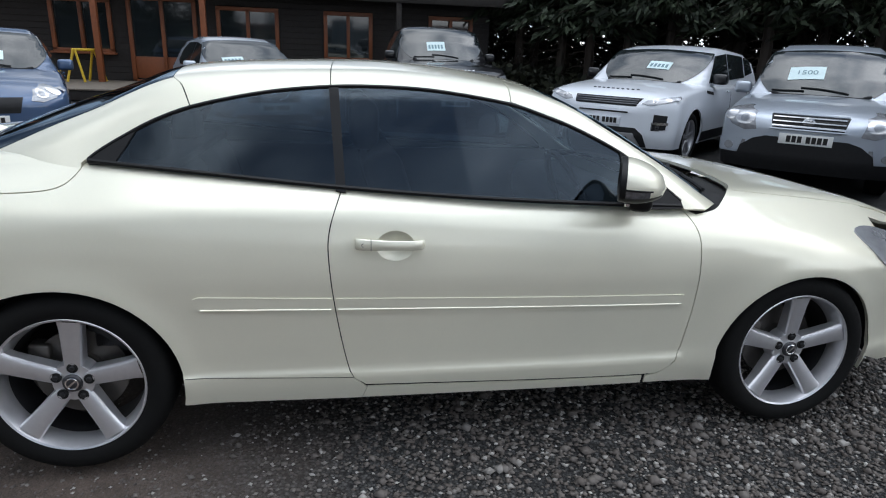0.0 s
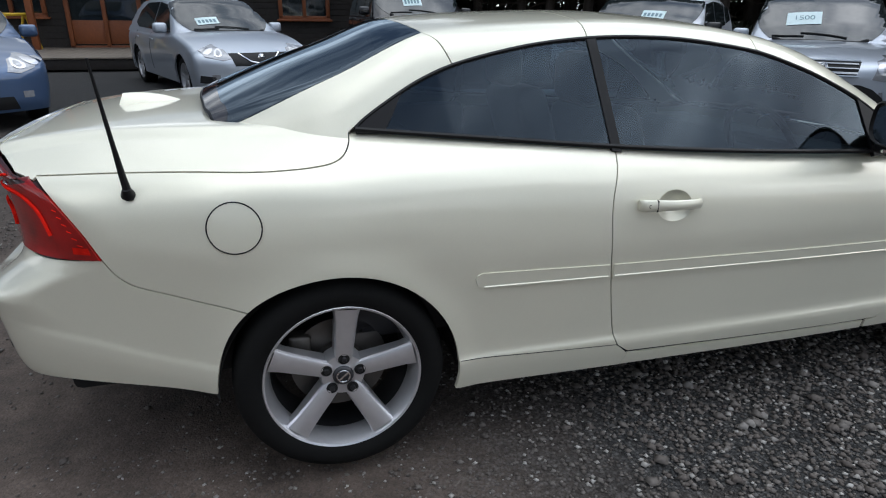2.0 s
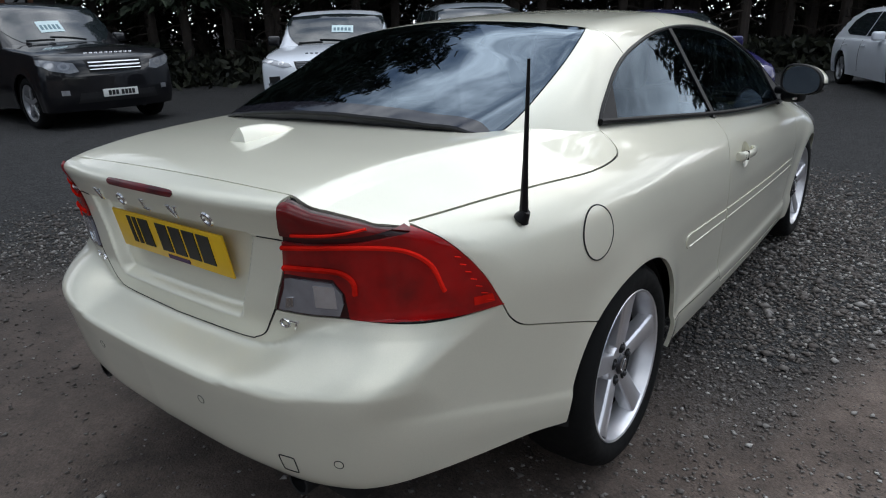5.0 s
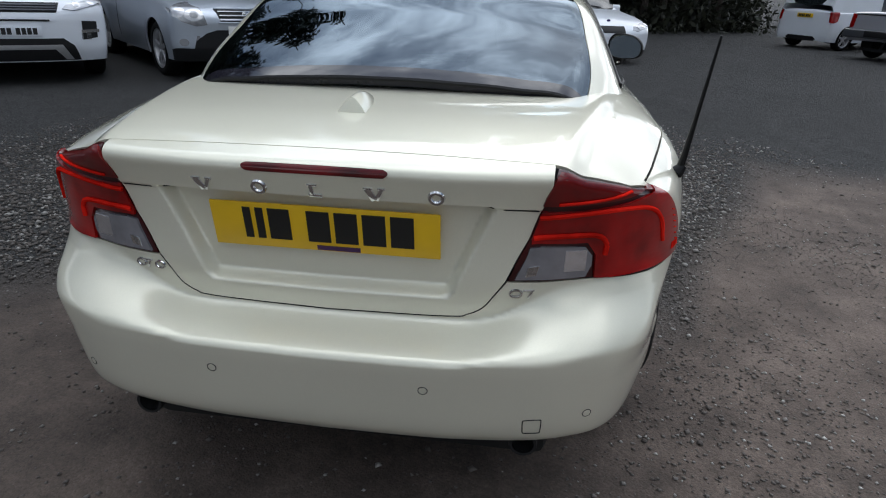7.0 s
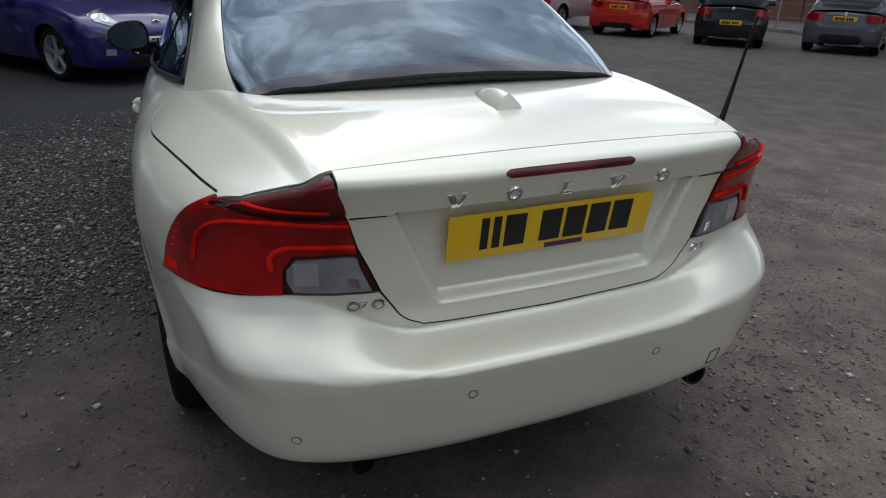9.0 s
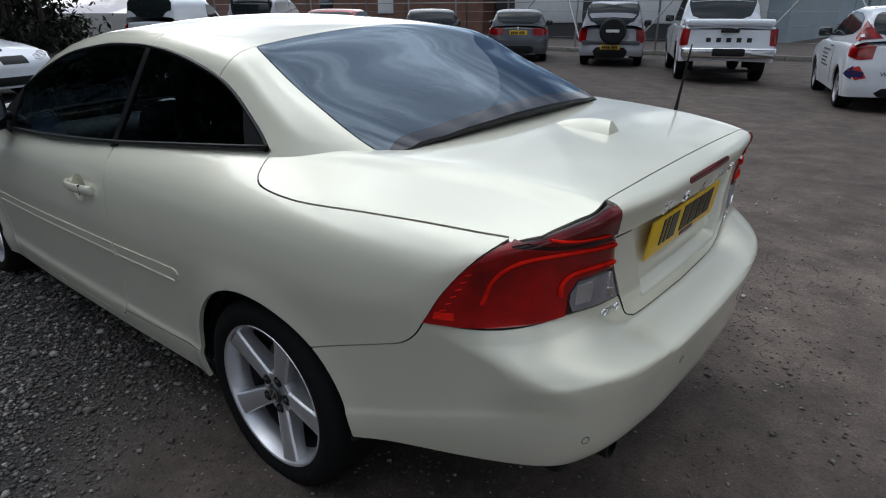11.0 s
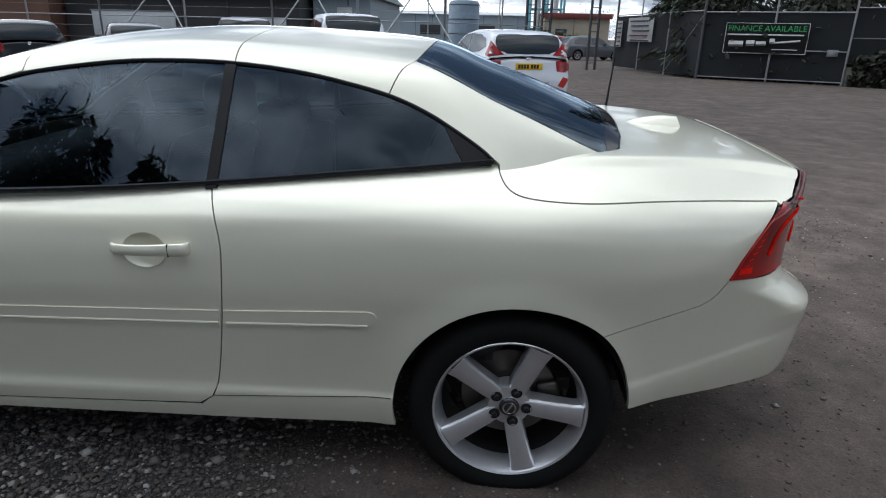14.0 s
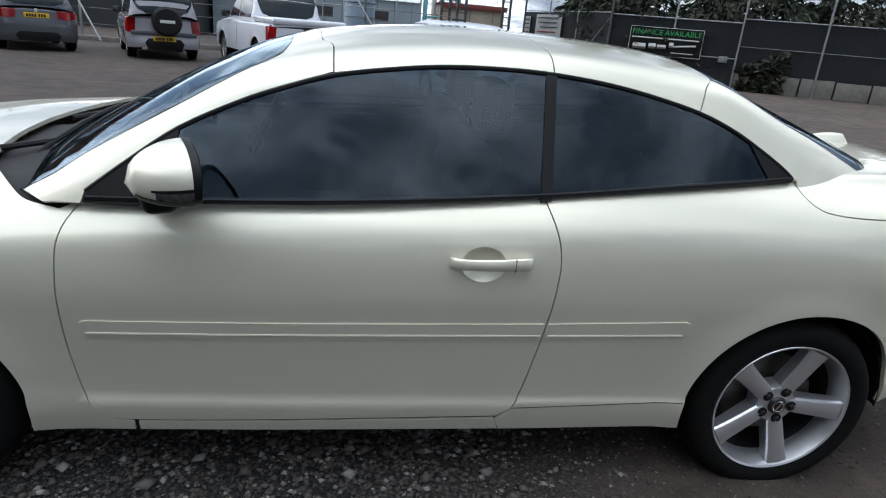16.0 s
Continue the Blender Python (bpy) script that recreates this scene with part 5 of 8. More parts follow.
def parked(name, label, paint, sp, at, heading, front_ref, group):
    """A parked car. sp: sizes and outline curves along x from the rear axle; at: ground point of the axle named."""
    wb, ro, fo, hw, zc, r = sp["wb"], sp["ro"], sp["fo"], sp["hw"], sp["clear"], sp["wheel"]
    fx, fy = heading
    ln = math.hypot(fx, fy)
    fx, fy = fx / ln, fy / ln
    ax, ay0 = at
    if front_ref:
        ax, ay0 = ax - fx * wb, ay0 - fy * wb
    root = thing(name, label, "car", group, m=pose(ax, ay0, 0, 0, 0, math.degrees(math.atan2(fy, fx))))
    xf, xr = wb + fo, -ro
    top_c, roof_c, belt_z = crv(*sp["top"]), crv(*sp["roof"]), sp["belt"]
    fprof = crv(*sp.get("fprof", ((.15, .06), (.35, 0), (.55, .0), (.75, .06), (1.0, .2), (1.4, .5))))
    rprof = crv(*sp.get("rprof", ((.15, .05), (.4, 0), (.6, .01), (.8, .05), (1.0, .10), (1.5, .3))))
    cf, cr = sp.get("nose", .22), sp.get("tail", .12)
    tum = sp.get("tumble", .45)
    wprof = crv((.1, .06), (.3, .03), (.5, .005), (.65, 0), (belt_z - .05, .025), (belt_z + .02, .07), (belt_z + .3, .16))
    kk = sp.get("k", .07)

    def F(x, y, z):
        ay = np.abs(y)
        fl = 0
        for hx in (0, wb):
            fl = fl + sp.get("flare", .015) * np.exp(-((np.sqrt((x - hx) ** 2 + (z - r) ** 2) - r * 1.12) / .07) ** 2)
        side = ay - (hw - wprof(z) + fl)
        tp = z - (top_c(x) - .06 * ay * ay)
        n = np.clip(ay / hw, 0, 1.2)
        fr = x - (xf - fprof(z) - cf * n ** 3)
        rr = (xr + rprof(z) + cr * n ** 4) - x
        return smax(smax(smax(side, tp, kk), fr, kk), rr, kk)

    def G(x, y, z):
        ay = np.abs(y)
        n = np.clip(ay / hw, 0, 1.1)
        side = (ay - (hw - .075 - (z - belt_z) * tum)) / 1.1
        tp = (z - (roof_c(x + .10 * n ** 2 * (x > wb * .5)) - .07 * ay * ay)) / 1.15
        return smax(side, tp, .06)

    cx1, cx0, cy = xf - .5, xr + .45, hw - .42
    q = .42 * math.pi / 2
    s1 = cy + q
    s2 = s1 + (cx1 - cx0)

    def chart(u, z):
        s, a = np.sign(u + 1e-12), np.abs(u)
        th = np.clip((a - cy) / .42, 0, math.pi / 2)
        th2 = np.clip((a - s2) / .42, 0, math.pi / 2)
        ang = th + th2
        dx, dy = np.cos(ang), np.sin(ang)
        px = np.where(a < s1, cx1, np.where(a < s2, cx1 - (a - s1), cx0))
        py = np.where(a < cy, a, np.where(a > s2 + q, cy - (a - s2 - q), cy))
        return np.stack([px + 1.2 * dx, s * (py + 1.2 * dy), z], 1), np.stack([-dx, -s * dy, 0 * z], 1), 1.6

    def us(x):
        return s1 + cx1 - x
    uend = s2 + q + cy

    def arch_pts(hx):
        R = r * 1.13
        return [(us(hx + R * math.cos(a)), r + R * math.sin(a)) for a in np.linspace(radians(-15), radians(195), 18)]
    ztop = lambda x: max(.5, float(top_c(x)) - .10)
    edge = []
    for u in np.linspace(0, uend, 60):
        O, D, _ = chart(np.array([u]), np.array([.6]))
        xx = float(np.clip(O[0][0] + D[0][0] * 1.2, xr + .1, xf - .1))
        edge.append((u, min(ztop(xx), belt_z - .02)))
    poly = [(0, zc)] + [(u, z if z > zc else zc) for u, z in arch_pts(wb)] + [(u, z if z > zc else zc) for u, z in arch_pts(0)] + [(uend, zc + .05)] + edge[::-1]
    me = panel_mesh("body_side", F, chart, poly, paint, cell=.07, gap=0, skirt=.02)
    obj_part("body_side", me, root)
    obj_part("body_side", mirrored(me, "body_side"), root)
    E3 = run_pts(F, chart, edge)
    tp_poly = [(p[0], p[1]) for p in E3] + [(p[0], -p[1]) for p in E3[-2:0:-1]]
    ch_dn = lambda x, y: (np.stack([x, y, np.full(len(x), 2.4)], 1), np.tile([0., 0, -1], (len(x), 1)), 2.2)
    obj_part("bonnet_and_deck", panel_mesh("bonnet_and_deck", F, ch_dn, tp_poly, paint, cell=.09, gap=0, skirt=0), root)
    # cabin
    ch_c, cu = ch_arch(hw - .45, belt_z - .02, .3)
    x0, x1 = sp["roof"][0][0], sp["roof"][-1][0]
    um = cu(9, belt_z - .06)
    cab = [(x0 + .01, 0), (x0 + .01, um), (x1 - .01, um), (x1 - .01, 0)]
    obj_part("roof", panel_mesh("roof", G, ch_c, sym(cab), sp.get("roof_mat", paint), cell=.08, gap=0, skirt=0, level=-.004), root)
    ch_s = lambda x, z: (np.stack([x, np.full(len(x), 1.5), z], 1), np.tile([0., -1, 0], (len(x), 1)), 1.4)
    for wpoly in sp["windows"]:
        w = panel_mesh("side_window", G, ch_s, wpoly, M_CARGLASS, cell=.09, gap=0, skirt=.004, level=.003)
        obj_part("side_window", w, root)
        obj_part("side_window", mirrored(w, "side_window"), root)
    yw = hw - .45
    (wa, wz), (wc, wd) = sp["ws"]
    obj_part("windscreen", panel_mesh("windscreen", G, ch_c, sym([(wa, 0), (wa - .02, yw * .7), (wa - .045, yw + .16), (wa - .09, yw + .335), (wc - .07, yw + .155), (wc - .03, yw + .06), (wc - .01, yw * .8), (wc, 0)]), M_CARGLASS, cell=.08, gap=0, skirt=.004, level=.004), root)
    base = [(wa + .015, 0), (wa - .005, yw * .7), (wa - .035, yw + .12), (wa - .075, yw + .30)]
    cb = run_pts(G, ch_c, catmull([(x, -u) for x, u in base[:0:-1]] + base, 3), .004)
    part("cowl_strip", bm_tube(cb, .020, 6), M_PLASTIC, root)
    for u0 in (.30, -.18):
        wp = run_pts(G, ch_c, [(wa - .05 - .05 * q, u0 - .52 * q) for q in np.linspace(0, 1, 6)], .014)
        part("wiper", bm_tube(wp, .009, 5), M_PLASTIC, root)
    if "rw" in sp:
        (wa, wz), (wc, wd) = sp["rw"]
        obj_part("rear_window", panel_mesh("rear_window", G, ch_c, sym([(wa, 0), (wa + .005, yw), (wa + .02, yw + wz), (wc + .03, yw + wd), (wc, 0)]), M_CARGLASS, cell=.06, gap=0, skirt=.004, level=.004), root)
    # lamps, grille, plates given round the outline
    for nm, mat, pl, lev, mir in sp["marks"](cy, s1, s2, q, uend):
        m1 = panel_mesh(nm, F, chart, pl, mat, cell=.05, gap=0, skirt=.01, level=lev)
        obj_part(nm, m1, root)
        if mir:
            obj_part(nm, mirrored(m1, nm), root)
    for k in sp.get("extra", ()):
        k(root, F, G, chart, ch_c)
    part("underside", bm_box(wb + ro * .7 + fo * .7, hw * 1.3, .25, wb / 2 + (fo - ro) * .3, 0, zc + .16, .05), M_DARK, root)
    part("cabin_floor", bm_box(wb - 2.1 * r, hw * 1.8, .2, wb / 2, 0, zc + .14, .03), M_DARK, root)
    for hx in (0, wb):
        for sg in (1, -1):
            far_wheel(root, hx, hw - .035, r, sg)
            b = bmesh.new()
            rings = []
            for a in np.linspace(radians(-20), radians(200), 16):
                rings.append([b.verts.new((hx + rr * math.cos(a), sg * yy, r + rr * math.sin(a))) for rr, yy in ((r * 1.14, hw - .04), (r * 1.16, hw - .35), (.01, hw - .36))])
            for p, q2 in zip(rings, rings[1:]):
                for j in range(2):
                    b.faces.new((p[j], p[j + 1], q2[j + 1], q2[j]))
            part("wheel_liner", b, M_DARK, root)
    for sg in (1, -1):
        p = side_at(G, ch_s, sp["mirror"], belt_z + .06)
        mb = bm_box(.14, .20, .15, sp["mirror"], sg * (p[1] + .13), belt_z + .07, .04, 3)
        mo = part("door_mirror", mb, sp.get("mirror_mat", paint), root)
        part("mirror_face", bm_box(.01, .16, .11, sp["mirror"] - .072, sg * (p[1] + .13), belt_z + .07, .003), M_CARGLASS, mo)
        if sp.get("doors"):
            for dx in sp["doors"]:
                P = run_pts(F, chart, [(us(dx), z) for z in np.linspace(zc + .12, belt_z - .03, 8)], .001)
                part("door_gap", bm_tube([(v[0], sg * v[1], v[2]) for v in P], .004, 4), M_DARK, root)
                P = run_pts(F, chart, [(us(dx + .10), belt_z - .12), (us(dx + .28), belt_z - .12)], .02)
                part("door_handle", bm_tube([(v[0], sg * v[1], v[2]) for v in P], .014, 6), sp.get("handle_mat", paint), root)
    return root


def side_at(G, ch, x, z):
    O, D, r = ch(np.array([x], float), np.array([z], float))
    return project(G, O, D, r)[0]


def plate_at(z, rear=False, w=.52, mat=None, lev=.03):
    def f(root, F, G, chart, ch_c):
        # a flat plate before the skin
        O = np.array([[-6. if rear else 9., 0, z]])
        D = np.array([[1. if rear else -1., 0, 0]])
        p = project(F, O, D, 6.0 if rear else 6.0)[0]
        s = -1 if rear else 1
        o = part("number_plate", bm_box(.012, w, .112, 0, 0, 0, .003), mat or (M_YELLOW if rear else M_WPLATE), root)
        o.matrix_local = pose(p[0] + s * .008, 0, z)
        xx = w / 2 - .05
        for i in range(7):
            if i == 4:
                xx -= .03
            part("plate_bar", bm_box(.003, .042, .07, s * .0072, xx - .02, 0), M_INK, o, smooth=False)
            xx -= .054
    return f


def price_card(x, u, w=.34, h=.17, price=""):
    """A price card behind the windscreen, its writing as bars."""
    def f(root, F, G, chart, ch_c):
        me = panel_mesh("price_card", G, ch_c, [(x, u), (x + h, u), (x + h, u + w), (x, u + w)], M_PAPER, cell=.1, gap=0, skirt=0, level=.010)
        c = obj_part("price_card", me, root, "pale price card with bars")
        if price:
            q = run_pts(G, ch_c, [(x + h * .5, u + w / 2)], .0125)
            nz = Vector(gradient(G, q)[0])
            ey = (Vector((0, 1, 0)) - nz * nz.y).normalized()
            o = obj_part("price", text_mesh(price, .125, M_INKB, "price", .001), c)
            o.matrix_local = Matrix.Translation(q[0]) @ Matrix((ey, nz.cross(ey), nz)).transposed().to_4x4()
            return
        for k in range(5):
            u0 = u + .03 + k * w * .17
            obj_part("card_bar", panel_mesh("card_bar", G, ch_c, [(x + h * .35, u0), (x + h * .8, u0), (x + h * .8, u0 + w * .11), (x + h * .35, u0 + w * .11)], M_INKB, cell=.1, gap=0, skirt=0, level=.0125), c)
    return f


M_INKB = plain("blue_grey_ink", (.12, .22, .26), .5)


def rows_of_bars(x, zs, n, w, h, gap, mat, name, flat=0.006, y0=0.0):
    """Lettering of a brand as plain bars across the front or back."""
    def f(root, F, G, chart, ch_c):
        for i in range(n):
            y = y0 + (i - (n - 1) / 2) * (w + gap)
            rear = x < 0
            O = np.array([[-6. if rear else 9., y, zs]])
            D = np.array([[1. if rear else -1., 0, 0]])
            p = project(F, O, D, 6.0)[0]
            part(name, bm_box(flat * 2, w, h, p[0], y, zs, .002), mat, root)
    return f


def disc_mark(z, r, mat, rear=False, oval=1.0):
    def f(root, F, G, chart, ch_c):
        O = np.array([[-6. if rear else 9., 0, z]])
        D = np.array([[1. if rear else -1., 0, 0]])
        p = project(F, O, D, 6.0)[0]
        b = bm_lathe([(0, .006), (r * .8, .008), (r, .002), (r, -.01)], 24)
        bmesh.ops.scale(b, vec=(1, 1, oval), verts=b.verts)
        o = part("badge", b, mat, root)
        o.matrix_local = pose(p[0] + (-.01 if rear else .01), 0, z, 0, 0, 90 if rear else -90)
    return f


def hatch(**k):
    d = dict(wb=2.64, ro=.78, fo=.90, hw=.90, clear=.20, wheel=.315, belt=.93,
             top=((-.9, .93), (0, .95), (1.6, .95), (2.25, .98), (2.6, .94), (3.1, .84), (3.5, .66), (3.7, .5)),
             roof=((-.80, .92), (-.66, 1.16), (-.45, 1.36), (0, 1.45), (.9, 1.485), (1.4, 1.44), (2.0, 1.18), (2.42, .95)),
             ws=((2.40, .62), (1.50, .50)), rw=((-.74, .22), (-.50, .08)), mirror=1.86,
             windows=([(.95, .95), (2.02, .94), (1.5, 1.33), (.98, 1.37)], [(-.25, 1.03), (.0, .96), (.90, .95), (.93, 1.37), (.2, 1.35), (-.15, 1.22)]),
             doors=(.95, -.02))
    d.update(k)
    return d


def front_marks(lamp_z=(.62, .80), lamp_in=.50, grille=(.45, .60, .42), low=(.24, .38, .55), fog=.36, grille_mat=None, extra=()):
    def f(cy, s1, s2, q, ue):
        a, b = lamp_z
        lamp = [(lamp_in, a + .02), (lamp_in + .12, a), (cy + .30, a + .05), (cy + .50, b + .02), (cy + .36, b + .015), (lamp_in + .05, b - .04)]
        mu = sum(p[0] for p in lamp) / 6
        mz = sum(p[1] for p in lamp) / 6
        rr = min(.085, (b - a) * .40)
        eye2 = [(mu + .10 + rr * .8 * math.cos(t), mz + .02 + (b - a) * .24 * math.sin(t)) for t in np.linspace(0, 2 * math.pi, 14, endpoint=False)]
        ring = [(mu - .07 + rr * .55 * math.cos(t), mz + (b - a) * .17 * math.sin(t)) for t in np.linspace(0, 2 * math.pi, 12, endpoint=False)]
        eye = [(mu - .07 + min(.11, (b - a) * .42) * math.cos(t), mz + (b - a) * .30 * math.sin(t)) for t in np.linspace(0, 2 * math.pi, 14, endpoint=False)]
        out = [("headlight", M_HEADLAMP, lamp, .006, True), ("headlamp_reflector", M_REFLECT, eye, .010, True),
               ("headlamp_bulb", M_HEADLAMP, ring, .014, True), ("side_lamp_reflector", M_REFLECT, eye2, .010, True),
               ("indicator_lens", M_CLEARLENS, [(mu + .19, mz + .01), (mu + .25, mz + .03), (mu + .28, mz + .07), (mu + .20, mz + .06)], .010, True),
               ("grille", grille_mat or M_PLASTIC, symu([(0, grille[0]), (grille[2] * .9, grille[0]), (grille[2], grille[1]), (0, grille[1])]), .004, False),
               ("lower_intake", M_PLASTIC, symu([(0, low[0]), (low[2], low[0]), (low[2] * .92, low[1]), (0, low[1])]), .004, False),
               ("fog_lamp", M_CLEARLENS, [(cy + .12, fog), (cy + .22, fog), (cy + .22, fog + .07), (cy + .12, fog + .07)], .006, True)]
        return out + list(extra)
    return f


def rear_marks(lz=(.72, 1.02), lw=.22, inner=.14, low_h=.42, lamp=None, more=None):
    def f(cy, s1, s2, q, ue):
        c0 = s2 + q
        a, b = lz
        out = [("tail_lamp", lamp or M_RED, [(c0 + inner, a + .02), (c0 + inner + .02, b - .02), (c0 + (inner - lw) / 2, b), (c0 - lw - .03, b - .01), (c0 - lw, a + .05), (c0 + (inner - lw) / 2, a)], .008, True),
               ("bumper_insert", M_PLASTIC, [(ue, .22), (ue - cy * .9, .24), (ue - cy * 1.05, low_h * .8), (ue - cy * .85, low_h), (ue, low_h)], .005, True)]
        if more:
            out += more(cy, s1, s2, q, ue)
        return out
    return f


FACING = "cars facing the yard"
BACKS = "cars parked along the fence"
parked("hatchback_car", "steel blue hatchback with a price card", M_STEELBLUE, hatch(marks=front_marks(grille=(.5, .68, .42)), extra=[price_card(2.02, -.2, .42, .20, "9999"), disc_mark(.60, .07, M_CHROME), plate_at(.42)]), (-3.50, 6.2), (.36, -.93), True, FACING)


def vee(root, F, G, chart, ch_c):
    for sg in (1, -1):
        P = run_pts(F, chart, [(sg * .30, .705), (sg * .17, .60), (sg * .06, .575)], .012)
        part("grille_chrome", bm_tube(P, .016, 6), M_CHROME, root)


parked("hatchback_car", "silver hatchback with a chrome grille and price card", M_SILVER, hatch(wb=2.70, fo=.88, marks=front_marks((.62, .80), .42, (.54, .71, .44), (.22, .36, .62), extra=[("lower_lip", M_PLASTIC, symu([(0, .20), (.80, .20), (.78, .25), (0, .25)]), .008, False), ("fog_vent", M_PLASTIC, [(.62, .30), (.86, .32), (.84, .42), (.66, .40)], .006, True)]), extra=[price_card(2.05, -.45), vee, disc_mark(.645, .055, M_CHROME), plate_at(.46), rows_of_bars(9, .235, 1, 1.1, .02, 0, M_CHROME, "bumper_chrome")]), (-.32, 8.05), (.35, -.94), True, FACING)
suv = dict(wb=2.745, ro=.95, fo=.86, hw=.98, clear=.26, wheel=.375, belt=1.13, k=.06, tumble=.25,
           top=((-1.1, 1.12), (0, 1.14), (1.8, 1.14), (2.1, 1.15), (2.5, 1.13), (3.2, 1.08), (3.5, .98), (3.65, .8)),
           fprof=((.2, .08), (.45, 0), (.7, 0), (.95, .03), (1.1, .10), (1.5, .4)),
           roof=((-.98, 1.12), (-.90, 1.40), (-.75, 1.68), (0, 1.76), (.9, 1.785), (1.45, 1.73), (1.85, 1.42), (2.20, 1.13)),
           ws=((2.19, .64), (1.50, .58)), rw=((-.96, .22), (-.80, .08)), mirror=1.75, mirror_mat=M_BLACKP,
           windows=([(.90, 1.15), (1.85, 1.14), (1.50, 1.60), (.95, 1.66)], [(-.10, 1.15), (.85, 1.15), (.90, 1.66), (-.05, 1.66)], [(-.80, 1.17), (-.18, 1.15), (-.13, 1.65), (-.68, 1.62)]), doors=(.92, -.08))


def bars(zs, w, mat):
    def f(root, F, G, chart, ch_c):
        for z in zs:
            P = run_pts(F, chart, [(u, z) for u in np.linspace(-w, w, 7)], .010)
            part("grille_bar", bm_tube(P, .012, 6), mat, root)
    return f


parked("off_road_car", "black four-by-four with a price card", M_BLACKP, dict(suv, belt=1.20,
       top=((-1.1, 1.19), (0, 1.21), (1.8, 1.21), (2.1, 1.22), (2.5, 1.20), (3.2, 1.14), (3.5, 1.03), (3.65, .85)),
       roof=((-.98, 1.19), (-.90, 1.46), (-.75, 1.74), (0, 1.83), (.9, 1.855), (1.45, 1.80), (1.85, 1.49), (2.20, 1.20)),
       windows=([(.90, 1.22), (1.85, 1.21), (1.50, 1.67), (.95, 1.73)], [(-.10, 1.22), (.85, 1.22), (.90, 1.73), (-.05, 1.73)], [(-.80, 1.24), (-.18, 1.22), (-.13, 1.72), (-.68, 1.69)]), marks=front_marks((.80, .98), .52, (.80, .98, .42), (.38, .52, .60), .50), extra=[price_card(1.80, -.3, .36, .2), bars((.84, .89, .94), .38, M_CHROME), rows_of_bars(9, 1.06, 10, .045, .035, .028, M_CHROME, "badge_bar", .004), plate_at(.50)]), (3.0, 9.2), (0, -1), True, FACING)
M_ALLOYF = plain("satin_silver_plastic", (.42, .42, .43), .4, .5, vary=.1)
EVO = [("fog_vent", M_PLASTIC, [(.66, .50), (.82, .52), (.83, .70), (.67, .71)], .006, True),
       ("fog_bar", M_CHROME, [(.65, .575), (.84, .58), (.84, .615), (.65, .61)], .016, True),
       ("lower_intake_surround", M_PLASTIC, symu([(0, .27), (.62, .27), (.56, .44), (.46, .52), (0, .52)]), .005, False),
       ("skid_plate", M_ALLOYF, symu([(0, .40), (.36, .40), (.46, .28), (.54, .28), (.44, .45), (0, .45)]), .014, False)]


def side_vents(root, F, G, chart, ch_c):
    """Dark vents in the front wings and dark lower sills."""
    ch = lambda x, z: (np.stack([x, np.full(len(x), 1.5), z], 1), np.tile([0., -1, 0], (len(x), 1)), 1.4)
    for nm, pl in (("wing_vent", [(1.86, .93), (2.16, .96), (2.18, 1.0), (1.88, .97)]), ("sill_cladding", [(.46, .28), (2.2, .28), (2.18, .42), (.48, .42)])):
        me = panel_mesh(nm, F, ch, pl, M_PLASTIC, cell=.08, gap=0, skirt=.006, level=.006)
        obj_part(nm, me, root)
        obj_part(nm, mirrored(me, nm), root)


parked("sport_utility_car", "white compact SUV with a black roofline and price card", M_WHITE, dict(suv, wb=2.66, ro=.82, fo=.87, hw=.95, wheel=.36, belt=1.08,
       top=((-1, 1.07), (0, 1.09), (1.8, 1.09), (2.1, 1.10), (2.6, 1.07), (3.2, .99), (3.45, .86), (3.6, .7)),
       roof=((-.92, 1.10), (-.80, 1.30), (-.6, 1.48), (0, 1.57), (.9, 1.62), (1.45, 1.56), (1.95, 1.30), (2.3, 1.07)),
       ws=((2.28, .62), (1.52, .55)), mirror=1.80,
       windows=([(.90, 1.12), (1.95, 1.09), (1.50, 1.47), (.95, 1.51)], [(-.05, 1.15), (.85, 1.12), (.90, 1.51), (-.0, 1.48)], [(-.62, 1.22), (-.12, 1.17), (-.07, 1.47), (-.45, 1.42)]),
       marks=front_marks((.82, .92), .50, (.80, .90, .48), (.30, .34, .50), .50, extra=EVO), extra=[price_card(1.86, -.05), rows_of_bars(9, .99, 10, .04, .028, .03, M_GREYP, "badge_bar", .003), plate_at(.60, mat=M_WHITE), bars((.825, .85, .875), .44, M_GREYP), rows_of_bars(9, .715, 1, .70, .02, 0, M_DARK, "bumper_slot", .004), side_vents]), (5.1, 5.9), (-.74, -.67), True, FACING)
def slim_bars(zs, w):
    return bars(zs, w, M_SILVER)


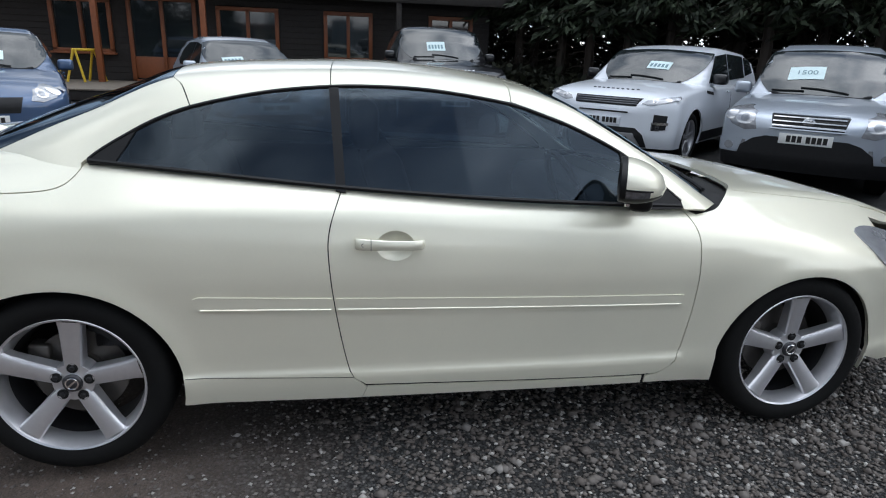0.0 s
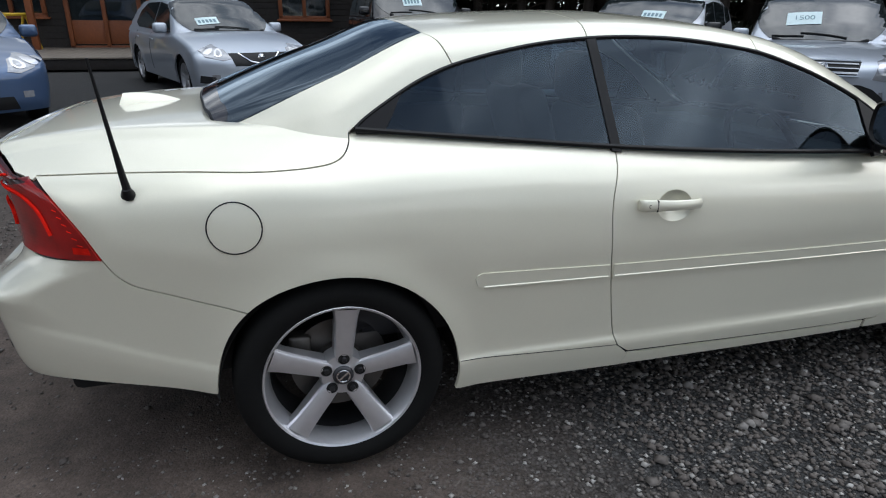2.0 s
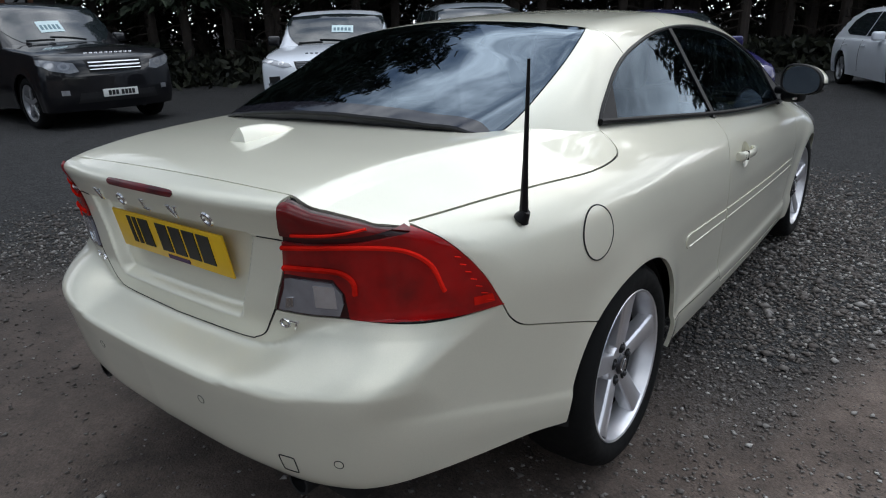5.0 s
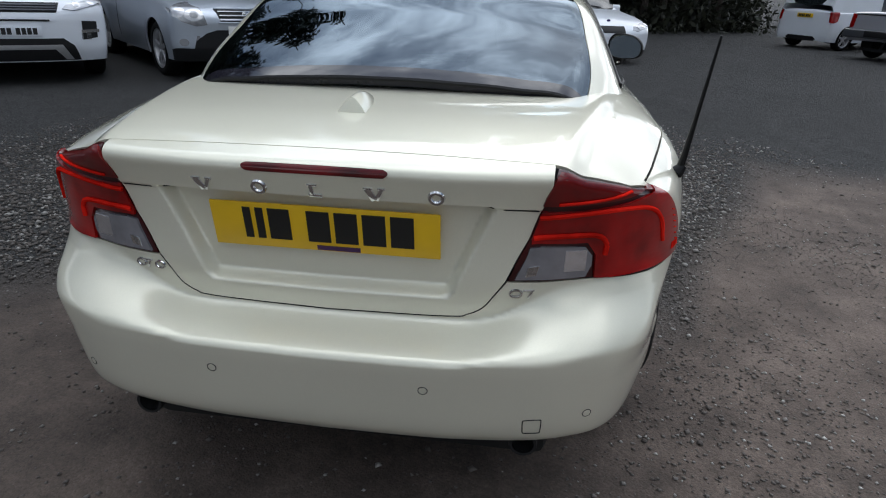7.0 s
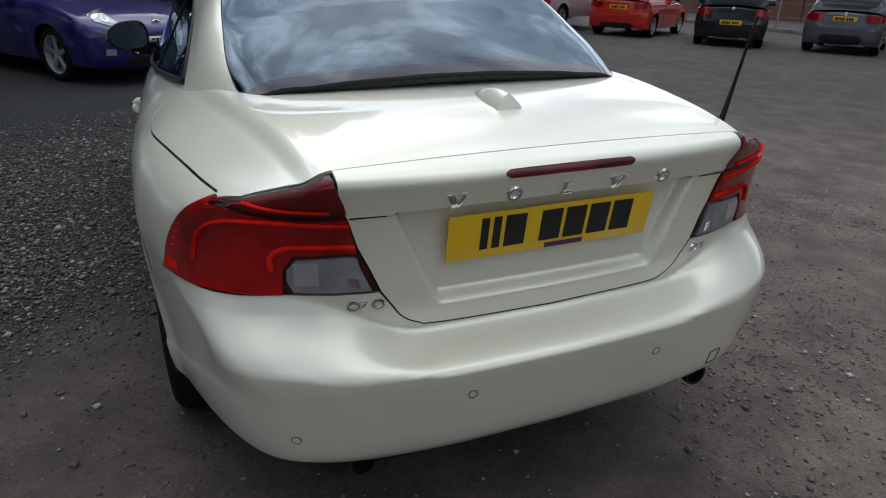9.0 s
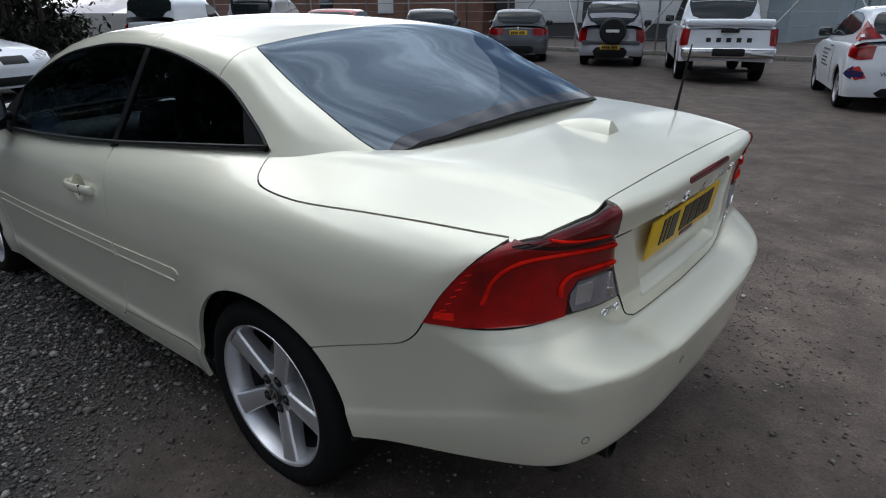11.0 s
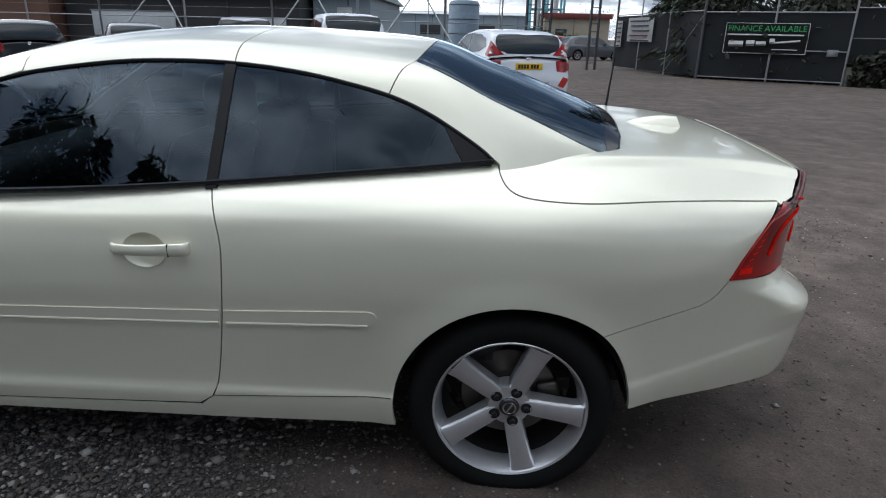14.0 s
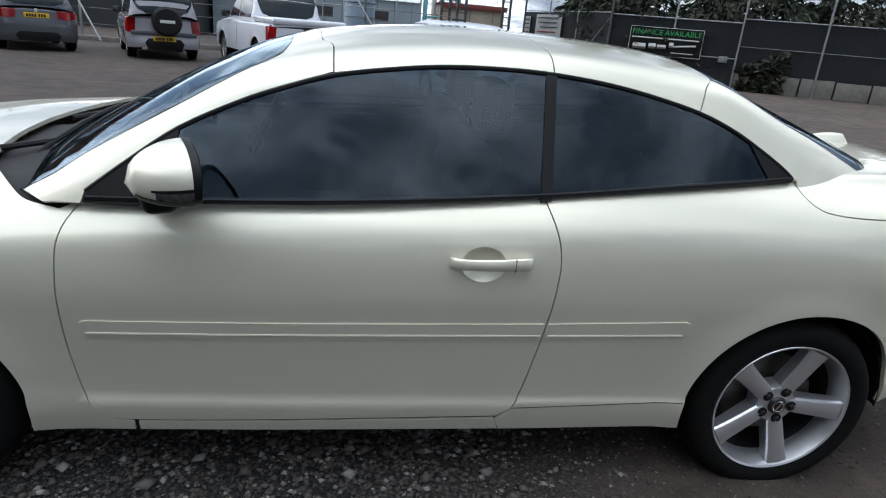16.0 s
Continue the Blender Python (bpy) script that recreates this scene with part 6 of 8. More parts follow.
CLAD = [("bumper_cladding", M_PLASTIC, symu([(0, .26), (.95, .26), (.93, .40), (.72, .44), (.52, .60), (.40, .64), (0, .64)]), .007, False),
        ("fog_lamp_pod", M_SILVER, [(.66, .42), (.90, .42), (.90, .56), (.62, .58)], .012, True),
        ("fog_lens", M_CLEARLENS, [(.76 + .05 * math.cos(t), .49 + .045 * math.sin(t)) for t in np.linspace(0, 2 * math.pi, 14, endpoint=False)], .018, True)]
parked("sport_utility_car", "silver SUV with a barred chrome grille and price card", M_SILVER, dict(suv, wb=2.62, ro=1.0, fo=.88, hw=.89, wheel=.345, belt=1.02,
       top=((-1.1, 1.0), (0, 1.03), (1.8, 1.03), (2.1, 1.06), (2.6, 1.03), (3.15, .95), (3.4, .86), (3.6, .7)),
       roof=((-1.02, 1.05), (-.92, 1.35), (-.78, 1.58), (0, 1.66), (.9, 1.68), (1.4, 1.62), (1.95, 1.30), (2.3, 1.03)),
       ws=((2.28, .60), (1.50, .55)), mirror=1.82, mirror_mat=M_SILVER,
       windows=([(.90, 1.05), (1.95, 1.04), (1.45, 1.53), (.95, 1.57)], [(-.05, 1.06), (.85, 1.05), (.90, 1.57), (-.0, 1.57)], [(-.82, 1.10), (-.12, 1.06), (-.07, 1.57), (-.70, 1.52)]),
       marks=front_marks((.68, .93), .50, (.73, .88, .38), (.28, .44, .58), .50, extra=CLAD), extra=[price_card(1.84, -.40, .40, .21, "1500"), bars((.765, .81, .855), .35, M_CHROME), slim_bars((.73, .885), .37), disc_mark(.81, .06, M_CHROME), plate_at(.63)]), (6.5, 3.9), (-.67, -.74), True, FACING)
parked("hatchback_car", "deep blue hatchback with a price card", M_BLUEP, hatch(wb=2.65, hw=.91, marks=front_marks((.68, .84), .48, (.34, .56, .40), (.24, .33, .55), .36), extra=[price_card(2.02, -.45), disc_mark(.71, .06, M_CHROME, oval=.45), plate_at(.50)]), (7.55, 1.4), (-.8, -.6), True, FACING)
parked("hatchback_car", "white hatchback with a twin grille", M_WHITE, hatch(wb=2.69, hw=.88, belt=.9, marks=front_marks((.62, .74), .42, (.58, .70, .26), (.24, .38, .5), .32), extra=[disc_mark(.78, .035, M_BLUEP), price_card(2.0, -.3)]), (11.6, -1.55), (-.92, -.4), True, FACING)

# the backs along the fence
rh = dict(ro=.68, belt=1.0, tumble=.34, mirror_mat=M_BLACKP, mirror=1.72,
          top=((-.9, .98), (0, 1.0), (1.5, .98), (1.95, .99), (2.4, .96), (2.9, .86), (3.3, .66), (3.5, .5)),
          rprof=((.15, .05), (.4, 0), (.6, 0), (.8, .03), (1.0, .06), (1.5, .2)),
          roof=((-.61, .98), (-.57, 1.14), (-.45, 1.40), (0, 1.475), (.8, 1.49), (1.3, 1.43), (1.85, 1.18), (2.22, .98)),
          ws=((2.20, .6), (1.36, .5)), rw=((-.595, .27), (-.475, .09)), doors=(.75,),
          windows=([(.78, 1.03), (1.88, 1.01), (1.38, 1.36), (.80, 1.40)], [(-.30, 1.17), (.0, 1.08), (.73, 1.03), (.75, 1.40), (.2, 1.38), (-.15, 1.31)]))


def upper_lamps(root, F, G, chart, ch_c):
    pl = [(-.595, .66), (-.595, .86), (-.44, .84), (-.49, .64)]
    me = panel_mesh("upper_tail_lamp", G, ch_c, pl, M_RED, cell=.05, gap=0, skirt=.01, level=.01)
    obj_part("upper_tail_lamp", me, root)
    obj_part("upper_tail_lamp", mirrored(me, "upper_tail_lamp"), root)


def tail_text(root, F, G, chart, ch_c):
    me = text_mesh("We buy your car or van", .085, M_BLUEP, "tail_lettering")
    O = np.array([[-6., 0, .56]])
    p = project(F, O, np.array([[1., 0, 0]]), 6.0)[0]
    o = obj_part("tail_lettering", me, root, "dark blue lettering")
    o.matrix_local = pose(p[0] - .018, .02, .555, 90, 0, -90)


def wraps(cy, s1, s2, q, ue):
    c0 = s2 + q
    return [("vinyl_patch", M_REDP, [(c0 - .35, .88), (c0 - .26, 1.0), (c0 - .20, .78), (c0 - .30, .74)], .004, True),
            ("vinyl_patch", M_REDP, [(c0 - .36, .62), (c0 - .24, .66), (c0 - .14, .50), (c0 - .26, .46)], .004, True),
            ("vinyl_arrow", M_BLUEP, [(ue + .0 - .62, .50), (ue - .62, .58), (ue - .74, .60), (ue - .74, .66), (ue - .86, .55), (ue - .74, .47), (ue - .74, .50)], .005, False)]


def side_lines(root, F, G, chart, ch_c):
    for k, (z, x0, x1) in enumerate(((.80, 1.05, 1.75), (.73, 1.25, 1.75), (.67, 1.2, 1.75), (.61, 1.3, 1.75), (.55, 1.1, 1.75))):
        p = side_at(F, lambda x, zz: (np.stack([x, np.full(len(x), 1.5), zz], 1), np.tile([0., -1, 0], (len(x), 1)), 1.4), (x0 + x1) / 2, z)
        for sg in (1, -1):
            part("side_lettering_bar", bm_box(x1 - x0, .004, .028, (x0 + x1) / 2, sg * (p[1] + .004), z), M_GREYP, root, smooth=False)


parked("hatchback_car", "white hatchback with red and blue vinyl graphics", M_WHITE, hatch(wb=2.49, fo=.8, hw=.86, wheel=.30, **rh, handle_mat=M_BLACKP,
       marks=rear_marks((.74, .96), .40, -.12, .36, more=wraps), extra=[upper_lamps, tail_text, side_lines, plate_at(.84, True), disc_mark(.97, .05, M_CHROME, True, .45)]), (-.53, -10.0), (.30, -.95), False, BACKS)
parked("hatchback_car", "grey hatchback seen from behind", M_GREYP, hatch(wb=2.54, fo=.8, hw=.87, wheel=.31, **rh, marks=rear_marks((.74, .95), .40, .02, .45), extra=[plate_at(.82, True), disc_mark(.93, .04, M_CHROME, True)]), (9.55, -14.9), (.52, -.855), False, BACKS)
parked("hatchback_car", "black hatchback seen from behind", M_BLACKP, hatch(wb=2.54, fo=.8, hw=.87, wheel=.31, **rh, marks=rear_marks((.74, .95), .40, -.08, .40), extra=[plate_at(.60, True), disc_mark(.93, .04, M_CHROME, True)]), (11.3, -12.9), (.68, -.73), False, BACKS)
parked("hatchback_car", "red hatchback seen from behind", M_REDP, hatch(wb=2.65, fo=.85, hw=.91, wheel=.32, **rh, marks=rear_marks((.76, .95), .42, .0, .38), extra=[plate_at(.80, True)]), (14.2, -11.7), (.54, -.84), False, BACKS)


def spare(root, F, G, chart, ch_c):
    w = part("spare_wheel_cover", bm_lathe([(0, .10), (.29, .09), (.335, .05), (.345, 0), (.345, -.09), (0, -.09)], 36), M_PLASTIC, root, "black spare wheel cover")
    w.matrix_local = pose(-1.03, -.05, .92, 0, 0, 90)
    me = bm_box(.34, .006, .07, 0, .102, 0, .004)
    part("cover_bar", me, M_WPLATE, w)


parked("sport_utility_car", "silver small SUV with a black spare wheel cover", M_PALEP, dict(suv, wb=2.48, ro=.80, fo=.75, hw=.85, wheel=.35, belt=1.02,
       top=((-1.1, 1.02), (0, 1.03), (1.8, 1.03), (2.1, 1.05), (2.6, 1.0), (3.0, .94), (3.3, .8)),
       roof=((-.86, 1.02), (-.80, 1.35), (-.70, 1.62), (0, 1.68), (.8, 1.69), (1.3, 1.62), (1.8, 1.25), (2.05, 1.02)),
       ws=((2.03, .58), (1.4, .55)), rw=((-.855, .24), (-.74, .10)), mirror=1.62, mirror_mat=M_PLASTIC, rprof=((.15, .05), (.4, 0), (.6, .03), (1.0, .05), (1.5, .1)),
       windows=([(.80, 1.05), (1.75, 1.04), (1.35, 1.55), (.85, 1.58)], [(-.05, 1.05), (.75, 1.05), (.80, 1.58), (-.0, 1.58)], [(-.70, 1.07), (-.12, 1.05), (-.07, 1.58), (-.62, 1.55)]),
       marks=rear_marks((.62, .98), .46, -.22, .50), extra=[spare, plate_at(.50, True), rows_of_bars(-9, .62, 1, 1.5, .10, 0, M_GREYP, "rear_bumper_bar", .02)]), (6.66, -15.2), (.38, -.92), False, BACKS)


def pickup(paint, beacon=False):
    def bed(root, F, G, chart, ch_c):
        if beacon:
            b = bm_box(.06, 1.1, .05, 1.5, 0, 1.86, .01)
            part("roof_bar", b, M_PLASTIC, root)
            part("beacon", bm_box(.22, .5, .13, 1.5, 0, 1.94, .03, 3), plain("orange_beacon", (.75, .16, .02), .3), root, "orange beacon")
            for sg in (1, -1):
                part("roll_bar", bm_tube([(.55, sg * .62, 1.02), (.50, sg * .6, 1.75), (.50, 0, 1.78)], .035, 8), M_PLASTIC, root)
        else:
            part("bed_cover", bm_box(1.75, 1.62, .13, -.22, 0, 1.19, .05, 3), paint, root, "white bed cover")
            part("tailgate_handle", bm_box(.03, .34, .06, -1.09, 0, 1.03, .01), M_PLASTIC, root)
        part("step_bumper", bm_box(.20, 1.75, .20, -1.13, 0, .62, .04, 3), M_CHROME if not beacon else M_GREYP, root, "stepped rear bumper")
        part("bumper_centre", bm_box(.21, .62, .16, -1.135, 0, .63, .03), M_PLASTIC, root)
    return dict(suv, wb=3.08, ro=1.05, fo=.95, hw=.90, wheel=.385, clear=.42, belt=1.17, tumble=.22, tail=.03, nose=.2,
                top=((-1.3, 1.15), (0, 1.16), (1.2, 1.16), (2.3, 1.2), (2.9, 1.16), (3.6, 1.08), (3.9, .95), (4.1, .7)), rprof=((.2, .04), (.5, 0), (1.2, 0), (1.6, .02)),
                roof=((.42, 1.17), (.50, 1.45), (.62, 1.74), (1.0, 1.80), (1.7, 1.81), (2.1, 1.74), (2.5, 1.45), (2.85, 1.17)),
                ws=((2.83, .62), (2.15, .55)), rw=((.44, .22), (.60, .09)), mirror=2.45, mirror_mat=M_PLASTIC,
                windows=([(1.65, 1.2), (2.5, 1.2), (2.1, 1.66), (1.7, 1.68)], [(.62, 1.2), (1.6, 1.2), (1.62, 1.68), (.72, 1.67)]),
                doors=(1.62,), marks=rear_marks((.74, 1.08), .46, -.24, .3), extra=[bed, plate_at(.66, True)] + ([] if beacon else [rows_of_bars(-9, .86, 5, .09, .085, .10, M_INK, "tailgate_bar", .006)]))


parked("pickup_truck", "white pickup truck with a covered bed", M_WHITE, pickup(M_WHITE), (3.05, -12.9), (.42, -.91), False, BACKS)
parked("pickup_truck", "dusty silver pickup truck with an orange beacon", M_PALEP, pickup(M_PALEP, True), (15.95, -9.7), (.50, -.866), False, BACKS)
van = dict(suv, wb=2.73, ro=.75, fo=.90, hw=.905, wheel=.32, clear=.22, belt=1.10, tumble=.12, tail=.03,
           top=((-.9, 1.1), (0, 1.1), (1.8, 1.1), (2.3, 1.12), (2.8, 1.05), (3.4, .85), (3.7, .6)), rprof=((.15, .04), (.4, 0), (.8, 0), (1.5, .03)),
           roof=((-.74, 1.1), (-.71, 1.5), (-.62, 1.78), (0, 1.82), (1.2, 1.82), (1.7, 1.74), (2.3, 1.35), (2.65, 1.1)),
           ws=((2.63, .62), (1.8, .6)), rw=((-.735, .20), (-.66, .08)), mirror=2.15, mirror_mat=M_PLASTIC,
           windows=([(1.35, 1.12), (2.2, 1.12), (1.75, 1.6), (1.4, 1.62)],), doors=(1.3,), marks=rear_marks((.75, 1.06), .46, -.26, .36), extra=[plate_at(.92, True)])
parked("panel_van", "white panel van seen from behind", M_WHITE, van, (19.2, -8.85), (.52, -.85), False, BACKS)


# ---- the yard's edges: cabin, trees, fences, buildings ----
M_TIMBER = plain("dark_stained_timber", (.016, .012, .010), .75, vary=.35, scale=14, bump=.3)
M_ORANGE = plain("orange_stained_wood", (.20, .058, .018), .5, vary=.25, scale=20, bump=.15)
M_DECK = plain("weathered_deck_wood", (.15, .125, .10), .8, vary=.3, scale=25, bump=.3)
M_ROOF = plain("dark_roof_felt", (.02, .02, .022), .85, vary=.3, scale=20)
M_GALV = plain("galvanised_steel", (.30, .31, .32), .45, .7, vary=.2, scale=40)
M_DARKSTEEL = plain("dull_dark_steel", (.07, .075, .08), .5, .5, vary=.2)
M_NET = plain("dark_screen_netting", (.030, .034, .038), .85, vary=.25, scale=8, bump=.2, bscale=120)
M_CONC = plain("stained_concrete", (.17, .16, .14), .9, vary=.4, scale=7, bump=.3)
M_BRICKB = plain("brown_brick_wall", (.15, .075, .05), .85, vary=.3, scale=18, bump=.3)
M_CLAD = plain("grey_blue_cladding", (.26, .32, .36), .6, vary=.12, scale=5)
M_DCLAD = plain("dark_cladding", (.035, .036, .038), .7, vary=.2, scale=5)
M_FASCIA = plain("maroon_fascia", (.16, .03, .025), .5, vary=.15)
M_WHITEB = plain("white_board", (.55, .57, .58), .6, vary=.1, scale=4)
M_TURQ = plain("turquoise_steel", (.12, .36, .42), .5, vary=.15)
M_TANK = plain("blue_grey_tank", (.16, .22, .28), .5, vary=.2)
M_YELL = plain("yellow_paint", (.55, .36, .02), .5, vary=.15)
M_BARK = plain("conifer_bark", (.045, .034, .027), .9, vary=.4, scale=18, bump=.6)


def needle_mat(name, a, b):
    m, n, l, bs = node_mat(name)
    g = n.new("ShaderNodeNewGeometry")
    r = n.new("ShaderNodeValToRGB")
    r.color_ramp.elements[0].color = (*a, 1)
    r.color_ramp.elements[1].color = (*b, 1)
    l.new(g.outputs["Random Per Island"], r.inputs["Fac"])
    l.new(r.outputs[0], bs.inputs["Base Color"])
    bs.inputs["Roughness"].default_value = .7
    return m


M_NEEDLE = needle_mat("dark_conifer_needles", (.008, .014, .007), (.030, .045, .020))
# leaves near black: the dense wood's shade is put into their colour
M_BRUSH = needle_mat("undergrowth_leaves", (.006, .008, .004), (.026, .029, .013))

cabin = thing("timber_cabin", "dark stained timber cabin with orange window frames", "building")
WY = 15.5
hole = [(-6.15, -4.78, 1.02, 2.25), (-4.3, -2.7, .28, 2.35), (.68, 1.9, 1.02, 2.2), (3.55, 4.7, 1.02, 2.2), (-2.1, -.6, 1.1, 2.2)]
k = 0
z = .2
while z < 3.0:
    xs = [-13.0, 5.2]
    cuts = sorted([(a, b) for a, b, c, d in hole if c < z + .14 and d > z])
    x = -13.0
    for a, b in cuts + [(5.2, 5.2)]:
        if a - x > .05:
            part("wall_board", bm_box(a - x, .05, .146, (a + x) / 2, WY + .006 * (k % 2), z + .07, .006, 1), M_TIMBER, cabin)
        x = b
    z += .148
    k += 1
# added black sheet close behind the boards, in place of a dark interior
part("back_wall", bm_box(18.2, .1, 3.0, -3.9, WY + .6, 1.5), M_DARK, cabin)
part("end_wall", bm_box(.1, 6, 3.0, 5.2, WY + 3, 1.5), M_TIMBER, cabin)
part("end_wall", bm_box(.1, 6, 3.0, -13, WY + 3, 1.5), M_TIMBER, cabin)
rf = bm_box(19.2, 4.6, .12, -3.9, WY + 1.4, 3.15, .02, m=Matrix.Rotation(radians(14), 4, "X"))
part("roof", rf, M_ROOF, cabin)
part("gutter_board", bm_box(19.2, .05, .22, -3.9, WY - .82, 2.62, .01), M_TIMBER, cabin)
for a, b, c, d in hole:
    is_door = c < .5
    fr = new("door" if is_door else "window")
    fr.parent = cabin
    t = .10
    for q, (sx, sz, px, pz) in enumerate(((b - a + .1, t, (a + b) / 2, d), (b - a + .1, t, (a + b) / 2, c), (t, d - c, a, (c + d) / 2), (t, d - c, b, (c + d) / 2), (.09, d - c, (a + b) / 2, (c + d) / 2))):
        part("frame_rail", bm_box(sx, .09, sz, px, WY - .05, pz, .008), M_ORANGE, fr)
    for h in (0, 1):
        w = (b - a) / 2
        part("pane", bm_box(w - .05, .02, d - c - .05, a + w * (h + .5), WY + .02, (c + d) / 2), M_CARGLASS, fr)
        if is_door:
            part("door_panel", bm_box(w - .1, .05, .55, a + w * (h + .5), WY - .02, c + .36, .01), M_ORANGE, fr)
    if not is_door:
        part("sill", bm_box(b - a + .2, .16, .05, (a + b) / 2, WY - .09, c - .06, .01), M_ORANGE, fr)
for px in (-4.9, -2.35, 2.6, -8):
    part("post", bm_box(.14, .14, 2.5, px, WY - .75, 1.5, .01), M_ORANGE if px < -2 else M_TIMBER, cabin)
deck_t = thing("timber_deck", "weathered timber deck before the cabin", "deck")
for i in range(56):
    part("deck_board", bm_box(.145, 3.15, .035, -9.6 + i * .152, 13.85, .268, .004, 1), M_DECK, deck_t)
part("deck_beam", bm_box(8.6, .06, .20, -5.4, 12.34, .14, .005), M_TIMBER, deck_t)
part("deck_base", bm_box(8.5, 3.0, .2, -5.4, 13.9, .12), M_DARK, deck_t)
tr = thing("folding_trestle", "yellow folding trestle on the deck", "trestle")
for sg in (1, -1):
    part("leg", bm_tube([(-5.35 + sg * .02, 14.4, 1.05), (-5.35 + sg * .2, 14.3, .29)], .03, 6), M_YELL, tr)
    part("leg", bm_tube([(-5.05 + sg * .02, 14.8, 1.05), (-5.05 + sg * .2, 14.9, .29)], .03, 6), M_YELL, tr)
part("top_bar", bm_tube([(-5.4, 14.4, 1.05), (-5.0, 14.8, 1.05)], .035, 6), M_YELL, tr)


# conifers
def conifer(seed, h=10.0, low=2.2, spread=1.9):
    rnd = random.Random(seed)
    root = thing("conifer_tree", "tall dark conifer with a bare lower trunk", "tree", "conifers behind the cars")
    tk = bm_tube([(rnd.uniform(-.05, .05) * i, rnd.uniform(-.05, .05) * i, h * i / 6) for i in range(7)], .15, 9, .02)
    t = part("trunk", tk, M_BARK, root)
    vs, fs = [], []
    lb = bmesh.new()
    z = 1.1
    while z < h - .3:
        kz = (z - 1.0) / (h - 1.0)
        dead = z < low
        for j in range(3 if dead else 6):
            a = rnd.uniform(0, 2 * math.pi)
            ln = (rnd.uniform(.4, .9) if dead else spread * (1 - kz) ** .8 * rnd.uniform(.65, 1.15) + .15)
            dx, dy = math.cos(a), math.sin(a)
            tip = Vector((dx * ln, dy * ln, z - ln * .22))
            bm_tube([(0, 0, z), (dx * ln * .5, dy * ln * .5, z - ln * .04), tuple(tip)], .022 * (1 - kz) + .006, 4, .004, bm=lb)
            if dead:
                continue
            for m in range(int(16 * ln) + 7):
                s = rnd.uniform(.15, 1.05)
                c = Vector((dx * ln * s, dy * ln * s, z - ln * .22 * s * s + rnd.uniform(-.10, .08)))
                side = Vector((-dy, dx, 0)) * rnd.uniform(-.34, .34) * (1.15 - s * .6)
                c += side
                d = (Vector((dx, dy, -.45)) + side * 1.6 + Vector((rnd.uniform(-.4, .4), rnd.uniform(-.4, .4), rnd.uniform(-.5, .15)))).normalized()
                w = d.cross(Vector((rnd.uniform(-1, 1), rnd.uniform(-1, 1), rnd.uniform(-1, 1)))).normalized()
                L, W = rnd.uniform(.13, .30), rnd.uniform(.028, .065)
                i0 = len(vs)
                vs += [c - d * L * .4, c + w * W, c + d * L, c - w * W]
                fs.append((i0, i0 + 1, i0 + 2, i0 + 3))
        z += .20 if z < 5 else .34
    tagged(part("twig_mass", lb, M_BARK, root), kind="stuff")
    tagged(obj_part("crown", mesh_of("crown", vs, fs, M_NEEDLE, False), root), kind="stuff")
    return root


tree_a = conifer(3, 10.5, 2.4, 2.0)
tree_b = conifer(8, 9.0, 2.0, 1.8)
tree_c = conifer(14, 11.5, 2.7, 2.2)
tree_a.matrix_world = pose(6.4, 16.2, 0)
tree_b.matrix_world = pose(8.0, 14.6, 0)
tree_c.matrix_world = pose(9.6, 13.2, 0)
rnd = random.Random(5)
spots = []
line = [(6.2, 17.0), (9.4, 13.4), (12.6, 10.2), (15.2, 6.6), (17.6, 2.6), (20.4, -1.2), (23.5, -4.6), (26.5, -8.6)]
for (xa, ya), (xb, yb) in zip(line, line[1:]):
    for q in (.2, .5, .8):
        for off in (0, 1.7, 3.6):
            nx, ny = (yb - ya), -(xb - xa)
            ln = math.hypot(nx, ny)
            x = xa + (xb - xa) * q - nx / ln * off * -1 * (-1) + rnd.uniform(-.5, .5)
            y = ya + (yb - ya) * q - ny / ln * off * -1 * (-1) + rnd.uniform(-.5, .5)
            spots.append((x, y, 1.0 if off == 0 else 1.45))
for i, (x, y, tall) in enumerate(spots):
    copy_thing((tree_a, tree_b, tree_c)[i % 3], pose(x, y, 0, 0, 0, rnd.uniform(0, 360)) @ Matrix.Scale(tall, 4))
for i, (x, y) in enumerate([(-10.5, -24.5), (-12.4, -23.5), (-14.5, -22.6), (-16.6, -21.6), (-18.8, -20.6), (-9.6, -26.5), (-13.6, -25.3), (-17.5, -24), (-21, -19.5), (-23, -18.5), (-20, -23), (-8.6, -25.0), (-8.9, -29)]):
    copy_thing((tree_b, tree_a, tree_c)[i % 3], pose(x, y, -1.6, 0, 0, rnd.uniform(0, 360)))


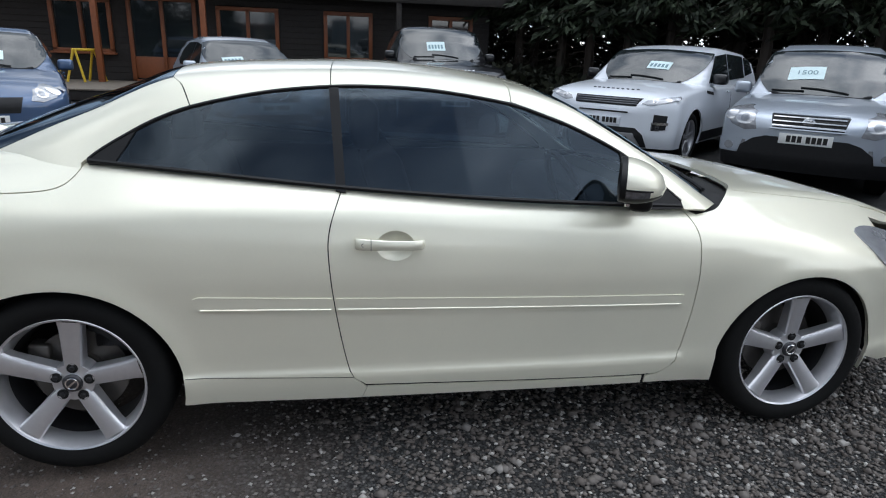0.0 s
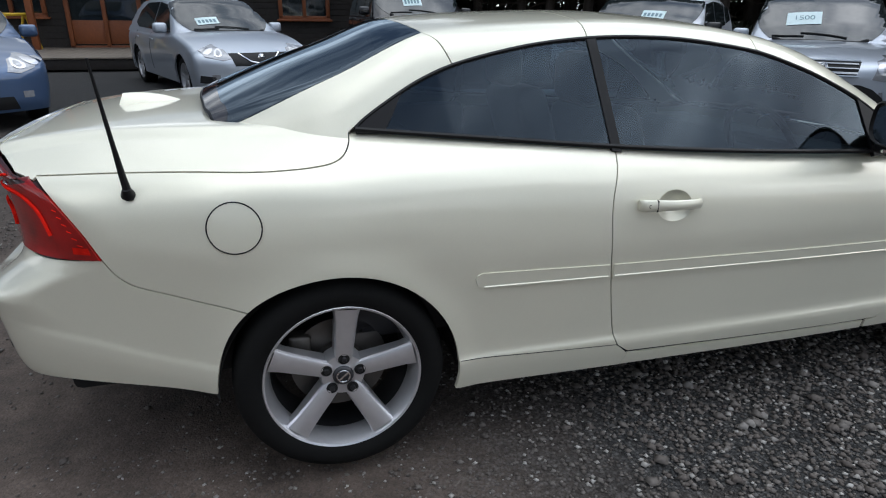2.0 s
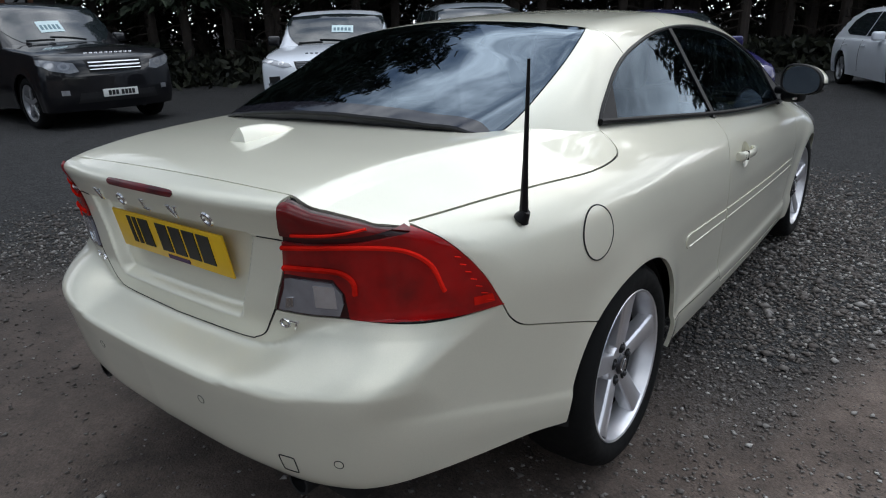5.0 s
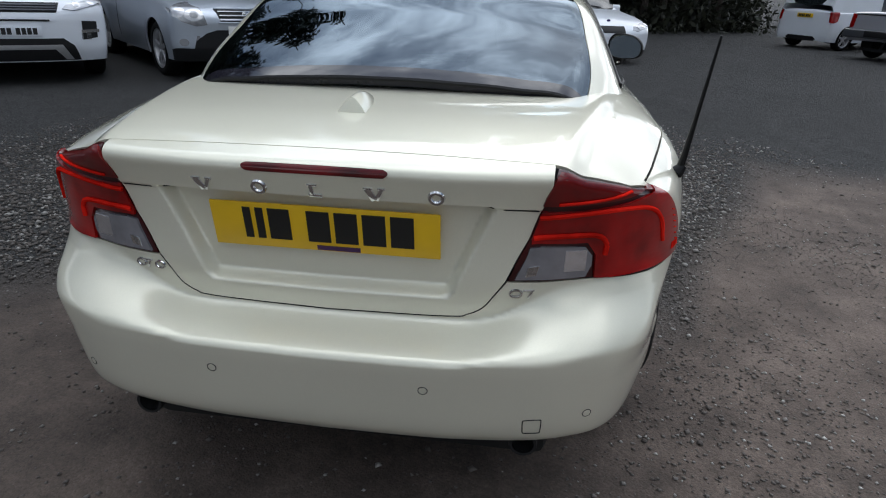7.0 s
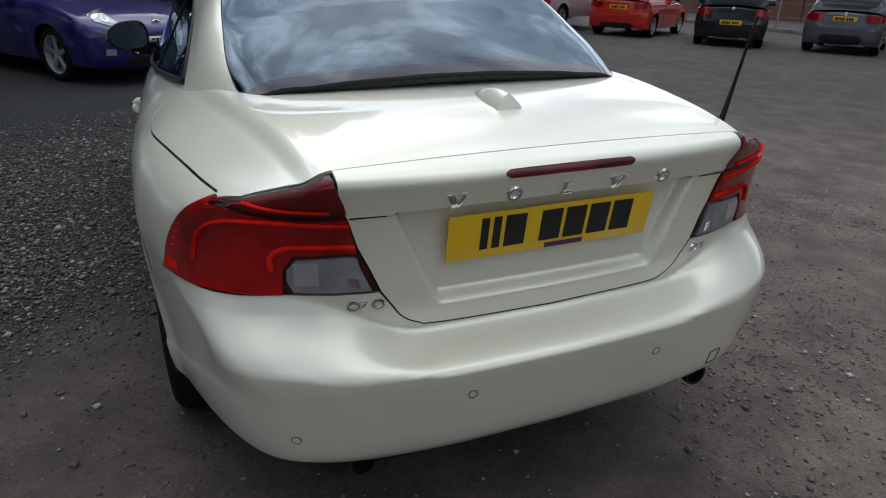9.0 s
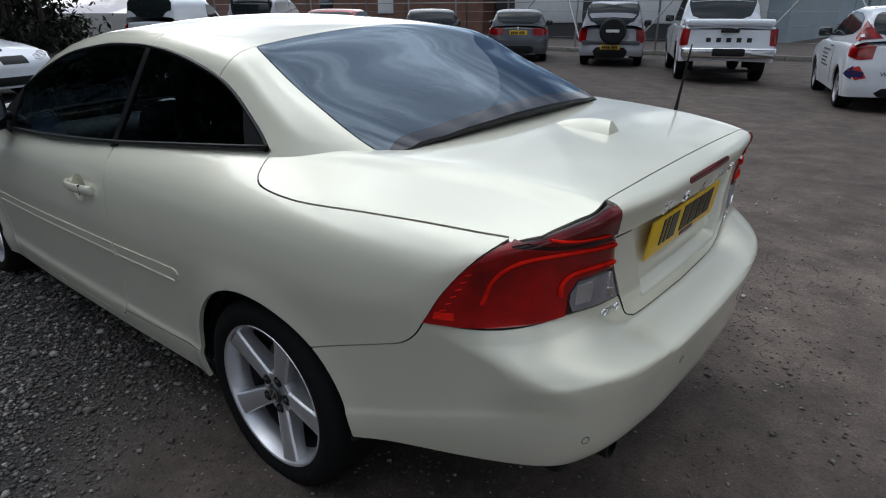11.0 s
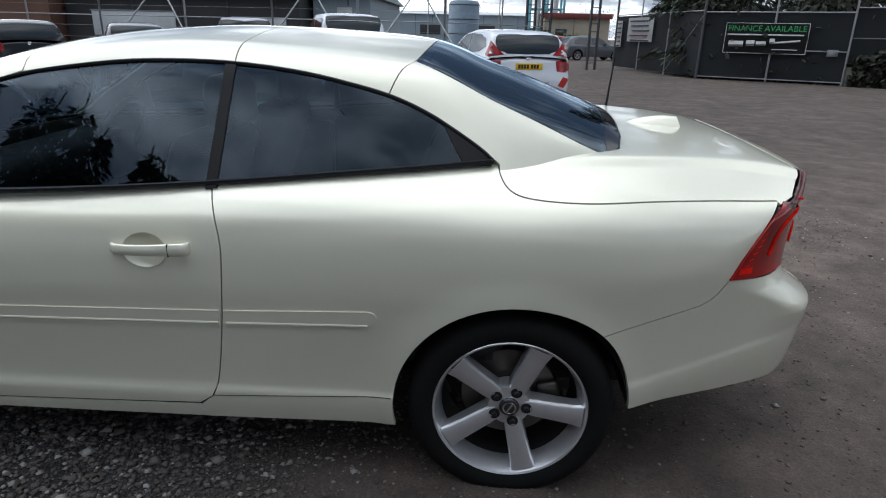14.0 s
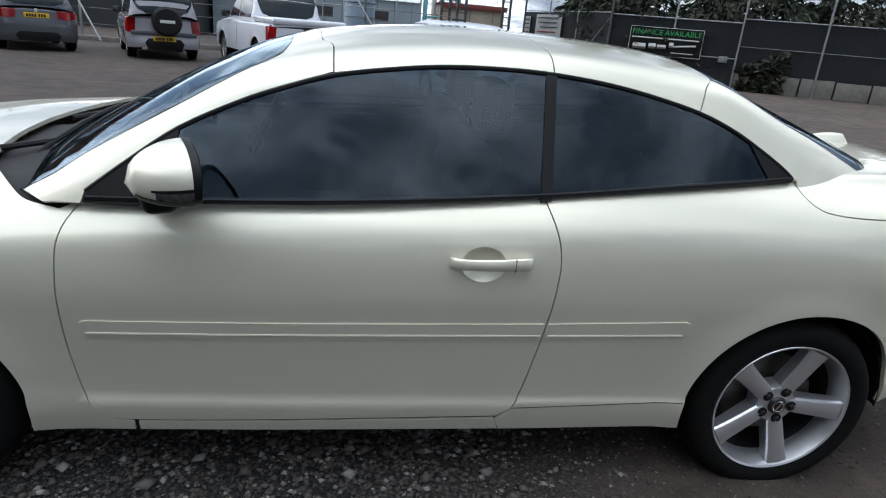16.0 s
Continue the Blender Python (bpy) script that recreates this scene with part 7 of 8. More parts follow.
def leaf_bank(name, label, pts, n, hgt, depth, mat, seed):
    """Low undergrowth along a line, one mass of small leaves."""
    r = np.random.RandomState(seed)
    P = np.array(pts, float)
    seg = r.randint(0, len(P) - 1, n)
    t = r.rand(n)[:, None]
    c = P[seg] * (1 - t) + P[seg + 1] * t
    z = hgt * r.rand(n) ** 1.4 * (.75 + .25 * np.sin(c[:, 0] * 2.1 + c[:, 1] * 1.3))
    c = np.column_stack([c + r.normal(0, depth, (n, 2)), np.abs(z)])
    d = r.normal(0, 1, (n, 3))
    d /= np.linalg.norm(d, axis=1)[:, None]
    e2 = np.cross(d, r.normal(0, 1, (n, 3)))
    e2 /= np.linalg.norm(e2, axis=1)[:, None]
    L = (.07 + .13 * r.rand(n))[:, None]
    V = np.stack([c - d * L, c + e2 * L * .45, c + d * L, c - e2 * L * .45], 1).reshape(-1, 3)
    ob = new(name, mesh_of(name, V, np.arange(4 * n).reshape(-1, 4).tolist(), mat, False))
    return tagged(ob, label, "undergrowth", kind="stuff")


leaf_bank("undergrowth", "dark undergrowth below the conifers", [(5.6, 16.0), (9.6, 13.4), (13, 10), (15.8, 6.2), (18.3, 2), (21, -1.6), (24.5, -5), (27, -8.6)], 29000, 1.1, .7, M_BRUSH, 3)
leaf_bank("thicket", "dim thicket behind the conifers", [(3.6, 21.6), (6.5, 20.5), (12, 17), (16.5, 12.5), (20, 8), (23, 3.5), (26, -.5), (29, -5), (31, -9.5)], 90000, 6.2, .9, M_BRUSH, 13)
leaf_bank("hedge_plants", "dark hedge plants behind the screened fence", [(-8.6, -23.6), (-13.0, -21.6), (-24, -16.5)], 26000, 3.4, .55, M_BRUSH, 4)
leaf_bank("weeds", "weeds growing on the screened fence", [(-12.3, -19.95), (-13.5, -19.4)], 1500, 1.9, .10, M_BRUSH, 6)
leaf_bank("far_hedge", "green clipped hedge across the road", [(-8.4, -62), (-4.5, -62)], 5000, 1.9, .6, needle_mat("hedge_green", (.03, .05, .015), (.07, .10, .03)), 8)


# screened fence with its gate, low wall and banner
def along(a, b, t):
    return (a[0] + (b[0] - a[0]) * t, a[1] + (b[1] - a[1]) * t)


def post(parent, x, y, h, r=.03, name="post", mat=None):
    part(name, bm_tube([(x, y, 0), (x, y, h)], r, 8), mat or M_GALV, parent)


def rail(parent, a, b, z, r=.022, z2=None, name="rail", mat=None):
    part(name, bm_tube([(a[0], a[1], z), (b[0], b[1], z if z2 is None else z2)], r, 7), mat or M_GALV, parent)


GL, GR, GF = (-7.9, -22.3), (-12.1, -20.2), (-24.5, -14.2)
gate = thing("yard_gate", "galvanised steel gate with dark netting", "gate")
for p in (GL, along(GL, GR, .5), GR):
    post(gate, p[0], p[1], 3.4, .035)
for z in (.10, 2.35, 3.3):
    rail(gate, GL, GR, z)
rail(gate, along(GL, GR, .5), GR, 1.1, z2=1.1)


def sheet(parent, a, b, z0, z1, mat, name, thick=.02, wav=.03):
    n = 24
    bm = bmesh.new()
    dx, dy = b[0] - a[0], b[1] - a[1]
    ln = math.hypot(dx, dy)
    nx, ny = -dy / ln, dx / ln
    rows = []
    for j in range(7):
        row = []
        for i in range(n + 1):
            t = i / n
            o = wav * noise.noise(Vector((t * ln * 1.3, j * .7, a[0])))
            row.append(bm.verts.new((a[0] + dx * t + nx * o, a[1] + dy * t + ny * o, z0 + (z1 - z0) * j / 6)))
        rows.append(row)
    for p, q in zip(rows, rows[1:]):
        for i in range(n):
            bm.faces.new((p[i], p[i + 1], q[i + 1], q[i]))
    bmesh.ops.solidify(bm, geom=bm.faces[:], thickness=thick)
    return part(name, bm, mat, parent)


def off(p, d):
    """Moves a fence point away from the yard."""
    return (p[0] - .43 * d, p[1] - .90 * d)


sheet(gate, off(GL, .05), off(GR, .05), .12, 2.33, M_NET, "netting")
part("latch_box", bm_box(.35, .06, .22, GR[0] + .42, GR[1] - .17, 1.05, .01, m=None), M_GALV, gate)
ban = thing("finance_banner", "black banner with green lettering tied to the gate", "banner")
B0, B1 = along(GL, GR, .17), along(GL, GR, .73)
b0, b1 = off(B0, -.07), off(B1, -.07)
sheet(ban, b0, b1, .98, 1.98, plain("black_banner_vinyl", (.012, .014, .014), .45, vary=.2, scale=10), "banner_sheet", .006, .04)
bang = math.degrees(math.atan2(b0[1] - b1[1], b0[0] - b1[0]))
mid = off(along(B0, B1, .5), -.125)
bl = math.dist(b0, b1)
me = text_mesh("FINANCE AVAILABLE", .27, plain("green_ink", (.05, .33, .12), .5), "banner_lettering", .004)
wd = max(v.co.x for v in me.vertices) - min(v.co.x for v in me.vertices)
ob = obj_part("banner_lettering", me, ban, "green lettering")
ob.matrix_world = pose(mid[0], mid[1], 1.80, 90, 0, bang + 180) @ Matrix.Diagonal((bl * .94 / wd, 1, 1, 1))
M_PALE = plain("pale_print", (.45, .46, .45), .5, vary=.3)
for j, (t0, t1, z0, z1) in enumerate(((.03, .95, 1.57, 1.63), (.06, .24, 1.12, 1.48), (.28, .38, 1.15, 1.5), (.40, .52, 1.18, 1.45), (.56, .62, 1.30, 1.5), (.62, .92, 1.30, 1.38), (.60, .90, 1.10, 1.14))):
    pa, pb = along(mid, off(B1, -.125), 0), None
    q0, q1 = along(off(B0, -.122), off(B1, -.122), t0), along(off(B0, -.122), off(B1, -.122), t1)
    part("banner_bar", bm_tube([(q0[0], q0[1], (z0 + z1) / 2), (q1[0], q1[1], (z0 + z1) / 2 + (.08 if j == 5 else 0))], (z1 - z0) / 2 * (.6 if j in (1, 2, 3) else 1), 5), M_PALE, ban)
for z in (.98, 1.98):
    rail(ban, b0, b1, z, .012, mat=M_PALE, name="hem")
for p in (b0, b1):
    part("hem", bm_tube([(p[0], p[1], .98), (p[0], p[1], 1.98)], .012, 5), M_PALE, ban)

fence_r = thing("screened_fence", "steel post fence with dark netting", "fence")
ln = math.dist(GR, GF)
for i in range(1, 6):
    p = along(GR, GF, i / 5)
    post(fence_r, p[0], p[1], 3.6, .04)
rail(fence_r, GR, GF, 2.5, .02)
rail(fence_r, GR, GF, 1.55, .012)
sheet(fence_r, off(GR, .05), off(GF, .05), .55, 2.5, M_NET, "netting", .02, .08)
low_wall = thing("low_concrete_wall", "stained low concrete wall below the fence", "wall")
for i in range(12):
    a, b = along(GR, GF, i / 12 + .002), along(GR, GF, (i + 1) / 12 - .002)
    m = along(a, b, .5)
    bw = bm_box(math.dist(a, b), .22, .62 + .03 * (i % 3), 0, 0, .31, .03, 2)
    o = part("wall_block", bw, M_CONC, low_wall)
    o.matrix_world = pose(m[0] - .05, m[1] - .12, 0, 0, 0, math.degrees(math.atan2(b[1] - a[1], b[0] - a[0])))
# the fence that turns back along the way out, with its notices
FE = (-6.2, -29.5)
side_f = thing("screened_fence", "netted fence along the way out", "fence")
for i in range(4):
    p = along(GL, FE, i / 3)
    post(side_f, p[0], p[1], 3.4, .05 if i in (0, 3) else .03, mat=M_DARKSTEEL if i in (0, 3) else None)
rail(side_f, GL, FE, 2.4)
rail(side_f, (GL[0], GL[1]), along(GL, FE, .33), 2.3, .02, .15, "brace")
sheet(side_f, GL, FE, .1, 2.35, M_NET, "netting", .02, .05)
for nm, t0, t1, z0, z1, lines in (("notice_board", .48, .80, 1.25, 2.25, 5), ("small_notice", .88, .95, 1.0, 2.15, 6)):
    nb = thing(nm, "white notice with rows of faded print", "sign")
    a, b = along(GL, FE, t0), along(GL, FE, t1)
    a, b = (a[0] + .12, a[1]), (b[0] + .12, b[1])
    sheet(nb, a, b, z0, z1, M_WHITEB, "board", .02, 0)
    for k in range(lines):
        zz = z1 - (k + .7) * (z1 - z0) / lines
        a2, b2 = along(a, b, .12 + .05 * (k % 2)), along(a, b, .88 - .05 * (k % 3))
        part("print_bar", bm_tube([(a2[0] + .03, a2[1], zz), (b2[0] + .03, b2[1], zz)], .03, 5), M_FASCIA if k == 3 else M_DARKSTEEL, nb)

# open steel fence behind the row of cars
fence_b = thing("steel_fence", "galvanised post and rail fence with wires", "fence")
FB = [(-2.6, -25.0), (1.5, -20.6), (7.6, -20.6), (14, -20.8), (22, -20.5), (32, -18.5)]
for (p, q) in zip(FB, FB[1:]):
    n = max(1, round(math.dist(p, q) / 3.0))
    for i in range(n + 1):
        s = along(p, q, i / n)
        post(fence_b, s[0], s[1], 3.3, .035)
    for z in (2.95, 1.75):
        rail(fence_b, p, q, z, .018)
    for z in (.5, 1.0, 1.4, 2.1, 2.5):
        rail(fence_b, p, q, z, .004, name="wire")
for x in (2.4, 6.2, 11.6):
    part("brace", bm_tube([(x, -20.6, 2.9), (x - 1.9, -19.3, .05)], .028, 7), M_GALV, fence_b)
    part("brace", bm_tube([(x, -20.6, 2.9), (x + 1.9, -19.3, .05)], .028, 7), M_GALV, fence_b)
gp = thing("gate_posts", "dark lattice gate posts at the way out", "gate")
for x, y in ((-2.6, -25.0), (-2.0, -25.6), (-4.9, -27.0)):
    for dx in (0, .35):
        post(gp, x + dx, y, 4.2, .06, mat=M_DARKSTEEL)
    for k in range(12):
        rail(gp, (x, y), (x + .35, y), .3 + k * .33, .02, mat=M_DARKSTEEL, name="rung")
kerb = thing("kerb_line", "pale concrete kerb below the fence", "kerb")
for i in range(34):
    part("kerbstone", bm_box(.9, .14, .2, 1.9 + i * .92, -20.05, .05, .02, 2), M_CONC, kerb)


# buildings beyond
def building(name, label, x0, x1, y, dep, h, wall, roof, fascia=None, wins=(), door=(), pitch=0.0):
    b = thing(name, label, "building")
    part("wall", bm_box(x1 - x0, .3, h, (x0 + x1) / 2, y, h / 2), wall, b)
    part("wall", bm_box(.3, dep, h, x0 + .15, y - dep / 2 - .15, h / 2), wall, b)
    part("wall", bm_box(.3, dep, h, x1 - .15, y - dep / 2 - .15, h / 2), wall, b)
    if pitch:
        bm = bmesh.new()
        vs = [bm.verts.new(v) for v in ((x0 - .3, y + .5, h - .05), (x1 + .3, y + .5, h - .05), (x1 + .3, y - dep / 2, h + pitch), (x0 - .3, y - dep / 2, h + pitch), (x1 + .3, y - dep - .5, h - .05), (x0 - .3, y - dep - .5, h - .05))]
        bm.faces.new((vs[0], vs[1], vs[2], vs[3]))
        bm.faces.new((vs[3], vs[2], vs[4], vs[5]))
        bm.faces.new((vs[0], vs[3], vs[5]))
        bm.faces.new((vs[1], vs[4], vs[2]))
        part("roof", bm, roof, b, smooth=False)
    else:
        part("roof", bm_box(x1 - x0 + .6, dep + .8, .15, (x0 + x1) / 2, y - dep / 2, h + .08, .02), roof, b)
    if fascia:
        part("fascia", bm_box(x1 - x0 + .4, .12, .5, (x0 + x1) / 2, y + .42, h - .12, .01), fascia, b)
    for x, z, w, hh, mt in wins:
        wn2 = part("window", bm_box(w, .06, hh, x, y + .16, z, .01), mt, b)
        part("window_frame", bm_box(w + .12, .05, .07, x, y + .18, z + hh / 2, .01), M_GALV, wn2)
        part("window_frame", bm_box(w + .12, .05, .07, x, y + .18, z - hh / 2, .01), M_GALV, wn2)
    for i in range(int((x1 - x0) / 2.5)):
        part("cladding_joint", bm_box(.05, .04, h - .3, x0 + 1.2 + i * 2.5, y + .165, h / 2), M_DARKSTEEL, b)
    return b


building("brick_building", "long brown brick workshop with a maroon fascia", 22, 52, -30, 10, 3.6, M_BRICKB, M_ROOF, M_FASCIA, [(30, 1.9, 1.4, 1.2, M_WHITEB), (36, 1.9, 1.4, 1.2, M_CARGLASS), (43, 1.6, 2.2, 2.4, M_DCLAD)])
building("dark_workshop", "dark clad workshop with white boards", 9.5, 21.8, -31, 9, 3.3, M_DCLAD, M_ROOF, M_FASCIA, [(18.2, 1.5, 4.4, 1.3, M_WHITEB), (11.6, 1.4, 2.8, 1.1, M_WHITEB)])
building("grey_workshop", "pale grey clad workshop with a pitched roof", 6.2, 9.3, -33, 12, 3.2, M_CLAD, M_CLAD, None, [(7.6, 1.7, .8, 1.9, M_WHITEB)], pitch=.5)
building("low_store", "long low store with a red roof edge", -13, -6.2, -68, 8, 3.6, plain("cream_render", (.36, .31, .24), .85, vary=.2, scale=6), M_FASCIA, M_FASCIA, [(-8, 1.6, 1.2, 1.2, M_CARGLASS)])
building("far_warehouse", "pale far warehouse with a low roof", -6, 16, -95, 14, 4.2, M_CLAD, M_WHITEB, None, [(0, 2, 3, 1.4, M_DCLAD), (8, 2, 3, 1.4, M_DCLAD)], pitch=.6)
tank = thing("storage_tank", "blue-grey steel storage tank", "tank")
tank.matrix_world = pose(2.4, -72, 0)
part("shell", bm_lathe([(0, 5.1), (1.5, 4.9), (1.7, 4.6), (1.7, 0)], 32, "Z"), M_TANK, tank)
for zz in (1.5, 3.0, 4.5):
    part("band", bm_lathe([(1.7, zz - .06), (1.76, zz), (1.7, zz + .06)], 32, "Z"), M_DARKSTEEL, tank)
fr = thing("steel_frame_tower", "turquoise steel plant frame with pipes", "plant")
for x in (-8.4, -6.6, -4.8):
    for y in (-70, -73):
        post(fr, x, y, 8.5, .14, "column", M_TURQ)
for zz in (2.2, 4.2, 6.2, 8.2):
    for y in (-70, -73):
        rail(fr, (-8.4, y), (-4.8, y), zz, .10, name="beam", mat=M_TURQ)
for x in (-7.6, -5.7):
    part("pipe", bm_tube([(x, -71, .2), (x, -71, 7.6), (x + .8, -71, 8.0)], .28, 10), M_WHITEB, fr)
parked("hatchback_car", "red hatchback parked across the road", M_REDP, hatch(marks=rear_marks(), extra=[]), (-4.4, -47), (-1, .05), False, "cars across the road")
parked("hatchback_car", "dark hatchback parked across the road", M_GREYP, hatch(marks=rear_marks(), extra=[]), (-5.6, -40), (-1, -.3), False, "cars across the road")
leaf_bank("far_wood", "bare grey wood on the skyline", [(-30, -150), (0, -150), (40, -140)], 9000, 9, 3.0, plain("grey_twigs", (.09, .08, .075), .9), 11)
for i, x in enumerate((3.6, -1.4, 6.4)):
    lp = thing("street_lamp", "thin grey street lamp column", "street lamp")
    part("column", bm_tube([(x, -58 - i * 7, 0), (x, -58 - i * 7, 8)], .07, 8, .05), M_GALV, lp)
    part("lantern", bm_box(.7, .2, .12, x + .4, -58 - i * 7, 8, .03), M_GALV, lp)


# ---- ground: gravel yard, loose chippings ----
def gravel_mat():
    m, n, l, b = node_mat("gravel_yard")
    tc = n.new("ShaderNodeTexCoord")
    big = n.new("ShaderNodeTexNoise")
    big.inputs["Scale"].default_value = .55
    big.inputs["Detail"].default_value = 5
    mid = n.new("ShaderNodeTexNoise")
    mid.inputs["Scale"].default_value = 2.6
    mid.inputs["Detail"].default_value = 11
    mid.inputs["Roughness"].default_value = .74
    v = n.new("ShaderNodeTexVoronoi")
    v.inputs["Scale"].default_value = 78
    v2 = n.new("ShaderNodeTexVoronoi")
    v2.inputs["Scale"].default_value = 145
    for t in (big, mid, v, v2):
        l.new(tc.outputs["Object"], t.inputs["Vector"])
    def mix(kind, fac, c1, c2):
        q = n.new("ShaderNodeMixRGB")
        q.blend_type = kind
        for k, c in enumerate((fac, c1, c2)):
            if isinstance(c, (int, float)):
                q.inputs[k].default_value = c
            elif isinstance(c, tuple):
                q.inputs[k].default_value = (*c, 1)
            else:
                l.new(c, q.inputs[k])
        return q.outputs[0]

    def span(src, a, b, c, d):
        q = n.new("ShaderNodeMapRange")
        for k, val in zip(("From Min", "From Max", "To Min", "To Max"), (a, b, c, d)):
            q.inputs[k].default_value = val
        l.new(src, q.inputs["Value"])
        return q.outputs[0]

    def math2(op, x, y):
        q = n.new("ShaderNodeMath")
        q.operation = op
        for k, c in enumerate((x, y)):
            if isinstance(c, (int, float)):
                q.inputs[k].default_value = c
            else:
                l.new(c, q.inputs[k])
        return q.outputs[0]

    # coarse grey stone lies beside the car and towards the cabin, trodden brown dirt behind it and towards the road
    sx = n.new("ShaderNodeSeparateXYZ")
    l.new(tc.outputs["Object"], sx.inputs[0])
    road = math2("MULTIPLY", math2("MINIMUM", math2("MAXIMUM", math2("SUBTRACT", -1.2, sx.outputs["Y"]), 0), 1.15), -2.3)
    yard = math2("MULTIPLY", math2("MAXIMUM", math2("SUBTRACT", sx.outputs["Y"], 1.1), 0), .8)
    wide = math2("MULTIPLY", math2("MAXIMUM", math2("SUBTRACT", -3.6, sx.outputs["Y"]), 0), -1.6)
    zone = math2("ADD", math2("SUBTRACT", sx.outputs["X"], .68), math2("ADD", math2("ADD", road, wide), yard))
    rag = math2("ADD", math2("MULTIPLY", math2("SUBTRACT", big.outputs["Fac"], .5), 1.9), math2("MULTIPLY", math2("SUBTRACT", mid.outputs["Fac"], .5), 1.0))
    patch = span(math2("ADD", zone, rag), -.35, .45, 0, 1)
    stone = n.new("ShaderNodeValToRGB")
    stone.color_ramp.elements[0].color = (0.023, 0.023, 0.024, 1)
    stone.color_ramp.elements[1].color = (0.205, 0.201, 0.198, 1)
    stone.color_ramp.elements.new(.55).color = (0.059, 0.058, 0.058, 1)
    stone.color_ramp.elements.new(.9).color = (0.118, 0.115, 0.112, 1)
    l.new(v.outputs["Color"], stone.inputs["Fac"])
    # shade between the stones, put into their colour towards each cell's edge
    gap_shade = span(v.outputs["Distance"], .25, .75, 1.06, .22)
    rock = mix("MULTIPLY", 1.0, stone.outputs[0], gap_shade)
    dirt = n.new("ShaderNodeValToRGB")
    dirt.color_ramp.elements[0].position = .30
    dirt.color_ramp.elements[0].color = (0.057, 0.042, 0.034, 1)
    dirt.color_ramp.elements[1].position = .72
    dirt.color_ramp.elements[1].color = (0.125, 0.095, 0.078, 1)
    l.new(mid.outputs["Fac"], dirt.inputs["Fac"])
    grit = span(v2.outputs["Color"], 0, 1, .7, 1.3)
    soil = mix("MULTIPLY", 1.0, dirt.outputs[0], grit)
    # light and shade put into the colour: paler towards -y, darker towards +y
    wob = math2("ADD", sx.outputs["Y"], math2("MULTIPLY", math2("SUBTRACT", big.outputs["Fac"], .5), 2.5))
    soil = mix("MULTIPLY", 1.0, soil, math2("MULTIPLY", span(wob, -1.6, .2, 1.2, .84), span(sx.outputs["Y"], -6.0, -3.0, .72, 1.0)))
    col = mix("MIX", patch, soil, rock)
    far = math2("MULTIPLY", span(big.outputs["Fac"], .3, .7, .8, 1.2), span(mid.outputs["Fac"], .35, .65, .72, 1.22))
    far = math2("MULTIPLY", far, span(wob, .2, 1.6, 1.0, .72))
    # the tone also falls off forwards along x
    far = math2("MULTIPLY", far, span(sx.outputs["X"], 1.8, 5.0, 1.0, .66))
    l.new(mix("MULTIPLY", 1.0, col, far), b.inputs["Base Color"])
    b.inputs["Roughness"].default_value = .9
    ad = n.new("ShaderNodeMath")
    ad.operation = "ADD"
    l.new(v.outputs["Distance"], ad.inputs[0])
    l.new(v2.outputs["Distance"], ad.inputs[1])
    bp = n.new("ShaderNodeBump")
    l.new(span(patch, 0, 1, .25, 1.0), bp.inputs["Strength"])
    bp.inputs["Distance"].default_value = .010
    bp.invert = True
    l.new(ad.outputs[0], bp.inputs["Height"])
    bp2 = n.new("ShaderNodeBump")
    bp2.inputs["Strength"].default_value = .3
    bp2.inputs["Distance"].default_value = .05
    l.new(mid.outputs["Fac"], bp2.inputs["Height"])
    l.new(bp.outputs[0], bp2.inputs["Normal"])
    l.new(bp2.outputs[0], b.inputs["Normal"])
    return m


g = bmesh.new()
bmesh.ops.create_grid(g, x_segments=1, y_segments=1, size=600)
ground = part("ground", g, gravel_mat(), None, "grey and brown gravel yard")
tagged(ground, category="ground", kind="structure")

mst, sn, sl, sb = node_mat("loose_chippings")
sg_n = sn.new("ShaderNodeNewGeometry")
sr = sn.new("ShaderNodeValToRGB")
sr.color_ramp.elements[0].color = (0.060, 0.050, 0.044, 1)
sr.color_ramp.elements[1].color = (0.30, 0.288, 0.27, 1)
sr.color_ramp.elements.new(.78).color = (0.100, 0.089, 0.081, 1)
sl.new(sg_n.outputs["Random Per Island"], sr.inputs["Fac"])
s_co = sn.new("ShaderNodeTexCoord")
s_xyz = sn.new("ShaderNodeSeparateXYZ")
# chippings paler towards -y: the brighter light there is put into their colour
s_lit = sn.new("ShaderNodeMapRange")
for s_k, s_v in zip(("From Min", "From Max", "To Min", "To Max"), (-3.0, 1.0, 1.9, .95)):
    s_lit.inputs[s_k].default_value = s_v
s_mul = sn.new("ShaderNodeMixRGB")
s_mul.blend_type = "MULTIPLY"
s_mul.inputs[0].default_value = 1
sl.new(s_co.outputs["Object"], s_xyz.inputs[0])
sl.new(s_xyz.outputs["Y"], s_lit.inputs["Value"])
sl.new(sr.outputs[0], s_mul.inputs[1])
sl.new(s_lit.outputs[0], s_mul.inputs[2])
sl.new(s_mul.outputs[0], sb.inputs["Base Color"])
sb.inputs["Roughness"].default_value = .85
rs = np.random.RandomState(12)
n = 330000
ang = rs.rand(n) * 2 * math.pi
rad = .2 + 4.6 * rs.rand(n) ** .8
px = np.where(rs.rand(n) < .5, rs.uniform(-3.4, 5.0, n), np.cos(ang) * rad - .6)
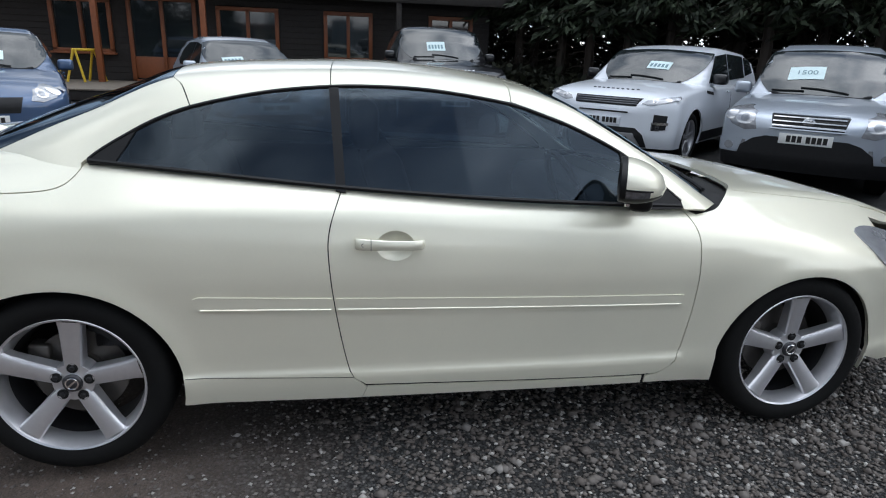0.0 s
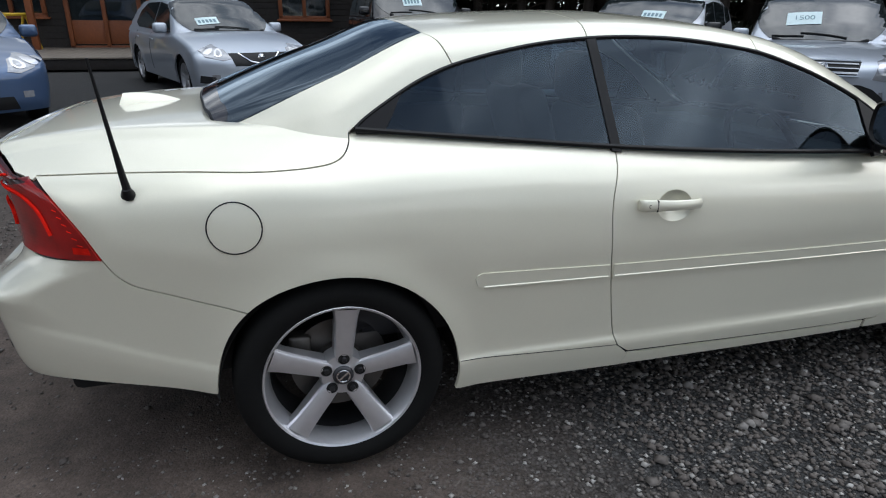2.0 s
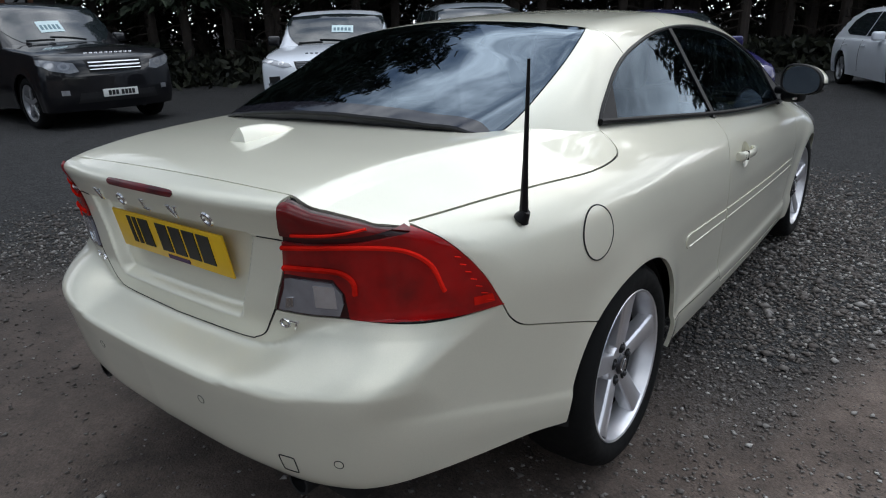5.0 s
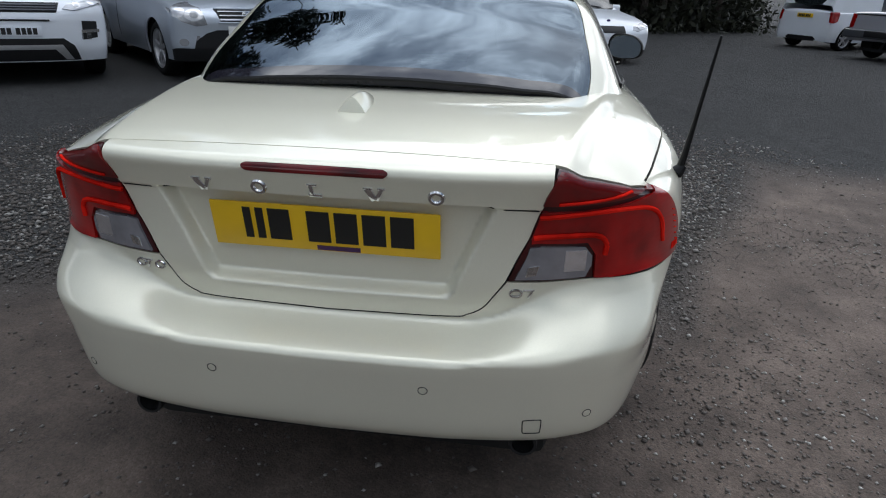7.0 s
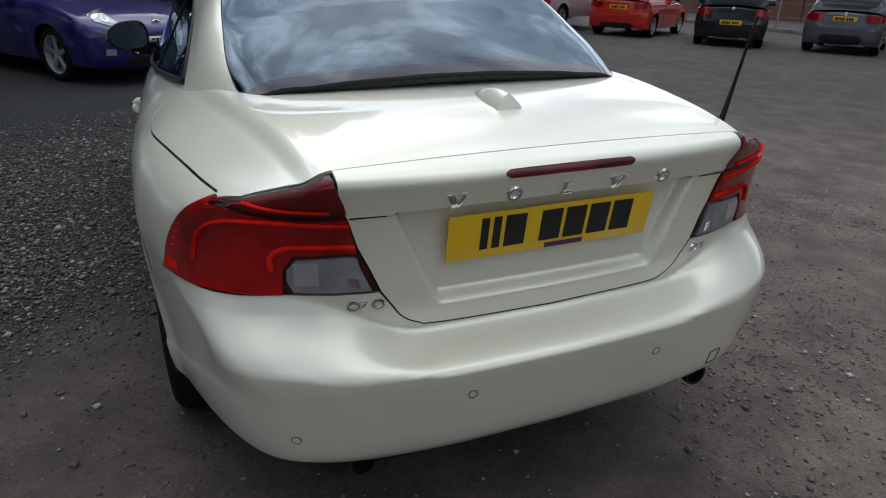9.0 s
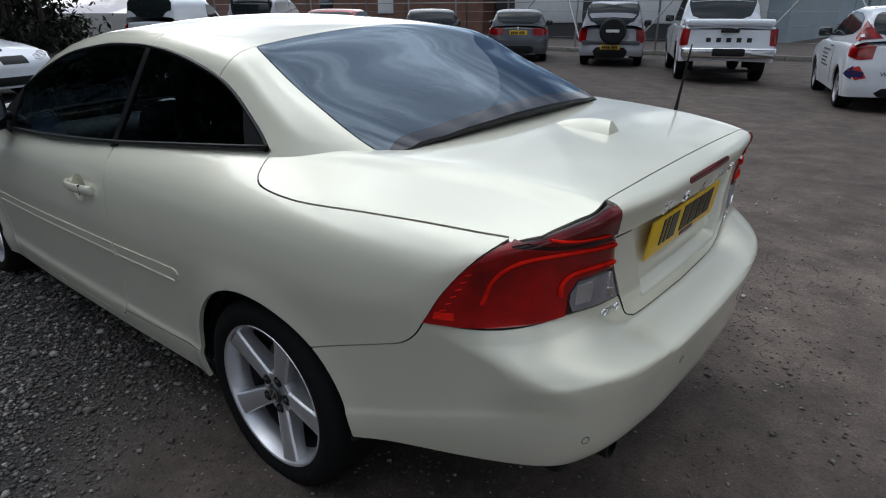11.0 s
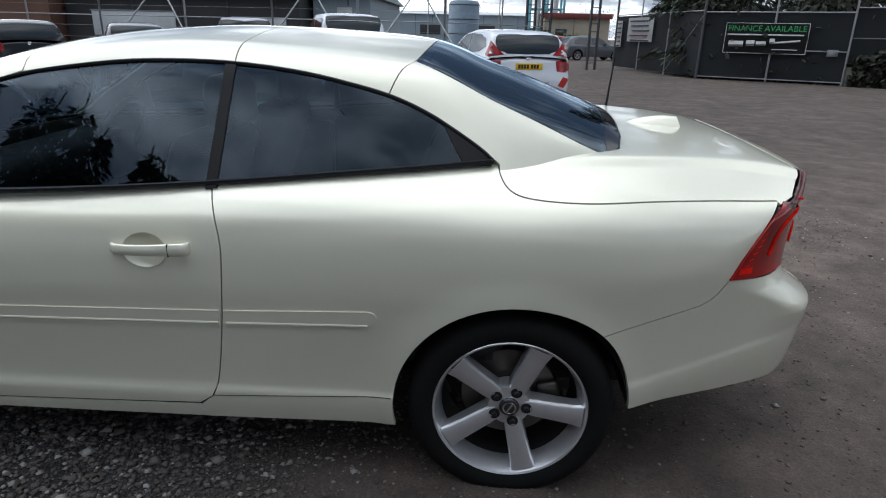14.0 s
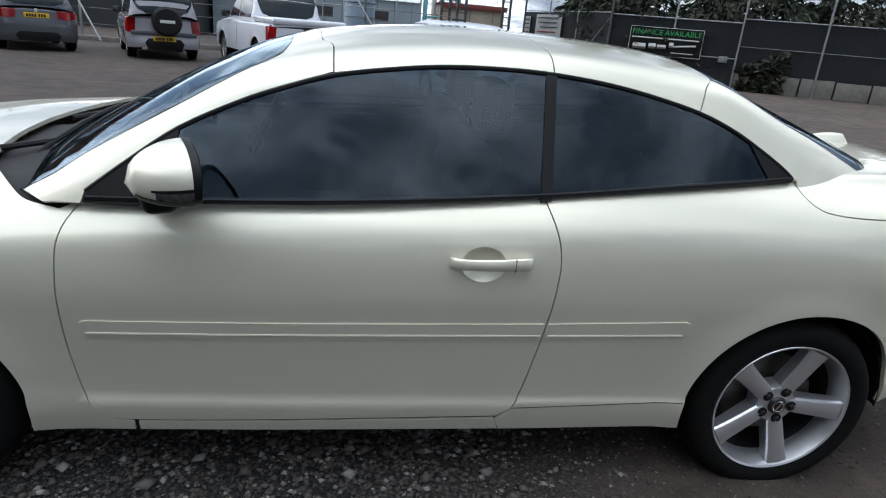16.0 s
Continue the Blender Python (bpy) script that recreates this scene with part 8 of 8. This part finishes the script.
py = np.where(rs.rand(n) < .5, rs.uniform(-4.0, 4.0, n), np.sin(ang) * rad)
dens = .5 + .5 * np.sin(px * 1.7 + 1.3 * np.sin(py * 1.1)) * np.sin(py * 1.9 + 1.1 * np.sin(px * .8 + 2))
zone = .07 + .78 * np.clip((px - .68 - 2.3 * np.clip(-1.2 - py, 0, 1.15) + .8 * np.maximum(py - 1.1, 0)) / .9 + .4, 0, 1)
thin = np.clip((1.15 - np.hypot((px - .5) / 4.4, py / 3.9)) / .5, 0, 1)
keep = rs.rand(n) < np.clip(zone + (dens - .5) * .5, .04, 1) * thin
px, py = px[keep], py[keep]
n = len(px)
sz = .0046 + .0074 * rs.rand(n) ** 2.0 + .014 * (rs.rand(n) > .96) * rs.rand(n)
sz *= .76 + .50 * np.clip((zone[keep] - .07) / .78, 0, 1)
base = np.array([(1, 0, 0), (-1, 0, 0), (0, 1, 0), (0, -1, 0), (0, 0, 1), (0, 0, -1)], float)
fc = np.array([(0, 2, 4), (2, 1, 4), (1, 3, 4), (3, 0, 4), (2, 0, 5), (1, 2, 5), (3, 1, 5), (0, 3, 5)])
V = base[None] * sz[:, None, None] * (.6 + .8 * rs.rand(n, 6, 1))
V[:, :, 2] *= .55
a = rs.rand(n) * 6.283
c, s = np.cos(a)[:, None], np.sin(a)[:, None]
V = np.stack([V[:, :, 0] * c - V[:, :, 1] * s, V[:, :, 0] * s + V[:, :, 1] * c, V[:, :, 2]], 2)
V += np.stack([px, py, sz * .35], 1)[:, None, :]
me = bpy.data.meshes.new("loose_chippings")
Fi = (fc[None] + 6 * np.arange(n)[:, None, None]).reshape(-1)
me.vertices.add(6 * n)
me.vertices.foreach_set("co", V.reshape(-1))
me.loops.add(len(Fi))
me.loops.foreach_set("vertex_index", Fi.astype(np.int32))
me.polygons.add(8 * n)
me.polygons.foreach_set("loop_start", np.arange(0, len(Fi), 3, dtype=np.int32))
me.update(calc_edges=True)
me.materials.append(mst)
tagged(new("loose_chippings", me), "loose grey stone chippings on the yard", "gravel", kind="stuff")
